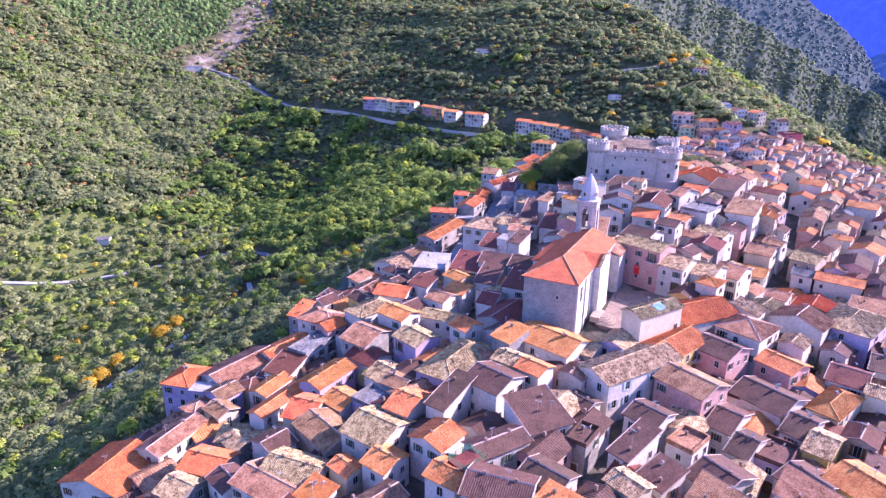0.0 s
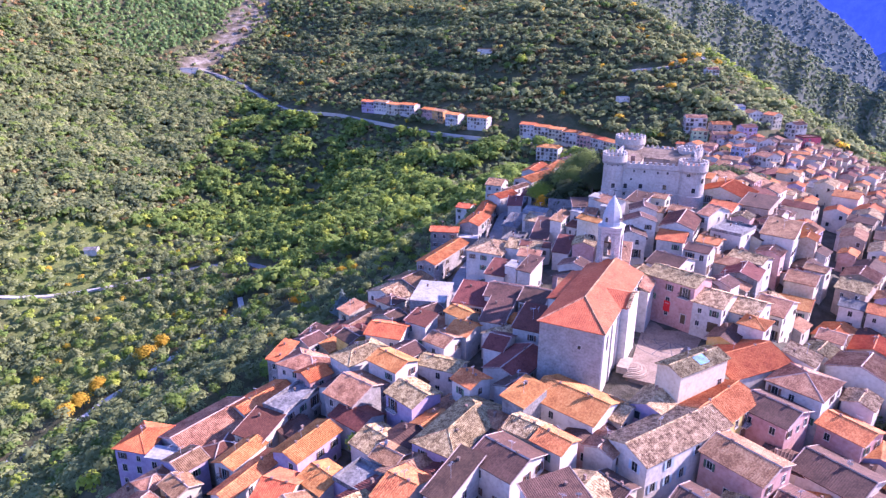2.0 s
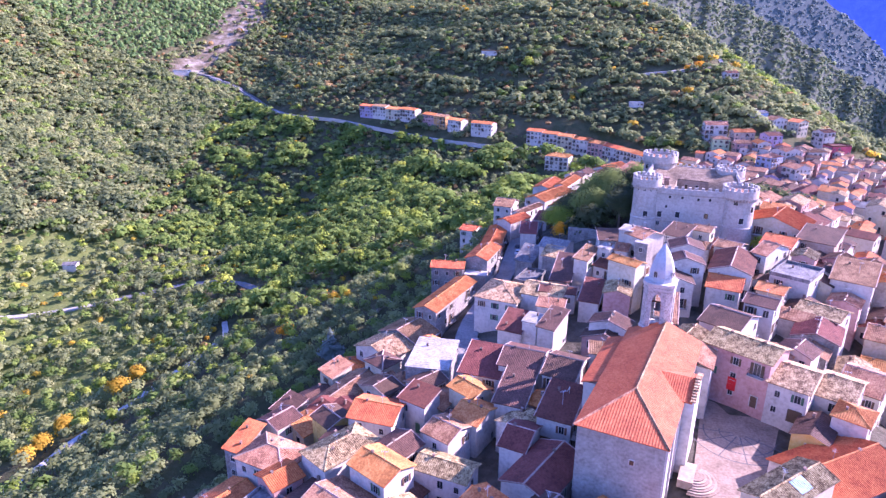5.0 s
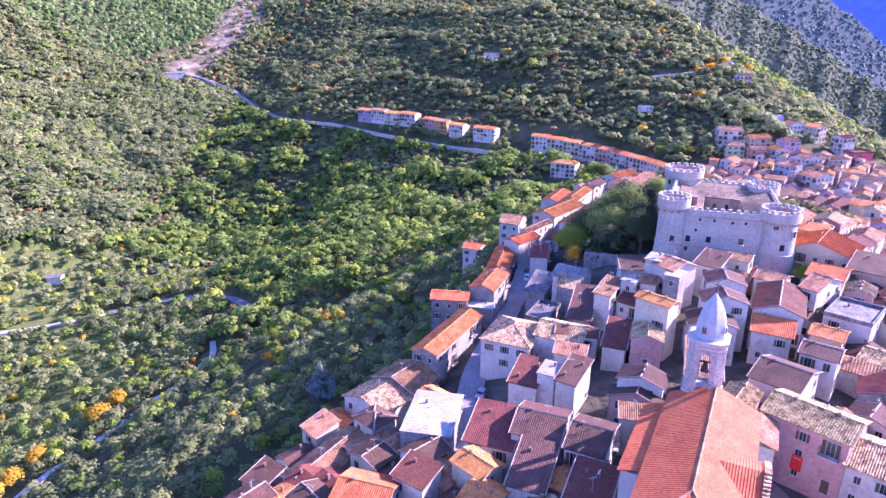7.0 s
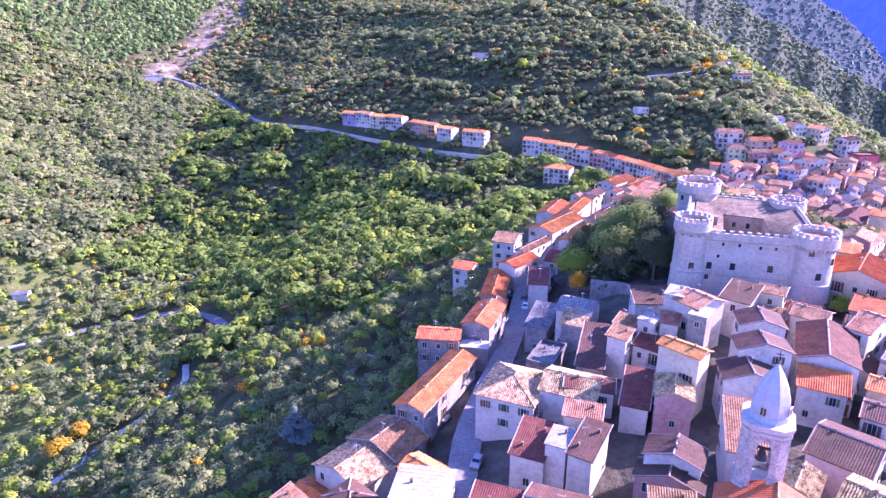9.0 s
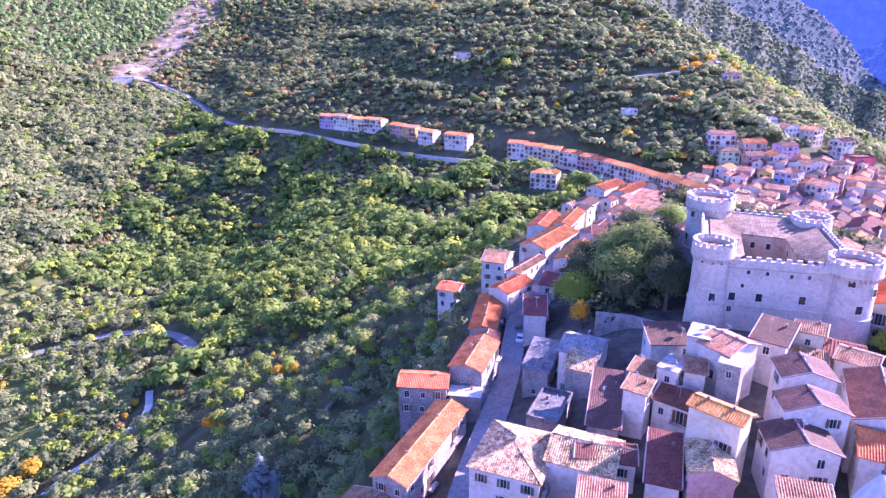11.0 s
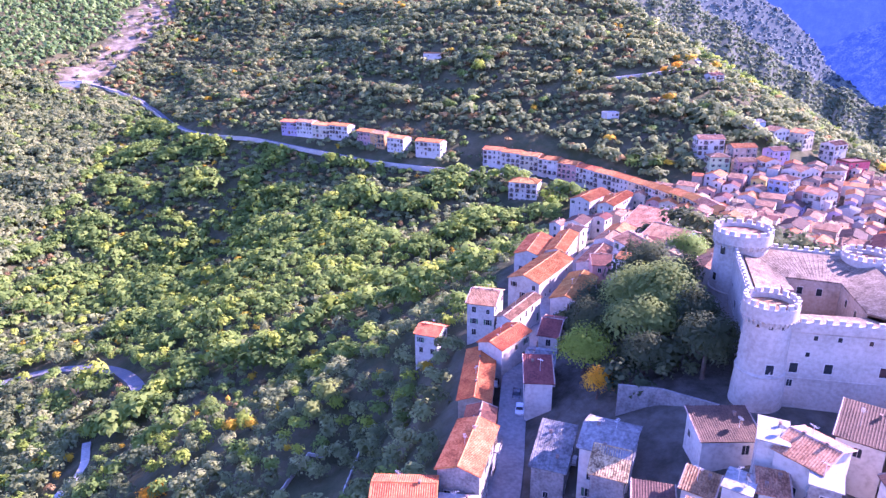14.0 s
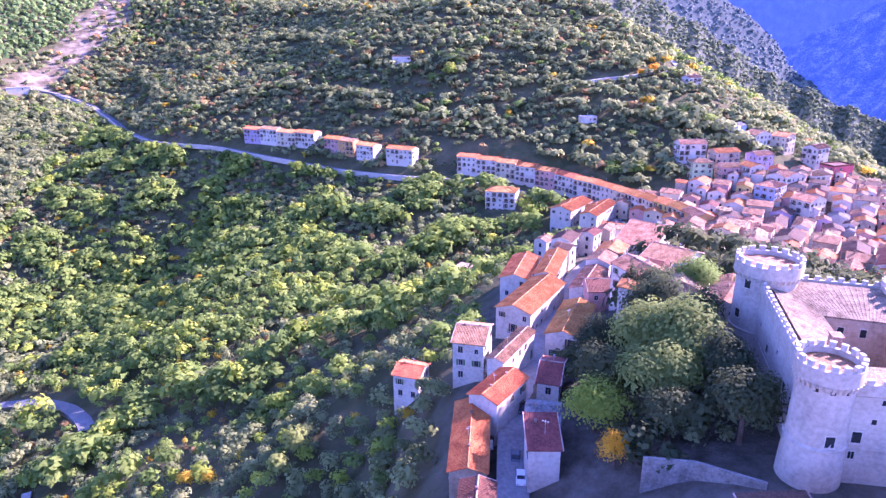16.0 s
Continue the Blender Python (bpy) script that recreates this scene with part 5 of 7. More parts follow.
house(25.0, 232.3, 64, 9.0, 5.0, 0.5, "S", "g", "g")
house(23.1, 214.5, 62, 10.0, 5.3, 1.2, "F", "g", "g", dense=0.1, balcony=0.0)
house(68.3, 197.2, 61, 14.7, 9.0, 12.0, "B", "k", "w")
house(63.8, 189.9, 60, 9.0, 6.8, 9.8, "A", "r", "w")
house(57.5, 172.6, 44, 10.0, 7.7, 9.0, "A", "b", "w")
house(79.9, 203.3, 35, 10.4, 3.5, 13.0, "A", "p", "w")
house(93.8, 228.2, 50, 13.3, 16.0, 13.0, "B", "r", "c")
house(87.2, 212.8, 48, 9.6, 7.0, 12.0, "A", "r", "w")
house(11.8, 234.0, 68, 12.6, 6.5, 1.2, "B", "o", "g")
house(17.5, 262.2, 77, 19.5, 6.0, -2.6, "B", "r", "t")
house(14.8, 243.7, 75, 11.9, 5.1, -2.0, "B", "k", "t")
house(24.7, 272.2, 46, 11.0, 6.0, 0.4, "B", "r", "w")
house(24.3, 295.9, 68, 10.4, 6.8, -0.4, "A", "p", "w")
house(31.8, 290.4, 51, 16.1, 3.7, -1.0, "B", "p", "w")
house(44.9, 321.0, 51, 23.3, 9.4, -3.2, "B", "o", "w")
house(48.6, 300.6, 59, 18.8, 7.5, -1.0, "B", "o", "w")
house(11.2, 305.4, 63, 7.2, 6.4, -13.6, "A", "r", "w")
house(27.6, 253.9, 80, 7.0, 4.9, 1.8, "S", "k", "w", balcony=0.9)
house(30.0, 261.4, 71, 7.1, 5.3, 1.0, "A", "g", "g")
house(36.4, 276.8, 65, 10.5, 4.1, 0.0, "A", "k", "w")
house(12.8, 235.4, 72, 5.8, 3.5, -4.0, "F", "g", "g")
house(47.9, 343.6, 64, 19.4, 8.1, -4.0, "B", "o", "w")
house(56.3, 340.5, 62, 20.3, 5.9, -2.0, "B", "o", "w")
house(66.3, 303.6, 11, 8.6, 11.5, 9.4, "A", "p", "w")
house(81.4, 317.0, 36, 18.9, 11.3, 6.0, "A", "p", "w")
house(62.7, 326.6, 56, 17.6, 6.3, -2.0, "B", "p", "w")
house(94.5, 357.1, 41, 24.7, 12.8, -1.0, "A", "p", "w")
house(62.9, 314.3, 79, 9.1, 11.1, 1.0, "A", "k", "p")
house(112.2, 481.1, 45, 25.3, 11.4, -24.5, "B", "o", "w")
house(121.2, 466.7, 49, 29.6, 8.6, -23.0, "B", "o", "w")
house(99.8, 398.6, 48, 15.9, 8.0, -12.0, "A", "r", "w")
house(48.2, 214.8, -32, 3.4, 5.5, 14.9, "F", "w", "w")
house(46.6, 223.1, -5, 8.1, 5.8, 9.6, "SA", "b", "w")
house(51.4, 211.4, -61, 5.6, 7.4, 14.3, "B", "p", "w")
house(49.9, 206.7, -36, 3.2, 4.3, 14.0, "F", "w", "g")
house(41.8, 210.2, -41, 3.2, 4.1, 11.3, "F", "w", "w")
house(45.4, 209.4, -25, 3.2, 3.3, 11.0, "SA", "p", "w")
house(42.2, 194.1, -48, 7.2, 3.8, 13.3, "B", "o", "c")
house(58.6, 202.0, -14, 7.3, 5.5, 14.5, "A", "b", "w")
house(55.7, 194.9, -11, 8.3, 4.5, 13.3, "A", "b", "w")
house(51.9, 190.7, -12, 8.5, 5.8, 10.5, "A", "b", "w")
house(45.3, 176.8, -19, 5.6, 10.1, 8.5, "SA", "p", "w")
house(61.6, 215.8, -43, 5.5, 6.8, 13.3, "SA", "b", "w")
house(68.4, 216.5, -36, 4.5, 5.2, 14.3, "B", "p", "c")
house(65.7, 211.8, -28, 5.1, 3.1, 11.0, "SA", "p", "w")
house(35.1, 206.4, -38, 3.6, 3.3, 9.6, "SA", "p", "w")
house(38.0, 212.4, -39, 3.6, 3.3, 9.3, "SA", "p", "w")
house(42.1, 204.4, -42, 8.8, 3.8, 7.8, "SA", "k", "w")
house(31.1, 209.2, -20, 4.8, 12.6, 4.5, "SA", "b", "g")
house(15.9, 184.2, -25, 5.3, 7.5, 1.8, "SA", "k", "w")
house(23.6, 180.5, -34, 3.7, 7.3, 4.2, "SA", "b", "w")
house(19.6, 182.3, -26, 3.2, 5.3, 4.4, "F", "w", "w")
house(24.3, 187.8, -19, 5.7, 3.2, 5.0, "SA", "p", "w")
house(39.7, 190.2, -19, 5.7, 6.8, 8.0, "A", "s", "p")
house(34.6, 193.0, -22, 4.3, 9.1, 5.3, "SA", "k", "w")
house(34.3, 174.5, -29, 7.6, 4.5, 7.2, "A", "b", "w")
house(33.0, 172.2, -27, 8.9, 3.7, 4.9, "A", "b", "p")
house(31.5, 167.0, -13, 5.5, 3.2, 4.6, "SA", "p", "w")


# ---- the rest of the town ----
def taken(x, y, r, crowd=0.74):
    for fx, fy, fr in FOOTPRINTS:
        if math.hypot(x - fx, y - fy) < (fr + r) * crowd:
            return True
    return False


def pick(rng, weights):
    total = sum(w for _, w in weights)
    u = rng.uniform(0, total)
    for k, w in weights:
        u -= w
        if u <= 0:
            return k
    return weights[-1][0]


ROOF_MIX = [("p", 34), ("o", 16), ("b", 18), ("s", 12), ("r", 8), ("k", 8), ("g", 2)]
WALL_MIX = [("w", 48), ("c", 16), ("p", 12), ("t", 10), ("v", 8), ("g", 5), ("y", 3)]
CASTLE_MID = (75.5, 245.8)
LANES = [[(52, 110), (65, 134), (75, 146), (97, 172), (106, 183), (119, 206), (150, 270), (175, 330), (190, 400)], [(36, 172), (41, 183), (46, 193), (51, 204), (56, 215)], [(50, 172), (54, 181), (61, 195), (67, 205)], [(77, 212), (88, 227), (102, 250)], [(20, 80), (33, 98), (52, 110)], [(104, 384), (150, 395), (200, 410)], STREET, MAIN_ROAD]


def blocked(x, y, gap=6.0):
    if math.hypot(x - CASTLE_MID[0], y - CASTLE_MID[1]) < 27:
        return True
    if 28 < x < 66 and 232 < y < 296:
        return True
    if 34 < x < 66 and 221 < y < 240:
        return True
    if 78 < x < 135 and 280 < y < 345:
        return True
    dx, dy = x - CH[0], y - CH[1]
    lx, ly = dx * 0.886 - dy * 0.463, dx * 0.463 + dy * 0.886
    if -20 < lx < 7 and -4 < ly < 44:
        return True
    if 38 < x < 58 and 128 < y < 158:
        return True
    for lane in LANES:
        if polyline_distance(np.array([x]), np.array([y]), lane)[0] < gap + (3.0 if lane is MAIN_ROAD or lane is STREET else 1.0):
            return True
    return False


class Block:
    """Many far houses gathered into one mesh."""

    def __init__(self):
        self.verts, self.faces, self.mats = [], [], []
        self.slots = list(WALLS.values()) + list(ROOFS.values()) + [GLASS, TRIM, CHIM]

    def quad(self, m, pts, mat):
        n = len(self.verts)
        self.verts += [tuple(m @ Vector(p)) for p in pts]
        self.faces.append(tuple(range(n, n + len(pts))))
        self.mats.append(self.slots.index(mat))

    def boxes(self, m, x0, y0, z0, x1, y1, z1, mat):
        c = [(x0, y0, z0), (x1, y0, z0), (x1, y1, z0), (x0, y1, z0), (x0, y0, z1), (x1, y0, z1), (x1, y1, z1), (x0, y1, z1)]
        for q in ((4, 5, 6, 7), (0, 1, 5, 4), (1, 2, 6, 5), (2, 3, 7, 6), (3, 0, 4, 7)):
            self.quad(m, [c[i] for i in q], mat)

    def house(self, x, y, ang, w, d, h, rf, wl, rng, base):
        m = pose(x, y, base, 0, 0, ang)
        W, D, o = w / 2, d / 2, 0.4
        wm, rm = WALLS[wl], ROOFS[rf]
        self.boxes(m, -W, -D, 0, W, D, h, wm)
        r = D * 0.36
        for s in (-1, 1):
            self.quad(m, [(s * W, -D, h), (s * W, D, h), (s * W, 0, h + r)], wm)
            e, k = h - o * 0.36 + 0.2, h + r + 0.2
            self.quad(m, [(-W - o, s * (D + o), e), (W + o, s * (D + o), e), (W + o, 0, k), (-W - o, 0, k)], rm)
            self.quad(m, [(-W - o, s * (D + o), e), (W + o, s * (D + o), e), (W + o, s * (D + o), e - 0.18), (-W - o, s * (D + o), e - 0.18)], rm)
            n = int((w + 2 * o) / 0.5)
            for i in range(n):
                p = -W - o + (i + 0.5) * (w + 2 * o) / n
                self.quad(m, [(p - 0.15, s * (D + o), e + 0.01), (p, s * (D + o), e + 0.07), (p, 0, k + 0.07), (p - 0.15, 0, k + 0.01)], rm)
                self.quad(m, [(p, s * (D + o), e + 0.07), (p + 0.15, s * (D + o), e + 0.01), (p + 0.15, 0, k + 0.01), (p, 0, k + 0.07)], rm)
        for f in range(max(1, int(h / 3))):
            z = h - 2.3 - 3 * f
            if z < 0.3:
                continue
            for i in range(max(1, int(w / 3))):
                p = (i + 0.5) * w / max(1, int(w / 3)) - W
                if rng.random() < 0.75:
                    self.boxes(m, p - 0.6, -D - 0.05, z - 0.08, p + 0.6, -D + 0.02, z + 1.5, TRIM)
                    self.boxes(m, p - 0.48, -D - 0.07, z, p + 0.48, -D + 0.02, z + 1.4, GLASS)
            for i in range(max(1, int(d / 3))):
                p = (i + 0.5) * d / max(1, int(d / 3)) - D
                if rng.random() < 0.6:
                    self.boxes(m, -W - 0.05, p - 0.6, z - 0.08, -W + 0.02, p + 0.6, z + 1.5, TRIM)
                    self.boxes(m, -W - 0.07, p - 0.48, z, -W + 0.02, p + 0.48, z + 1.4, GLASS)
        self.boxes(m, W * 0.4, 0.5, h, W * 0.4 + 0.4, 0.95, h + r + 0.8, CHIM)

    def finish(self):
        me = bpy.data.meshes.new("far_houses")
        me.from_pydata(self.verts, [], self.faces)
        for q in self.slots:
            me.materials.append(q)
        me.polygons.foreach_set("material_index", self.mats)
        return tagged(new("far_houses", me), "crowded tile-roofed houses of the lower town", "houses", kind="stuff")


far_town = Block()
town_rng = random.Random(11)


def fill_town(step_u, step_v, w_range, d_range, crowd, gap, tall=(6.0, 8.8), mix=None, far=True):
    for row in range(int(560 / step_u)):
        for col in range(int(620 / step_v)):
            a = radians(48)
            u, v = row * step_u - 165 + town_rng.uniform(-1.2, 1.2), col * step_v - 350 + town_rng.uniform(-1.2, 1.2)
            x, y = 60 + u * math.cos(a) - v * math.sin(a), 150 + u * math.sin(a) + v * math.cos(a)
            turn = town_rng.uniform(-7, 7) + (90 if town_rng.random() < 0.3 else 0)
            w, d = town_rng.uniform(*w_range), town_rng.uniform(*d_range)
            up = town_rng.uniform(*tall)
            kind = pick(town_rng, [("A", 40), ("B", 25), ("H", 14), ("S", 14), ("F", 3)])
            rf, wl = pick(town_rng, mix or ROOF_MIX), pick(town_rng, WALL_MIX)
            if y > 196 and x < float(np.interp(y, [196, 225, 250, 280, 296, 310, 345], [3, 12, 19, 28, 35, 43, 64])):
                continue
            if y < 68 or y > 478 or x > 0.74 * y + 42 or x > 330 or blocked(x, y, gap):
                continue
            if in_town(np.array([x]), np.array([y]))[0] < 0.6 or taken(x, y, 0.5 * math.hypot(w, d), 1.0 if 8 < x < 72 and 162 < y < 224 else crowd):
                continue
            z = ground_z(x, y)
            if not far and (y > 240 or x > 120 or y > 225 and x > 50):
                continue
            if not far or y > 240 or x > 116:
                FOOTPRINTS.append((x, y, 0.5 * math.hypot(w, d)))
                far_town.house(x, y, 48 + turn, w, d, up + 1.5, rf, wl, town_rng, z - 1.5)
            else:
                house(x, y, 48 + turn, w, d, z + up, kind, "g" if kind == "F" else rf, wl, dense=0.5 if far else 0.22, balcony=0.06 if far else 0.0)


fill_town(9.2, 10.4, (7.0, 11.5), (6.5, 9.0), 0.74, 3.6)
fill_town(5.6, 5.6, (4.6, 6.4), (4.6, 6.0), 0.74, 2.6)
fill_town(6.4, 6.4, (5.0, 8.0), (5.0, 7.0), 0.5, 2.2, (3.6, 5.6), [("b", 46), ("k", 16), ("p", 22), ("s", 10), ("o", 6)], False)
far_town.finish()


# ---- the houses along the hillside road ----
def terrace(points, height, looks, depth=9.0, group="houses along the road", storey=3.1, eaves=None):
    """Attached houses from point to point, their fronts towards the valley."""
    for i, ((ax, ay), (bx, by)) in enumerate(zip(points[:-1], points[1:])):
        rf, wl = looks[i % len(looks)]
        w = math.hypot(bx - ax, by - ay)
        ang = math.degrees(math.atan2(by - ay, bx - ax))
        nx, ny = -(by - ay) / w, (bx - ax) / w
        mx, my = (ax + bx) / 2 + nx * depth / 2, (ay + by) / 2 + ny * depth / 2
        front = ground_z((ax + bx) / 2 - nx, (ay + by) / 2 - ny)
        e = (front + height) if eaves is None else eaves[i]
        house(mx, my, ang, w - 0.06, depth, e, "B", rf, wl, storey=storey, balcony=0.45, dense=0.9, group=group, low=min(front - 0.5, e - 6))


EAVE_A = ground_z(-53, 653) + 11.6
terrace([(-80, 673), (-67, 664), (-54, 654.5), (-40, 644.5), (-26, 634)], 12.2, [("r", "v"), ("p", "w"), ("o", "c"), ("r", "w")], eaves=[EAVE_A - 0.3, EAVE_A + 0.6, EAVE_A - 0.6, EAVE_A + 0.2])
terrace([(-19, 626), (-9, 617), (1, 608)], 11.0, [("r", "p"), ("p", "o")])
terrace([(3, 604), (14, 594)], 11.0, [("o", "w")])
terrace([(22, 586), (38, 575)], 11.5, [("r", "w")])
terrace([(66, 569), (77, 562), (88, 554), (98, 546), (108, 537), (117, 527), (124, 514), (131, 502), (136, 490), (140, 479), (142, 467), (144, 455), (146, 444), (147, 433), (147, 421)], 10.0, [("r", "w"), ("r", "w"), ("o", "c"), ("r", "w"), ("o", "p"), ("r", "w"), ("o", "w"), ("r", "w"), ("o", "c"), ("o", "w"), ("r", "c"), ("o", "y"), ("o", "c"), ("p", "o")], eaves=[-14, -14.8, -15.5, -16.5, -17.5, -18.3, -18.7, -19, -19.2, -18.8, -18, -17, -16.5, -16])
house(83, 515, -27, 17, 11, -23.5, "H", "o", "w", balcony=0.5, dense=0.95, group="houses along the road", low=-39)
house(111, 481, -25, 9, 12, -24.5, "A", "o", "w", balcony=0.0, dense=0.7, group="houses along the road", low=-38)
house(121, 470, -25, 10, 12, -24.0, "A", "o", "w", balcony=0.0, dense=0.7, group="houses along the road", low=-37)
house(44, 700, -20, 15, 8, ground_z(44, 694) + 6, "F", "p", "w", group="hillside houses")
house(-333, 898, 20, 22, 8, ground_z(-333, 894) + 6, "F", "w", "w", dense=0.3, balcony=0, group="hillside houses")
house(-268, 487, 10, 9, 7, ground_z(-268, 487) + 4, "B", "g", "w", dense=0.3, group="hillside houses", balcony=0)
house(228, 585, 10, 10, 8, ground_z(228, 585) + 6, "B", "p", "w", group="hillside houses")
house(150, 566, 10, 9, 7, ground_z(150, 566) + 5, "F", "w", "w", group="hillside houses")

# ---- the upper quarter at the foot of the hill ----
for x, y, ang, w, d, e, kind, rf, wl in (
    (190, 509, -8, 15, 10, 0.5, "B", "p", "w"), (187, 491, -8, 11, 9, -6.5, "H", "p", "m"), (199, 484, -6, 10, 9, -8, "B", "p", "p"),
    (209, 478, 5, 9, 9, -7, "A", "o", "w"), (205, 499, 0, 14, 9, -3, "B", "o", "t"), (222, 492, 8, 11, 9, -4, "B", "k", "v"),
    (236, 517, 15, 12, 9, 3, "A", "p", "w"), (250, 513, 25, 10, 9, 2, "A", "o", "c"), (262, 500, 20, 11, 9, -3, "B", "p", "w"),
    (229, 530, 20, 11, 8, 6, "B", "g", "b"), (262, 482, 10, 14, 9, -9.5, "F", "k", "r"), (222, 466, 10, 12, 10, -10, "A", "p", "w"),
    (240, 470, 5, 13, 9, -11, "H", "p", "w"), (203, 452, 30, 12, 10, -11, "H", "p", "b"), (212, 436, 20, 12, 10, -14.5, "A", "p", "w"),
):
    house(x, y, ang, w, d, e, kind, rf, wl, storey=3.1, dense=0.9, balcony=0.3, group="upper quarter houses")


# ---- parked cars ----
CAR_PAINT = [material("white_car_paint", [(0.72, 0.72, 0.74), (0.8, 0.8, 0.82)], 0.25, 1, 3, 0, rand=0, spec=0.6), material("dark_car_paint", [(0.02, 0.022, 0.03), (0.035, 0.037, 0.045)], 0.25, 1, 3, 0, rand=0, spec=0.6), material("blue_car_paint", [(0.05, 0.12, 0.42), (0.07, 0.16, 0.5)], 0.25, 1, 3, 0, rand=0, spec=0.6), material("silver_car_paint", [(0.38, 0.39, 0.41), (0.46, 0.47, 0.5)], 0.3, 1, 3, 0, metal=0.5, rand=0)]
RUBBER = material("tyre_rubber", [(0.015, 0.015, 0.015), (0.03, 0.03, 0.03)], 0.9, 1, 4, 0, rand=0)


def car(x, y, ang, paint, label):
    root = thing("car", pose(x, y, ground_z(x, y) + 0.27, 0, 0, ang), label, "car", "parked cars")
    bm = bmesh.new()
    prof = [(-1.85, 0.35), (-1.9, 0.7), (-1.75, 0.92), (-0.95, 1.0), (-0.35, 1.42), (1.1, 1.45), (1.65, 1.0), (1.85, 0.85), (1.88, 0.35)]
    rows = []
    for s in (-0.8, 0.8):
        rows.append([bm.verts.new((px, s * (0.84 if pz > 1.1 else 1.0), pz)) for px, pz in prof])
    for i in range(len(prof)):
        j = (i + 1) % len(prof)
        bm.faces.new((rows[0][i], rows[0][j], rows[1][j], rows[1][i]))
    bm.faces.new(rows[0][::-1])
    bm.faces.new(rows[1])
    bmesh.ops.recalc_face_normals(bm, faces=bm.faces)
    bmesh.ops.bevel(bm, geom=bm.edges[:], offset=0.06, segments=2, affect="EDGES")
    part("body", bm, paint, root)
    for nm, q in (("windscreen", [(-0.9, -0.66, 1.06), (-0.9, 0.66, 1.06), (-0.42, 0.6, 1.4), (-0.42, -0.6, 1.4)]), ("rear_window", [(1.62, -0.62, 1.06), (1.18, -0.58, 1.4), (1.18, 0.58, 1.4), (1.62, 0.62, 1.06)])):
        bm = bmesh.new()
        off = Vector((-0.02 if nm == "windscreen" else 0.03, 0, 0.025))
        poly(bm, [tuple(Vector(p) + off) for p in q])
        poly(bm, [tuple(Vector(p) + off - Vector((0, 0, 0.02))) for p in q])
        part(nm, bm, GLASS, root)
    for s in (-1, 1):
        bm = bmesh.new()
        poly(bm, [(-0.75, s * 0.815, 1.02), (1.45, s * 0.815, 1.02), (1.05, s * 0.72, 1.36), (-0.35, s * 0.72, 1.36)])
        part("side_window", bm, GLASS, root)
        for px in (-1.2, 1.15):
            bm = bmesh.new()
            bmesh.ops.create_cone(bm, cap_ends=True, segments=14, radius1=0.3, radius2=0.3, depth=0.2, matrix=pose(px, s * 0.74, 0.3, 90, 0, 0))
            wheel = part("wheel", bm, RUBBER, root)
            bm = bmesh.new()
            bmesh.ops.create_cone(bm, cap_ends=True, segments=10, radius1=0.18, radius2=0.18, depth=0.22, matrix=pose(px, s * 0.74, 0.3, 90, 0, 0))
            part("rim", bm, CAR_PAINT[3], wheel)
        bm = bmesh.new()
        box(bm, -1.93, s * 0.55 - 0.14, 0.66, -1.8, s * 0.55 + 0.14, 0.82)
        part("headlight", bm, TRIM, root)


car(24.4, 254.2, 76, CAR_PAINT[0], "white hatchback parked on the paved street")
car(24.9, 259.6, 74, CAR_PAINT[1], "dark small car parked by a house wall")
car(29.8, 272.5, 66, CAR_PAINT[1], "dark car parked along the street")
car(12.6, 214.0, 70, CAR_PAINT[2], "blue car parked at the street corner")
car(7.4, 190.0, 70, CAR_PAINT[3], "silver car parked on the street")
car(85.5, 210.5, 60, CAR_PAINT[2], "blue car parked in the lane below the castle")
for i in range(9):
    k = i / 8
    car(92 + 38 * k + 2, 528 - 62 * k - 8 * math.sin(3 * k), -50 - 20 * k, CAR_PAINT[(0, 3, 1, 0, 2, 3, 0, 1, 3)[i]], ("white", "silver", "dark", "white", "blue", "silver", "white", "dark", "silver")[i] + " car parked along the hillside road")

# ---- garden walls and small things ----
def wall_run(pts, h, mat, label, thick=0.4, level=None):
    bm = bmesh.new()
    for (ax, ay), (bx, by) in zip(pts[:-1], pts[1:]):
        d = Vector((bx - ax, by - ay, 0))
        n = max(1, int(d.length / 3))
        for i in range(n):
            px, py = ax + d.x * (i + 0.5) / n, ay + d.y * (i + 0.5) / n
            z = ground_z(px, py) if level is None else level - h
            v = box(bm, -d.length / n / 2 - 0.02, -thick / 2, -1.5 if level is None else -6.0, d.length / n / 2 + 0.02, thick / 2, h)
            m = pose(px, py, z, 0, 0, math.degrees(math.atan2(d.y, d.x)))
            for q in v:
                q.co = m @ q.co
    return tagged(part("garden_wall", bm, mat), label, "wall", kind="structure")


wall_run([(37.5, 239.5), (44, 237.5), (51, 232)], 1.7, WALLS["g"], "grey rubble wall below the castle garden", level=7.5)
wall_run([(-27.4, 273.9), (-22, 291.2), (-18.1, 289.5)], 1.1, WALLS["w"], "white garden wall on the terraced slope", 0.3)
wall_run([(-11.7, 267), (-8.1, 289.3)], 1.3, WALLS["w"], "white garden wall on the terraced slope", 0.3)
bm = bmesh.new()
box(bm, -9, -13, -2, 9, 13, 0.2)
court = part("sports_court", bm, WALLS["p"])
court.matrix_world = pose(50, 446, ground_z(50, 446) + 2.0, 0, 0, -35)
tagged(court, "small pinkish walled sports court among trees", "sports court")
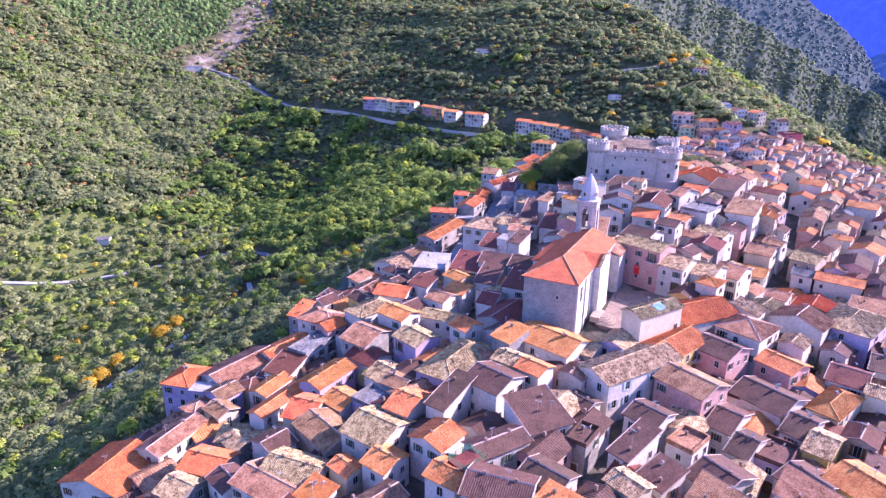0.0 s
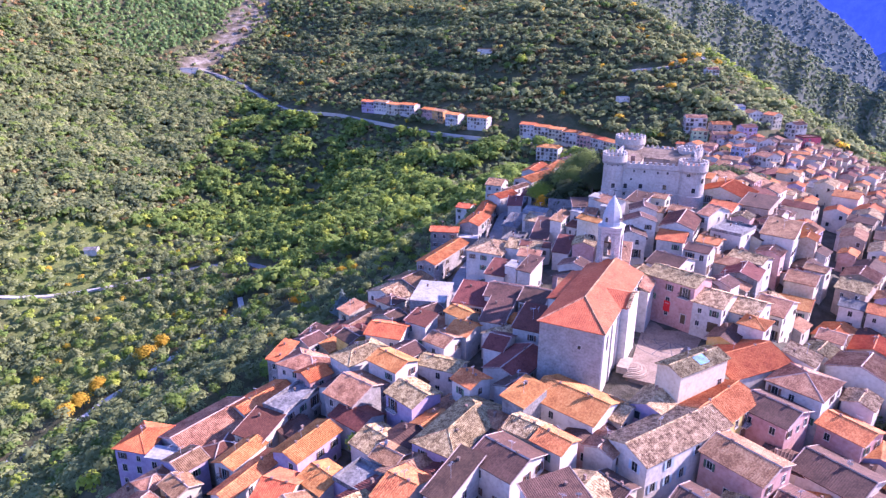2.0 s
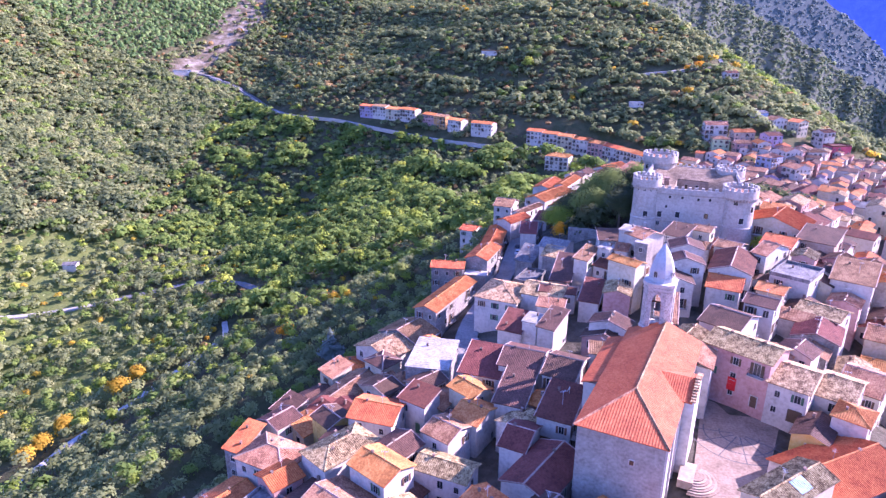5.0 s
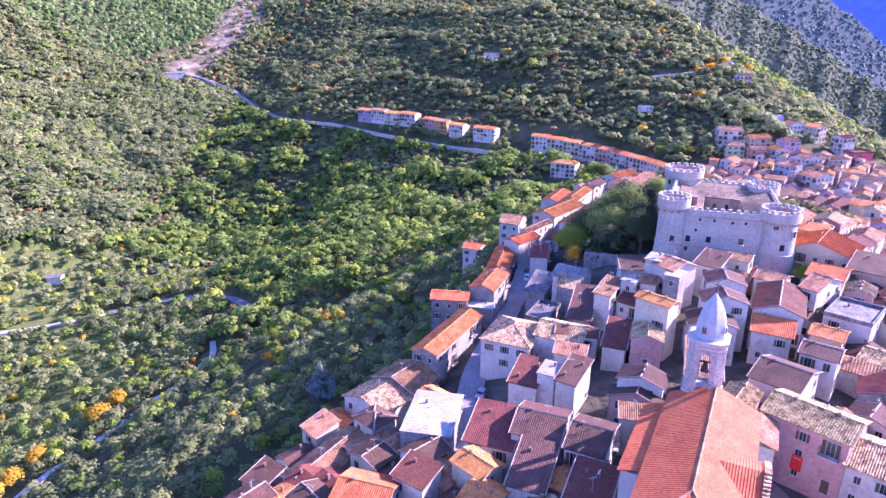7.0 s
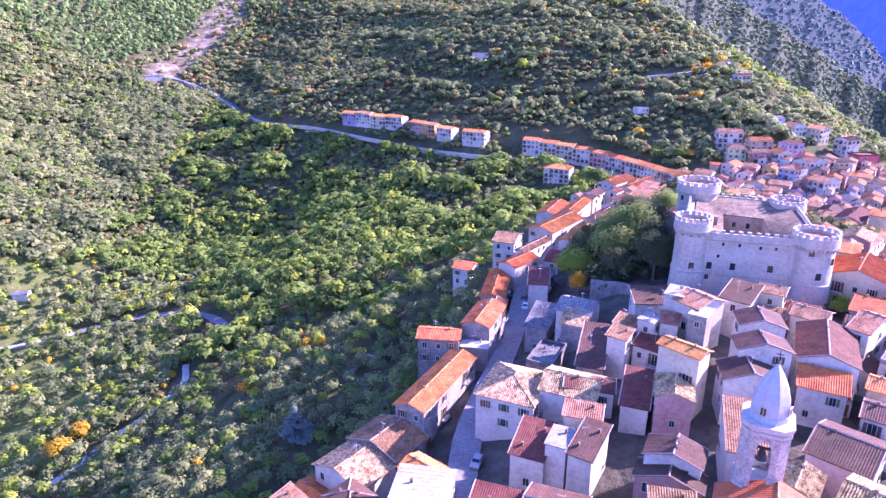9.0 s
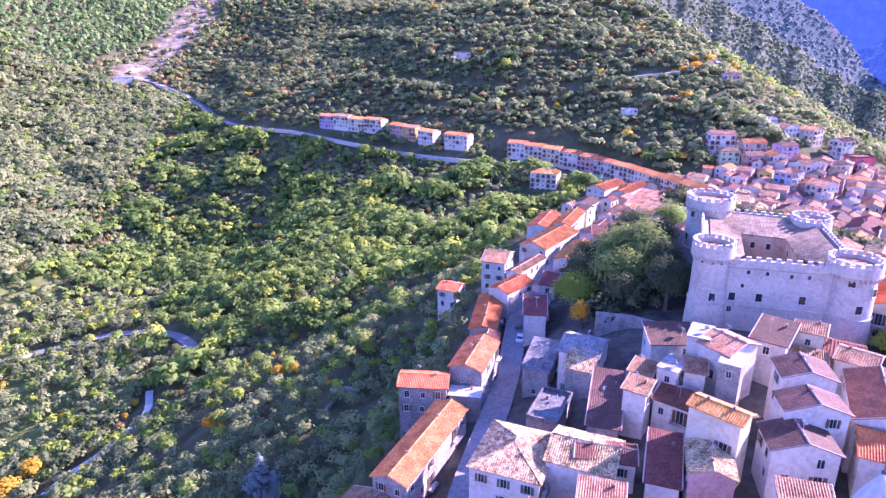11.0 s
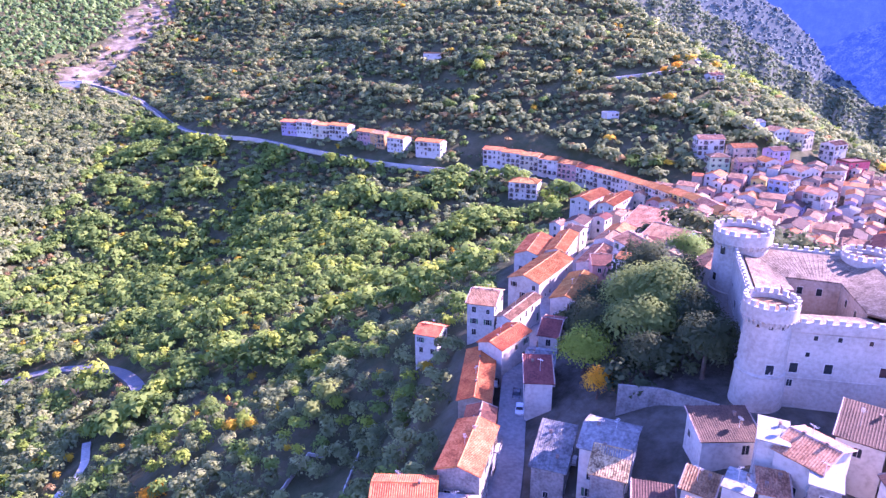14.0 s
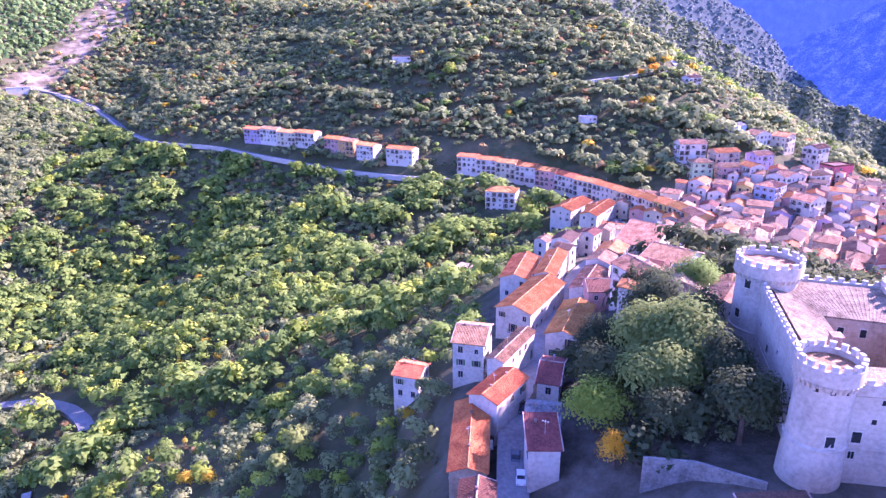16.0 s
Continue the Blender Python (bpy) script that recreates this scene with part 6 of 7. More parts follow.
for px, py in ((41, 440), (57, 434), (60, 450), (22, 455), (-2, 470)):
    root = thing("lamp_post", pose(px, py, ground_z(px, py) - 0.3), "slim grey metal pole among trees", "pole", "poles")
    bm = bmesh.new()
    lathe(bm, [(0.14, 0), (0.09, 11), (0.01, 11.02)], 8)
    part("pole", bm, IRON, root)
    bm = bmesh.new()
    box(bm, -0.9, -0.12, 10.6, 0.9, 0.12, 10.8)
    part("crossarm", bm, IRON, root)


# ---- a banner, a tarpaulin and solar panels ----
bm = bmesh.new()
for i in range(6):
    z0, z1 = -i * 0.42, -(i + 1) * 0.42 + 0.002
    dy = 0.05 * math.sin(i * 1.3)
    box(bm, -0.75, dy - 0.02, z1, 0.75, dy + 0.02, z0)
bmesh.ops.remove_doubles(bm, verts=bm.verts, dist=0.01)
banner = part("banner", bm, material("red_cloth", [(0.55, 0.02, 0.02), (0.7, 0.04, 0.03)], 0.8, 1.0, 4.0, 0.1, rand=0))
banner.matrix_world = pose(50.89, 154.63, 6.1, 0, 0, -47)
tagged(banner, "bright red cloth banner hanging on the palazzo wall", "banner")
bm = bmesh.new()
for i in range(5):
    for j in range(4):
        x0, y0 = i * 0.5, j * 0.5
        poly(bm, [(x0, y0, 0.05 * math.sin(i + j)), (x0 + 0.5, y0, 0.05 * math.sin(i + 1 + j)), (x0 + 0.5, y0 + 0.5, 0.05 * math.sin(i + j + 2)), (x0, y0 + 0.5, 0.05 * math.sin(i + j + 1))])
bmesh.ops.remove_doubles(bm, verts=bm.verts, dist=0.01)
bmesh.ops.solidify(bm, geom=bm.faces[:], thickness=0.03)
tarp = part("tarpaulin", bm, material("blue_tarpaulin", [(0.10, 0.25, 0.55), (0.25, 0.42, 0.70)], 0.5, 0.8, 3.0, 0.1, rand=0))
tarp.matrix_world = pose(46.0, 122.6, 7.93, 0, 0, 31) @ Matrix.Rotation(math.atan(0.34), 4, "X")
tagged(tarp, "blue plastic tarpaulin patch spread on an old tile roof", "tarpaulin")


# ---- a roof terrace with a green railing ----
RAIL = material("green_railing_paint", [(0.03, 0.16, 0.07), (0.05, 0.24, 0.11)], 0.5, 1.0, 4.0, 0.0, rand=0)
terrace_floor = thing("roof_terrace", pose(4.4, 81.4, 1.6, 0, 0, 40), "small tiled roof terrace with a green metal railing", "terrace")
bm = bmesh.new()
box(bm, -2.2, -1.8, -11.0, 2.2, 1.8, 0)
part("floor", bm, ROOFS["k"], terrace_floor)
for z in (0.35, 0.65, 0.98):
    for x0, y0, x1, y1 in ((-2.2, -1.8, 2.2, -1.75), (-2.2, 1.75, 2.2, 1.8), (-2.2, -1.749, -2.15, 1.749), (2.15, -1.749, 2.2, 1.749)):
        bm = bmesh.new()
        box(bm, x0, y0, z, x1, y1, z + 0.05)
        part("rail", bm, RAIL, terrace_floor)
for px in (-2.18, -0.73, 0.73, 2.18):
    for py in (-1.78, 1.78):
        bm = bmesh.new()
        box(bm, px - 0.035, py - 0.035, 0.0, px + 0.035, py + 0.035, 1.06)
        part("post", bm, RAIL, terrace_floor)


# ---- trees ----
def leaf_material(name, dark, mid, light):
    m = bpy.data.materials.new(name)
    m.use_nodes = True
    n, l = m.node_tree.nodes, m.node_tree.links
    tc = n.new("ShaderNodeTexCoord")
    big = n.new("ShaderNodeTexNoise")
    big.inputs["Scale"].default_value, big.inputs["Detail"].default_value = 0.11, 2
    l.new(tc.outputs["Object"], big.inputs["Vector"])
    geo = n.new("ShaderNodeNewGeometry")
    at = n.new("ShaderNodeAttribute")
    at.attribute_name = "tint"
    s1 = n.new("ShaderNodeMath")
    s1.operation = "MULTIPLY_ADD"
    s1.inputs[1].default_value = 0.16
    l.new(geo.outputs["Random Per Island"], s1.inputs[0])
    s2 = n.new("ShaderNodeMath")
    s2.operation = "MULTIPLY_ADD"
    s2.inputs[1].default_value = 0.66
    l.new(at.outputs["Fac"], s2.inputs[0])
    s3 = n.new("ShaderNodeMath")
    s3.operation = "MULTIPLY"
    s3.inputs[1].default_value = 0.25
    l.new(big.outputs["Fac"], s3.inputs[0])
    l.new(s3.outputs[0], s2.inputs[2])
    l.new(s2.outputs[0], s1.inputs[2])
    col = ramp_nodes(n, l, s1.outputs[0], [(0.12, dark), (0.5, mid), (0.95, light)])
    b = n["Principled BSDF"]
    l.new(col, b.inputs["Base Color"])
    b.inputs["Roughness"].default_value = 0.75
    b.inputs["Specular IOR Level"].default_value = 0.15
    tr = n.new("ShaderNodeBsdfTranslucent")
    l.new(col, tr.inputs["Color"])
    mx = n.new("ShaderNodeMixShader")
    mx.inputs["Fac"].default_value = 0.5
    l.new(b.outputs[0], mx.inputs[1])
    l.new(tr.outputs[0], mx.inputs[2])
    l.new(mx.outputs[0], n["Material Output"].inputs["Surface"])
    return m


LEAF = leaf_material("broadleaf_foliage", (0.116, 0.180, 0.042), (0.232, 0.335, 0.068), (0.365, 0.460, 0.095))
OLIVE = leaf_material("olive_foliage", (0.154, 0.189, 0.070), (0.274, 0.322, 0.120), (0.410, 0.456, 0.175))
SHRUB = leaf_material("hillside_scrub_foliage", (0.145, 0.192, 0.077), (0.272, 0.322, 0.128), (0.415, 0.440, 0.175))
RUST = leaf_material("autumn_rust_foliage", (0.260, 0.178, 0.076), (0.430, 0.300, 0.115), (0.600, 0.430, 0.165))
GOLD = leaf_material("autumn_gold_foliage", (0.646, 0.242, 0.013), (0.850, 0.426, 0.022), (0.850, 0.596, 0.032))
BRIGHT = leaf_material("yellow_green_foliage", (0.200, 0.275, 0.040), (0.385, 0.475, 0.062), (0.570, 0.620, 0.085))
FIR = leaf_material("blue_fir_foliage", (0.169, 0.220, 0.188), (0.304, 0.364, 0.309), (0.456, 0.507, 0.423))
PINE = leaf_material("pine_foliage", (0.121, 0.209, 0.070), (0.226, 0.351, 0.109), (0.347, 0.465, 0.155))
DEEP = leaf_material("dark_evergreen_foliage", (0.046, 0.068, 0.031), (0.098, 0.127, 0.055), (0.182, 0.208, 0.085))
YELLOW = leaf_material("yellow_autumn_foliage", (0.42, 0.28, 0.02), (0.66, 0.46, 0.03), (0.80, 0.60, 0.05))
# distance haze is mixed into these two leaf colours, bluer in the second
HAZY = leaf_material("hazed_scrub_foliage", (0.125, 0.172, 0.092), (0.182, 0.240, 0.126), (0.245, 0.297, 0.163))
HAZY_BLUE = leaf_material("blue_hazed_scrub_foliage", (0.110, 0.170, 0.175), (0.160, 0.220, 0.225), (0.215, 0.265, 0.260))
OAK = leaf_material("hillside_oak_foliage", (0.142, 0.182, 0.074), (0.246, 0.298, 0.118), (0.365, 0.405, 0.168))
GARDEN = leaf_material("castle_garden_foliage", (0.126, 0.183, 0.050), (0.264, 0.333, 0.086), (0.433, 0.483, 0.132))
BARK = material("bark", [(0.07, 0.05, 0.035), (0.16, 0.12, 0.09)], 0.95, 1.0, 6, 0.5, rand=0.1)


NORMALS = []


def tufts(rs, cx, cy, cz, r, hgt, lobes, count, size, tall=1.0):
    """Leaf tufts of a lot of crowns at once: corner points for bent quads, with one tint for each crown."""
    n = len(cx)
    lob = rs.normal(size=(n, lobes, 3))
    lob /= np.linalg.norm(lob, axis=2, keepdims=True)
    lob *= rs.uniform(0.25, 0.62, (n, lobes, 1))
    lob[..., 2] = np.abs(lob[..., 2]) * 0.9 - 0.1
    which = rs.integers(0, lobes, (n, count))
    centre = np.take_along_axis(lob, which[..., None], 1)
    d = rs.normal(size=(n, count, 3))
    d /= np.linalg.norm(d, axis=2, keepdims=True)
    d[..., 2] = np.where(d[..., 2] < -0.35, -d[..., 2], d[..., 2])
    p = centre + d * rs.uniform(0.28, 0.6, (n, count, 1))
    nrm = d + rs.normal(size=d.shape) * 0.24 + np.array((0, 0, 0.25))
    nrm /= np.linalg.norm(nrm, axis=2, keepdims=True)
    ref = np.where(np.abs(nrm[..., 2:3]) > 0.8, np.array((1.0, 0, 0)), np.array((0, 0, 1.0)))
    u = np.cross(nrm, ref)
    u /= np.linalg.norm(u, axis=2, keepdims=True)
    v = np.cross(nrm, u)
    a = rs.uniform(0, np.pi, (n, count, 1))
    u, v = u * np.cos(a) + v * np.sin(a), v * np.cos(a) - u * np.sin(a)
    s = size * rs.uniform(0.6, 1.25, (n, count, 1))
    scale = np.stack([r, r, hgt * 0.62 * np.ones(n)], 1)[:, None, :]
    base = np.stack([cx, cy, cz], 1)[:, None, :]
    mid = base + p * scale
    sr = s * r[:, None, None]
    jag = rs.uniform(0.55, 1.2, (4, n, count, 1))
    q = np.stack([mid - u * sr * jag[0], mid - v * sr * 0.8 * jag[1] + nrm * sr * 0.25, mid + u * sr * jag[2], mid + v * sr * 0.8 * jag[3] + nrm * sr * 0.25], 2)
    out = p / (np.linalg.norm(p, axis=2, keepdims=True) + 1e-6) * 0.55 + d * 0.55 + np.array((0, 0, 0.8))
    out /= np.linalg.norm(out, axis=2, keepdims=True)
    flip = np.where((out * nrm).sum(2, keepdims=True) < 0.15, 0.8, 0.0)
    out = out + nrm * flip
    out /= np.linalg.norm(out, axis=2, keepdims=True)
    NORMALS.append(np.repeat(out.reshape(-1, 3), 4, axis=0))
    return q.reshape(-1, 3)


def quad_mesh(name, verts, tint, mats):
    n = len(verts) // 4
    me = bpy.data.meshes.new(name)
    me.vertices.add(len(verts))
    me.vertices.foreach_set("co", verts.astype(np.float32).ravel())
    me.loops.add(len(verts))
    me.loops.foreach_set("vertex_index", np.arange(len(verts), dtype=np.int32))
    me.polygons.add(n)
    me.polygons.foreach_set("loop_start", np.arange(0, len(verts), 4, dtype=np.int32))
    me.update(calc_edges=True)
    at = me.attributes.new("tint", "FLOAT", "FACE")
    at.data.foreach_set("value", tint.astype(np.float32))
    soft_normals = np.vstack(NORMALS).astype(np.float32)
    NORMALS.clear()
    at = me.attributes.new("custom_normal", "FLOAT_VECTOR", "POINT")
    at.data.foreach_set("vector", soft_normals.ravel())
    for m in mats:
        me.materials.append(m)
    return me


def wood(name, x, y, r, tall, mat, label, seed, count, lobes, size, category="woodland", trunk=False):
    rs = np.random.default_rng(seed)
    z = heights(x, y)
    r = r * (1.16 if "close" not in label and "below" not in label else 1.0)
    hgt = r * tall * (0.72 if "across" in label or "far" in label else 1.0)
    verts = tufts(rs, x, y, z + hgt * 0.55, r, hgt, lobes, count, size)
    tint = np.repeat(rs.uniform(0, 1, len(x)), count)
    ob = new(name, quad_mesh(name, verts, tint, [mat]))
    return tagged(ob, label, category, kind="stuff")


def scatter(rs, x0, x1, y0, y1, step, jitter=0.45):
    gx, gy = np.meshgrid(np.arange(x0, x1, step), np.arange(y0, y1, step))
    x, y = gx.ravel() + rs.uniform(-1, 1, gx.size) * step * jitter, gy.ravel() + rs.uniform(-1, 1, gx.size) * step * jitter
    return x, y


FX = np.array([f[0] for f in FOOTPRINTS])
FY = np.array([f[1] for f in FOOTPRINTS])
FR = np.array([f[2] for f in FOOTPRINTS])


def free(x, y, road_gap=5.0):
    ok = in_town(x, y) < 0.25
    for line, wdt in ((MAIN_ROAD, road_gap), ([p[:2] for p in ROW_FRONT], 11), (HAIRPIN[:4], road_gap + 2), (HAIRPIN[3:], 4.5), (WHITE_ROAD, road_gap), (LOWER, 5.2), (STREET, 6), (TRACK_UP, road_gap)):
        ok &= polyline_distance(x, y, line) > wdt
    ok &= (polyline_distance(x, y, SCAR) > 9 + np.clip(y - 890, 0, 200) * 0.1 + 5 * np.sin(y / 13)) | (np.sin(x * 1.7 + y * 2.3) > 0.86)
    ok &= np.hypot(x - 50, y - 446) > 15
    ok &= polyline_distance(x, y, [(-173.9, 279.2), (-170.9, 287.3), (-169.5, 299), (-164.1, 306.2), (-154.8, 324.2), (-149.7, 332.8)]) > 5.5
    ok &= (x < np.interp(y, [530, 560, 590, 615, 643, 687, 750, 880, 1000, 1200], [470, 392, 352, 318, 284, 256, 224, 160, 90, 10])) | (y < 530)
    ok &= polyline_distance(x, y, [(-23.4, 275.9), (-11.7, 267)]) > 4
    ok &= polyline_distance(x, y, [(50, 446), (46, 425)]) > 6
    ok &= np.hypot(x - (-37.4), y - 246.8) > 6.5
    ok &= polyline_distance(x, y, [(83, 513), (79, 503)]) > 12
    ok &= polyline_distance(x, y, [(116, 474), (111, 464)]) > 11
    near = np.ones(len(x), bool)
    for i in range(0, len(x), 4000):
        d = np.hypot(x[i:i + 4000, None] - FX, y[i:i + 4000, None] - FY) - FR
        near[i:i + 4000] = d.min(1) > 1.5
    return ok & near


def patch(x, y, scale, seed):
    """A slow random field between 0 and 1."""
    a = seed * 1.7
    return 0.5 + 0.25 * (np.sin(x / scale + a + 1.4 * np.sin(y / (scale * 1.3) + a)) + np.cos(y / (scale * 0.8) - a + 1.1 * np.sin(x / (scale * 0.9))))


def road_y(x):
    """How far up the main road lies: hillside beyond it, valley before it."""
    return np.interp(x, [-335, -256, -190, -103, -44, 7, 62, 108, 136, 200, 300], [905, 878, 764, 680, 630, 584, 553, 516, 470, 500, 500])


GREEN_WOOD = [(-230, 468), (-221, 569), (-181, 622), (-109, 609), (-37, 548), (4, 474), (-30, 444), (-60, 423), (-95, 404), (-161, 440)]


def inside(x, y, corners):
    """Whether each point lies within the outline, with a ragged edge."""
    px, py = x + 9 * np.sin(y / 11), y + 9 * np.sin(x / 13)
    odd = np.zeros(len(x), bool)
    for (ax, ay), (bx, by) in zip(corners, corners[1:] + corners[:1]):
        odd ^= ((ay > py) != (by > py)) & (px < ax + (py - ay) * (bx - ax) / (by - ay))
    return odd


def plant():
    rs = np.random.default_rng(5)
    groups = {}

    def add(key, x, y, r):
        groups.setdefault(key, []).append((x, y, r))

    # valley floor and the near slopes
    x, y = scatter(rs, -520, 150, 60, 905, 5.1)
    ok = free(x, y, 4.2) & (y < road_y(x)) & (x > -0.74 * (y + 40) - 60)
    x, y = x[ok], y[ok]
    field = patch(x, y, 31, 1)
    grass = polyline_distance(x, y, GRASSY) < 34
    grove = ((y < 400) & (x < 20)) | ((x < -150) & (y < 520))
    grove &= ~((y > 345) & (x > -125))
    slope_shade = (x > np.interp(y, [100, 200, 300, 360], [-95, -75, -45, -20])) & (y < 380)
    clump = 0.55 * patch(x, y, 10, 6) + 0.45 * (0.5 + 0.5 * np.sin(y / 8.5 + 1.5 * np.sin(x / 27) + 0.8 * np.sin(x / 11)))
    grow = np.where(grove, 1.0, np.interp(clump, [0.2, 0.42, 0.56, 0.72, 0.85], [0.82, 0.95, 1.15, 1.42, 1.6]))
    kind = rs.uniform(0, 1, len(x))
    left = (x < -255) & (y > 520)
    open_land = grass | grove & ~slope_shade & (field < 0.36)
    keep = np.where(grove & slope_shade, kind < 0.98, 0) > 0
    keep |= np.where(open_land, kind < 0.5, np.where(left, kind < 0.96, np.where(grove, kind < 0.88, kind < np.interp(grow, [1.0, 1.5], [0.985, 0.62]))))
    x, y, field, grove, left, kind, slope_shade, clump, grow = (q[keep] for q in (x, y, field, grove, left, kind, slope_shade, clump, grow))
    room = np.minimum.reduce([polyline_distance(x, y, line) for line in (MAIN_ROAD, HAIRPIN, WHITE_ROAD, LOWER)]) + 0.2
    roll = rs.uniform(0, 1, len(x))
    # the old olive groves give way to mixed wood farther on
    roll = np.where(grove & (y < 290), np.interp(roll, [0, 0.66, 0.84, 0.96, 0.995, 1], [0, 0.5, 0.68, 0.86, 0.985, 1]), roll)
    hedge = clump > 0.54
    near = (y < 490) & (x > -230)
    close = near & (x > -115) & (y > 110) & (y < 370)
    for i, flag in ((0, near & ~close), (1, close), (2, ~near)):
        lod = ("near", "close", "mid")[i]
        big = ~grove & ~left
        band = big & inside(x, y, GREEN_WOOD)
        for mask, key, lo, hi in (
            (big & band & (roll < 0.70), "leaf", 3.6, 5.6), (big & band & (roll >= 0.70) & (roll < 0.84), "bright", 3.2, 4.8), (big & band & (roll >= 0.84) & (roll < 0.94), "olive", 2.8, 4.0), (big & band & (roll >= 0.94) & (roll < 0.965), "rust", 2.4, 3.4), (big & band & (roll >= 0.965), "gold", 2.4, 3.4),
            (big & ~band & hedge & (roll < 0.85), "leaf", 3.6, 5.6), (big & ~band & hedge & (roll >= 0.85), "bright", 3.2, 4.6),
            (big & ~band & ~hedge & (roll < 0.34), "shrub", 2.8, 4.4), (big & ~band & ~hedge & (roll >= 0.34) & (roll < 0.56), "olive", 2.6, 3.8), (big & ~band & ~hedge & (roll >= 0.56) & (roll < 0.86), "leaf", 3.0, 4.6), (big & ~band & ~hedge & (roll >= 0.86) & (roll < 0.96), "rust", 2.2, 3.4), (big & ~band & ~hedge & (roll >= 0.96), "gold", 2.0, 2.8),
            (grove & (roll < 0.50), "olive", 2.9, 4.3), (grove & (roll >= 0.50) & (roll < 0.68), "shrub", 2.9, 4.4), (grove & (roll >= 0.68) & (roll < 0.86), "leaf", 2.9, 4.6), (grove & (roll >= 0.86) & (roll < 0.985), "bright", 2.6, 4.0), (grove & (roll >= 0.985), "gold", 2.0, 3.0),
            (left & (roll < 0.62), "shrub", 3.6, 5.6), (left & (roll >= 0.62) & (roll < 0.80), "olive", 3.2, 4.8), (left & (roll >= 0.80) & (roll < 0.95), "leaf", 3.6, 5.6), (left & (roll >= 0.95), "rust", 2.0, 3.2)):
            m = mask & flag
            r = np.minimum(grow[m] * rs.uniform(lo, hi, m.sum()) * np.where(grove[m], np.where(slope_shade[m], 0.82, 1.0), (0.8, 0.72, 1.0)[i]), np.maximum(room[m], 2.0))
            wide = r > 5.2
            add((key, lod), x[m][~wide], y[m][~wide], r[~wide])
            add((key, "tall" if lod == "mid" else lod), x[m][wide], y[m][wide], r[wide])
    # hillside beyond the road
    x, y = scatter(rs, -300, 470, 420, 1010, 5.1)
    ok = free(x, y) & (y > road_y(x) + 4) & (x < 0.62 * y + 60)
    hedge = polyline_distance(x, y, [(255, 650), (275, 615), (297, 600), (318, 588), (345, 560), (380, 540)]) < 11
    terr = np.sin((heights(x, y)) / 4.2 + x / 160)
    ok &= (terr > -0.9) | hedge | (rs.uniform(0, 1, len(x)) < 0.35)
    clump = 0.5 * patch(x, y, 11, 8) + 0.5 * (0.5 + 0.5 * np.sin(heights(x, y) / 5.5 + 1.3 * np.sin(x / 31)))
    grow = np.interp(clump, [0.2, 0.42, 0.56, 0.72, 0.85], [0.85, 0.95, 1.12, 1.35, 1.5])
    ok &= rs.uniform(0, 1, len(x)) < np.interp(grow, [1.0, 1.45], [0.94, 0.6])
    pale = rs.uniform(0, 1, len(x)) < 0.4
    add(("bright", "mid"), x[ok & hedge & pale], y[ok & hedge & pale], rs.uniform(2.0, 3.2, (ok & hedge & pale).sum()))
    add(("leaf", "mid"), x[ok & hedge & ~pale], y[ok & hedge & ~pale], rs.uniform(2.2, 3.6, (ok & hedge & ~pale).sum()))
    ok &= ~hedge
    x, y, grow = x[ok], y[ok], grow[ok]
    roll, f = rs.uniform(0, 1, len(x)), patch(x, y, 48, 3)
    rusty = np.where((f > 0.50) & (x < 110), 0.24, 0.09)
    for mask, key, lo, hi in ((roll < rusty, "rust", 2.2, 3.6), ((roll >= rusty) & (roll < rusty + 0.012), "gold", 2.4, 3.6), ((roll >= rusty + 0.012) & (roll < 0.52), "shrub", 2.8, 4.6), ((roll >= 0.52) & (roll < 0.70), "olive", 2.6, 4.2), ((roll >= 0.70) & (roll < 0.95), "oak", 3.0, 5.0), (roll >= 0.95, "leaf", 2.8, 4.6)):
        r = grow[mask] * rs.uniform(lo, hi, mask.sum())
        wide = r > 5.2
        add((key, "mid"), x[mask][~wide], y[mask][~wide], r[~wide])
        add((key, "tall"), x[mask][wide], y[mask][wide], r[wide])
    # left mountain and everything farther off
    x, y = scatter(rs, -900, -255, 520, 1200, 7.0)
    ok = free(x, y) & (y > np.where(x > -420, 900, 400)) & (x > -0.8 * y - 80)
    x, y = x[ok], y[ok]
    roll = rs.uniform(0, 1, len(x))
    pine = y + 14 * np.sin(x / 17) > np.interp(x, [-900, -512, -454, -363, -322, -290], [890, 892, 868, 925, 1020, 1180])
    keep = np.where(pine, roll < 0.98, roll < 0.82)
    x, y, roll, pine = x[keep], y[keep], roll[keep], pine[keep]
    add(("pine", "far"), x[pine], y[pine], rs.uniform(2.8, 4.4, pine.sum()))
    for lo, hi, key in ((0, 0.5, "shrub"), (0.5, 0.66, "olive"), (0.66, 0.78, "leaf"), (0.78, 1, "rust")):
        m = ~pine & (roll / 0.82 >= lo) & (roll / 0.82 < hi)
        add((key, "far"), x[m], y[m], rs.uniform(2.4, 4.4, m.sum()))
    x, y = scatter(rs, -300, 400, 700, 1180, 6.6)
    ok = free(x, y) & ((y > 1010) | (x > 0.62 * y + 60)) & (x < 0.85 * y + 150) & (y > road_y(np.minimum(x, 300)) + 4)
    x, y = x[ok], y[ok]
    roll = rs.uniform(0, 1, len(x))
    for mask, key in ((roll < 0.08, "rust"), ((roll >= 0.08) & (roll < 0.5), "shrub"), ((roll >= 0.5) & (roll < 0.85), "olive"), (roll >= 0.85, "leaf")):
        add((key, "far"), x[mask], y[mask], rs.uniform(3.0, 5.2, mask.sum()))
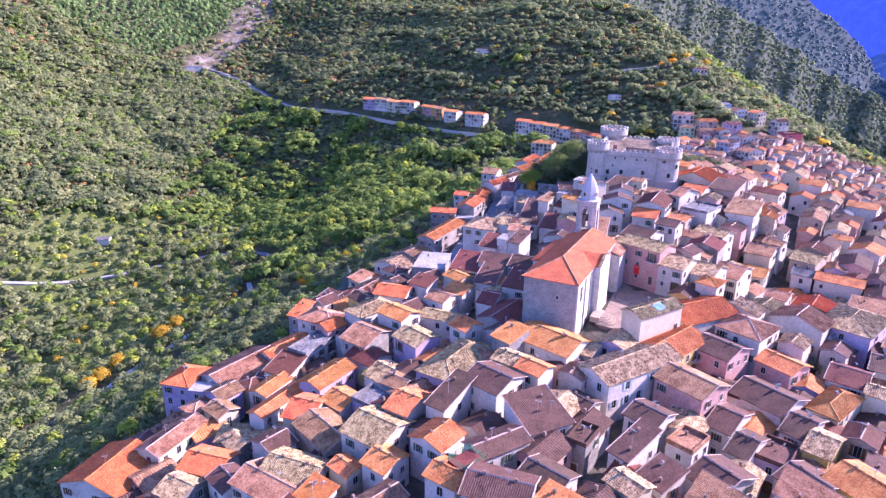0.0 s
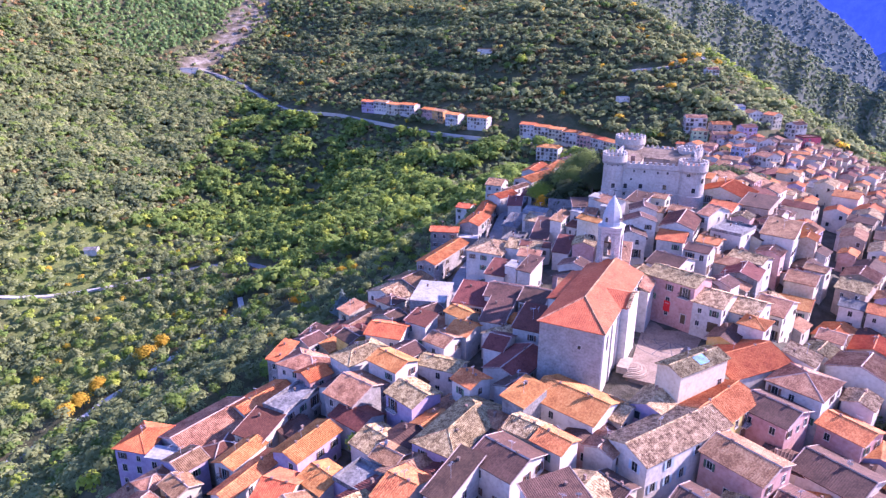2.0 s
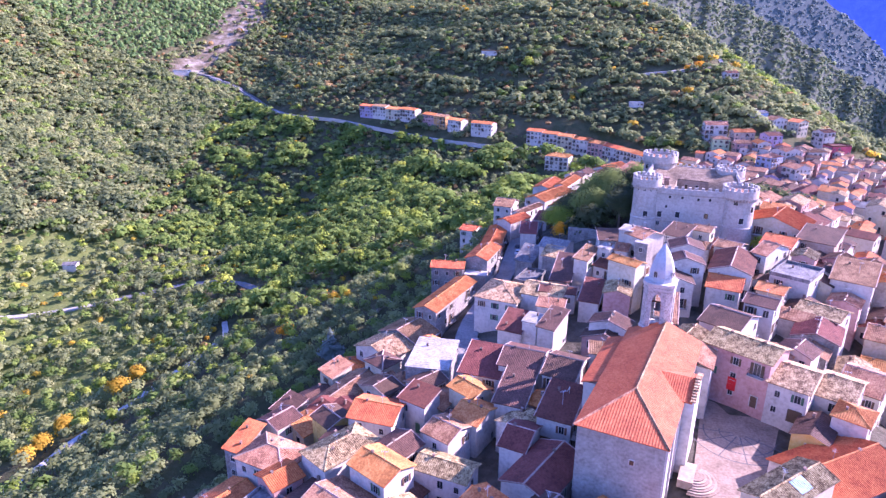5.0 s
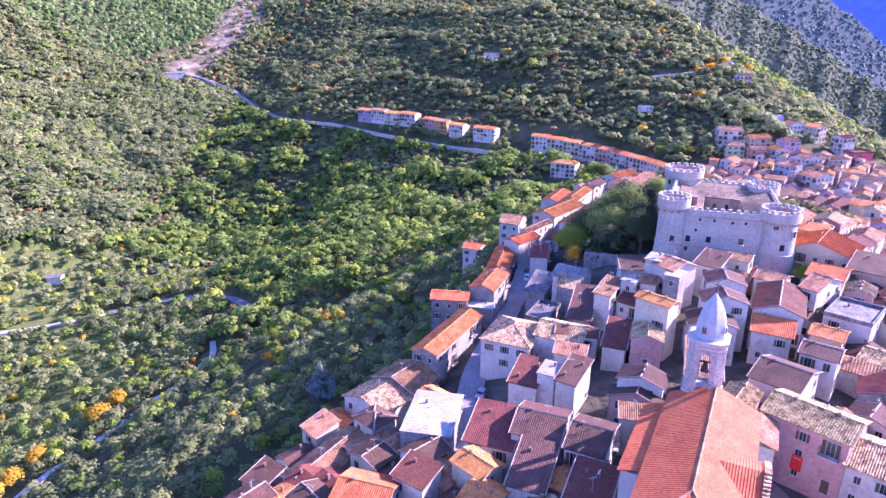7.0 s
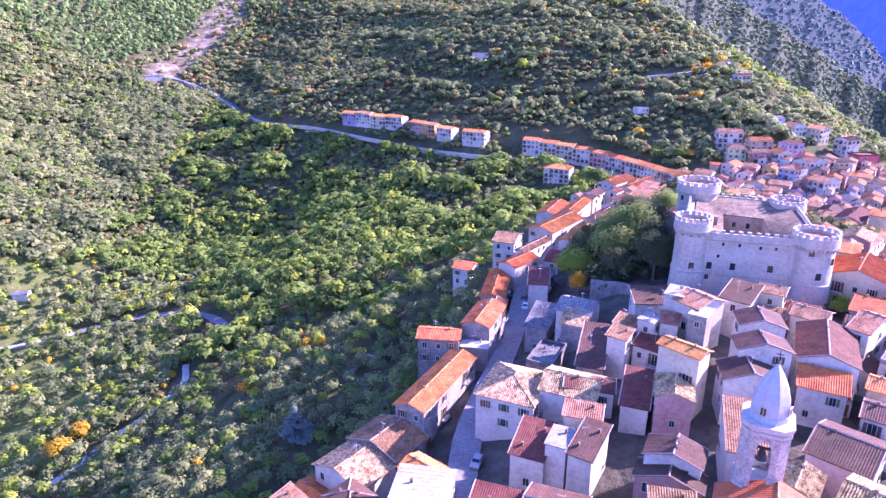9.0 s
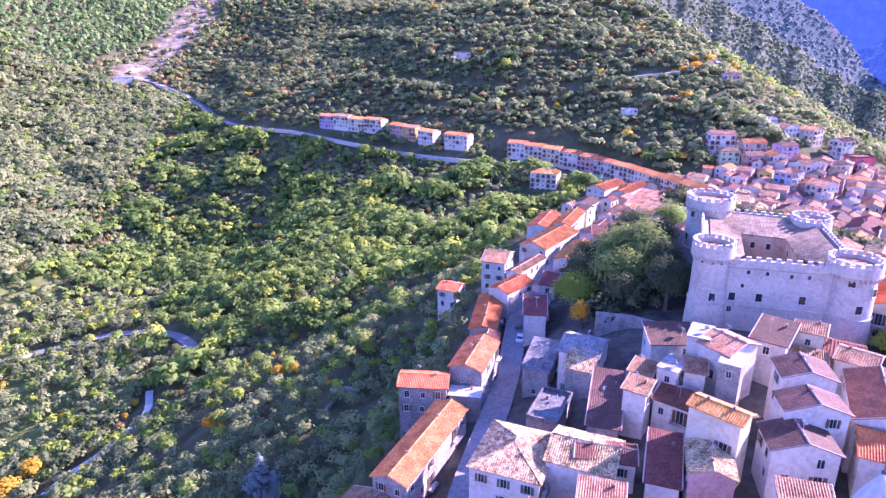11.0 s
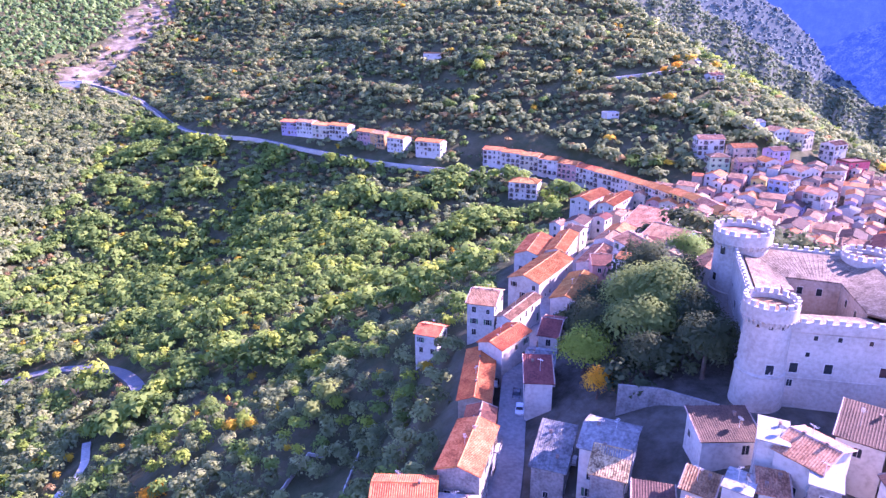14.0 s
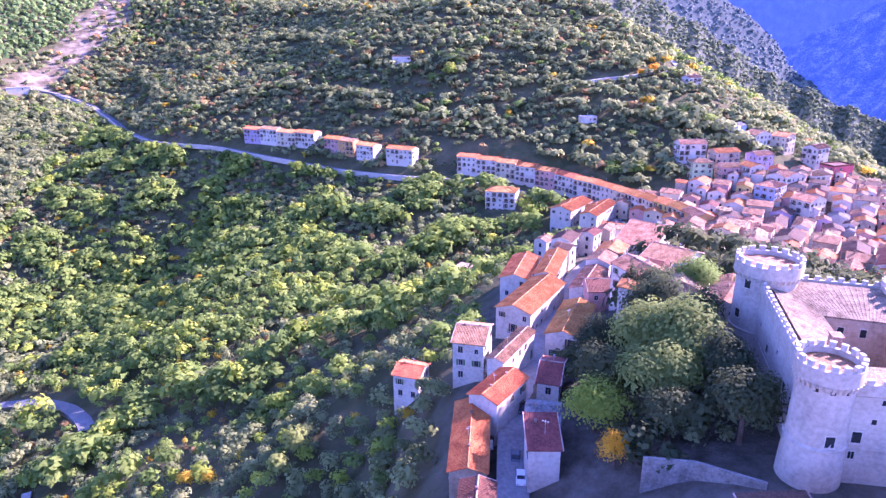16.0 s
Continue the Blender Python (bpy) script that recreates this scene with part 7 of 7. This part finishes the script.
    # gardens in the town and the wood behind the castle
    x, y = scatter(rs, 86, 140, 282, 345, 6.0)
    add(("deep", "near"), x, y, rs.uniform(3.2, 5.0, len(x)))
    x, y = scatter(rs, 40, 53, 241, 254, 3.6)
    add(("deep", "near"), x, y, rs.uniform(1.6, 2.4, len(x)))
    x, y = scatter(rs, 41, 62, 244, 290, 4.4)
    add(("deep", "near"), x, y, rs.uniform(2.0, 3.0, len(x)))
    add(("olive", "close"), np.array((5.2, 4.4, 5.6, 8.2)), np.array((300.5, 304.6, 309.2, 299.4)), np.array((2.1, 2.4, 2.0, 1.9)))
    x, y = scatter(rs, 60, 340, 90, 500, 8.0)
    d = np.full(len(x), 99.0)
    for i in range(0, len(x), 4000):
        d[i:i + 4000] = (np.hypot(x[i:i + 4000, None] - FX, y[i:i + 4000, None] - FY) - FR).min(1)
    clear = (d > 3.0) & (np.hypot(x - 75, y - 246) > 32) & (in_town(x, y) > 0.25) & (x > 96)
    for lane in LANES:
        clear &= polyline_distance(x, y, lane) > 5
    x, y = x[clear], y[clear]
    add(("shrub", "near"), x, y, rs.uniform(1.6, 3.0, len(x)))
    mats = {"oak": (OAK, "dull green hillside oaks", 1.6), "pine": (PINE, "slender green pines", 2.7), "leaf": (LEAF, "dense green broadleaf trees", 1.45), "olive": (OLIVE, "grey-green olive trees in groves", 1.45), "shrub": (SHRUB, "dull green hillside scrub and oaks", 1.5), "rust": (RUST, "rust-brown autumn shrubs", 1.4), "gold": (YELLOW, "golden yellow autumn trees", 1.8), "bright": (BRIGHT, "yellow-green turning trees", 1.8), "deep": (DEEP, "dark evergreen wood behind the castle", 1.9)}
    detail = {"close": (150, 7, 0.165), "near": (92, 6, 0.2), "mid": (36, 5, 0.31), "tall": (84, 8, 0.2), "far": (14, 3, 0.55)}
    for k, (key, lod) in enumerate(sorted(groups)):
        x = np.concatenate([g[0] for g in groups[key, lod]])
        y = np.concatenate([g[1] for g in groups[key, lod]])
        r = np.concatenate([g[2] for g in groups[key, lod]])
        if len(x) == 0:
            continue
        mat, label, tall = mats[key]
        count, lobes, size = detail[lod]
        wood({"olive": "olive_grove", "shrub": "scrub"}.get(key, "woodland"), x, y, r, tall, mat, label + {"close": " below the town", "near": " on the near slopes", "mid": " across the valley", "tall": " in tall clumps across the valley", "far": " on the far mountainside"}[lod], 100 + k, count, lobes, size)


plant()
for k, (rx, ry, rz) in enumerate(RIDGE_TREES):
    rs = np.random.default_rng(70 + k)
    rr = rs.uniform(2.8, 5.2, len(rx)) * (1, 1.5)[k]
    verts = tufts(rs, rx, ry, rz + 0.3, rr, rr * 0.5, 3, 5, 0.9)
    me = quad_mesh("far_trees", verts, np.repeat(rs.uniform(0, 1, len(rx)), 5), [(HAZY, HAZY_BLUE)[k]])
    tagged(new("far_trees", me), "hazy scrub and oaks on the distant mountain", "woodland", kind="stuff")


def tree(x, y, r, tall, mat, label, seed, count=900, size=0.09, trunk=0.35, base=None, cone=False):
    """A tree of its own: a tapered trunk with limbs, and a crown of many small leaf tufts in lobes."""
    rs = np.random.default_rng(seed)
    z = ground_z(x, y) if base is None else base
    h = r * tall
    root = thing("tree", pose(x, y, z), label, "tree", "single trees")
    bm = bmesh.new()
    lathe(bm, [(trunk * 1.5, -0.6), (trunk, 0.5), (trunk * 0.7, h * 0.45), (trunk * 0.3, h * 0.8), (0.02, h * 0.9)], 8)
    for i in range(7):
        a, up = rs.uniform(0, 2 * np.pi), rs.uniform(0.3, 0.6) * h
        p = Vector((0, 0, up))
        q = Vector((math.cos(a) * r * 0.65, math.sin(a) * r * 0.65, up + h * 0.22))
        s = (q - p).cross(Vector((0, 0, 1))).normalized()
        t = s.cross(q - p).normalized()
        ring0 = [bm.verts.new(p + (s * math.cos(b) + t * math.sin(b)) * trunk * 0.4) for b in (0, 2.1, 4.2)]
        ring1 = [bm.verts.new(q + (s * math.cos(b) + t * math.sin(b)) * trunk * 0.1) for b in (0, 2.1, 4.2)]
        for k in range(3):
            bm.faces.new((ring0[k], ring0[(k + 1) % 3], ring1[(k + 1) % 3], ring1[k]))
    part("trunk", bm, BARK, root)
    one = np.ones(1)
    if cone:
        parts = []
        for k in range(9):
            u = k / 8
            parts.append(tufts(rs, one * 0, one * 0, one * (h * (0.18 + 0.75 * u)), one * r * (1.05 - 0.95 * u), h * 0.2, 6, count // 9, size * 1.6))
        verts = np.vstack(parts)
    else:
        verts = tufts(rs, one * 0, one * 0, one * h * 0.48, one * r * 1.05, h * 0.95, 11, count, size)
    me = quad_mesh("crown", verts, np.full(len(verts) // 4, rs.uniform(0.2, 0.8)), [mat])
    ob = new("crown", me)
    ob.parent = root
    return root


for i, (px, py, pr, tl, mt, what) in enumerate((
    (55, 262, 8.0, 1.9, GARDEN, "large dense green broadleaf tree beside the castle"), (48, 256, 6.8, 1.9, GARDEN, "large dense green broadleaf tree beside the castle"),
    (52, 271, 7.4, 2.0, GARDEN, "dense green broadleaf tree beside the castle"), (47, 279, 6.0, 2.0, DEEP, "dark green broadleaf tree beside the castle"),
    (59, 280, 7.0, 2.1, DEEP, "dark green broadleaf tree beside the castle"), (61, 269, 6.2, 2.1, DEEP, "dark green tree against the castle wall"),
    (37.5, 257, 5.6, 1.9, BRIGHT, "light green tree in the castle garden"), (36.6, 246.4, 3.3, 2.0, GOLD, "golden yellow tree in full autumn colour"),
    (53, 241.5, 5.6, 2.2, DEEP, "dark ivy-covered tree below the castle tower"), (45, 247, 4.6, 1.8, DEEP, "dark evergreen bush below the castle"),
    (57, 252, 6.2, 2.0, DEEP, "dark green tree against the castle wall"), (42, 265, 5.6, 2.0, DEEP, "dark green tree in the castle garden"),
    (64, 291, 5.6, 2.1, DEEP, "dark green tree behind the castle"), (72, 290, 5.6, 2.1, LEAF, "green tree behind the castle"),
    (81, 284, 5.2, 2.1, LEAF, "green tree behind the castle"), (90, 300, 4.6, 2.0, BRIGHT, "yellow-green tree behind the castle"))):
    tree(px, py, pr, tl, mt, what, i + 1, int(105 * pr * pr) + 1500, 0.046, 0.09 * pr ** 0.9)
tree(62, 300, 5.5, 2.3, DEEP, "tall dark conifer beyond the castle", 48, 1300, 0.09, 0.35, cone=True)
tree(-37.4, 246.8, 5.6, 2.2, FIR, "pale blue-green cedar on the slope", 9, 2200, 0.09, 0.35, cone=True)
for i, (px, py, pr) in enumerate(((-170.9, 287.3, 4.2), (-169.5, 299, 4.6), (-164.1, 306.2, 3.6), (-154.8, 324.2, 5), (-149.7, 332.8, 4.6), (-173.9, 279.2, 4))):
    tree(px, py, pr * 1.15, 1.9, YELLOW if i % 4 != 2 else BRIGHT, "yellow autumn tree in a row beside the lane", 20 + i, 700, 0.12, 0.25)
for i, (px, py, pr, mt, what) in enumerate((
    (-67.5, 305.8, 3.2, GOLD, "orange-gold autumn bush on the slope"),
    (-122.5, 379.8, 4, BRIGHT, "yellow-green round tree beside the lane"),
    (-123.6, 366.6, 2.2, YELLOW, "small golden tree beside the lane"),
    (-85.9, 307.4, 4.4, LEAF, "bright green tree among olives"),
    (-50, 324.8, 3, YELLOW, "yellow autumn bush on the slope"),
    (-43, 319.5, 2.6, YELLOW, "yellow autumn bush on the slope"),
    (-17.7, 310.9, 4.4, GARDEN, "dense green round tree below the town"),
    (-21.7, 304.5, 4, GARDEN, "dense green round tree below the town"),
    (-144.3, 346.7, 2.4, RUST, "rust-coloured small tree beside the lane"),
    (-69.4, 304.8, 3.4, GOLD, "golden autumn tree on the slope"))):
    tree(px, py, pr, 1.8, mt, what, 60 + i, 700, 0.11, 0.25)
tree(-15, 121, 2.3, 1.9, BRIGHT, "small yellowing garden tree among the houses", 32, 420, 0.14, 0.2, base=-9.5)
tree(-24, 151, 2.5, 1.9, OLIVE, "small olive tree beside a house", 33, 420, 0.14, 0.2)
tree(14, 122, 2.8, 1.8, DEEP, "dark evergreen bushes in a yard", 34, 420, 0.14, 0.2)
tree(80, 124, 3.0, 1.7, SHRUB, "green garden bush between houses", 35, 420, 0.14, 0.2)
tree(86, 221, 2.6, 2.0, BRIGHT, "yellow-green shrub beside the castle tower", 36, 420, 0.14, 0.2)
for i, (px, py, pr, mt, what) in enumerate((
    (209.1, 604, 4.2, GOLD, "orange autumn trees beside the hill track"),
    (200.1, 602, 3.2, GOLD, "orange autumn trees beside the hill track"),
    (75.4, 658.9, 6, BRIGHT, "tall bright green tree on the hillside"),
    (63.5, 658, 5, LEAF, "green broadleaf tree on the hillside"),
    (84.4, 664.9, 4.6, LEAF, "green broadleaf tree on the hillside"))):
    tree(px, py, pr, 1.9, mt, what, 80 + i, 420, 0.15, 0.3)
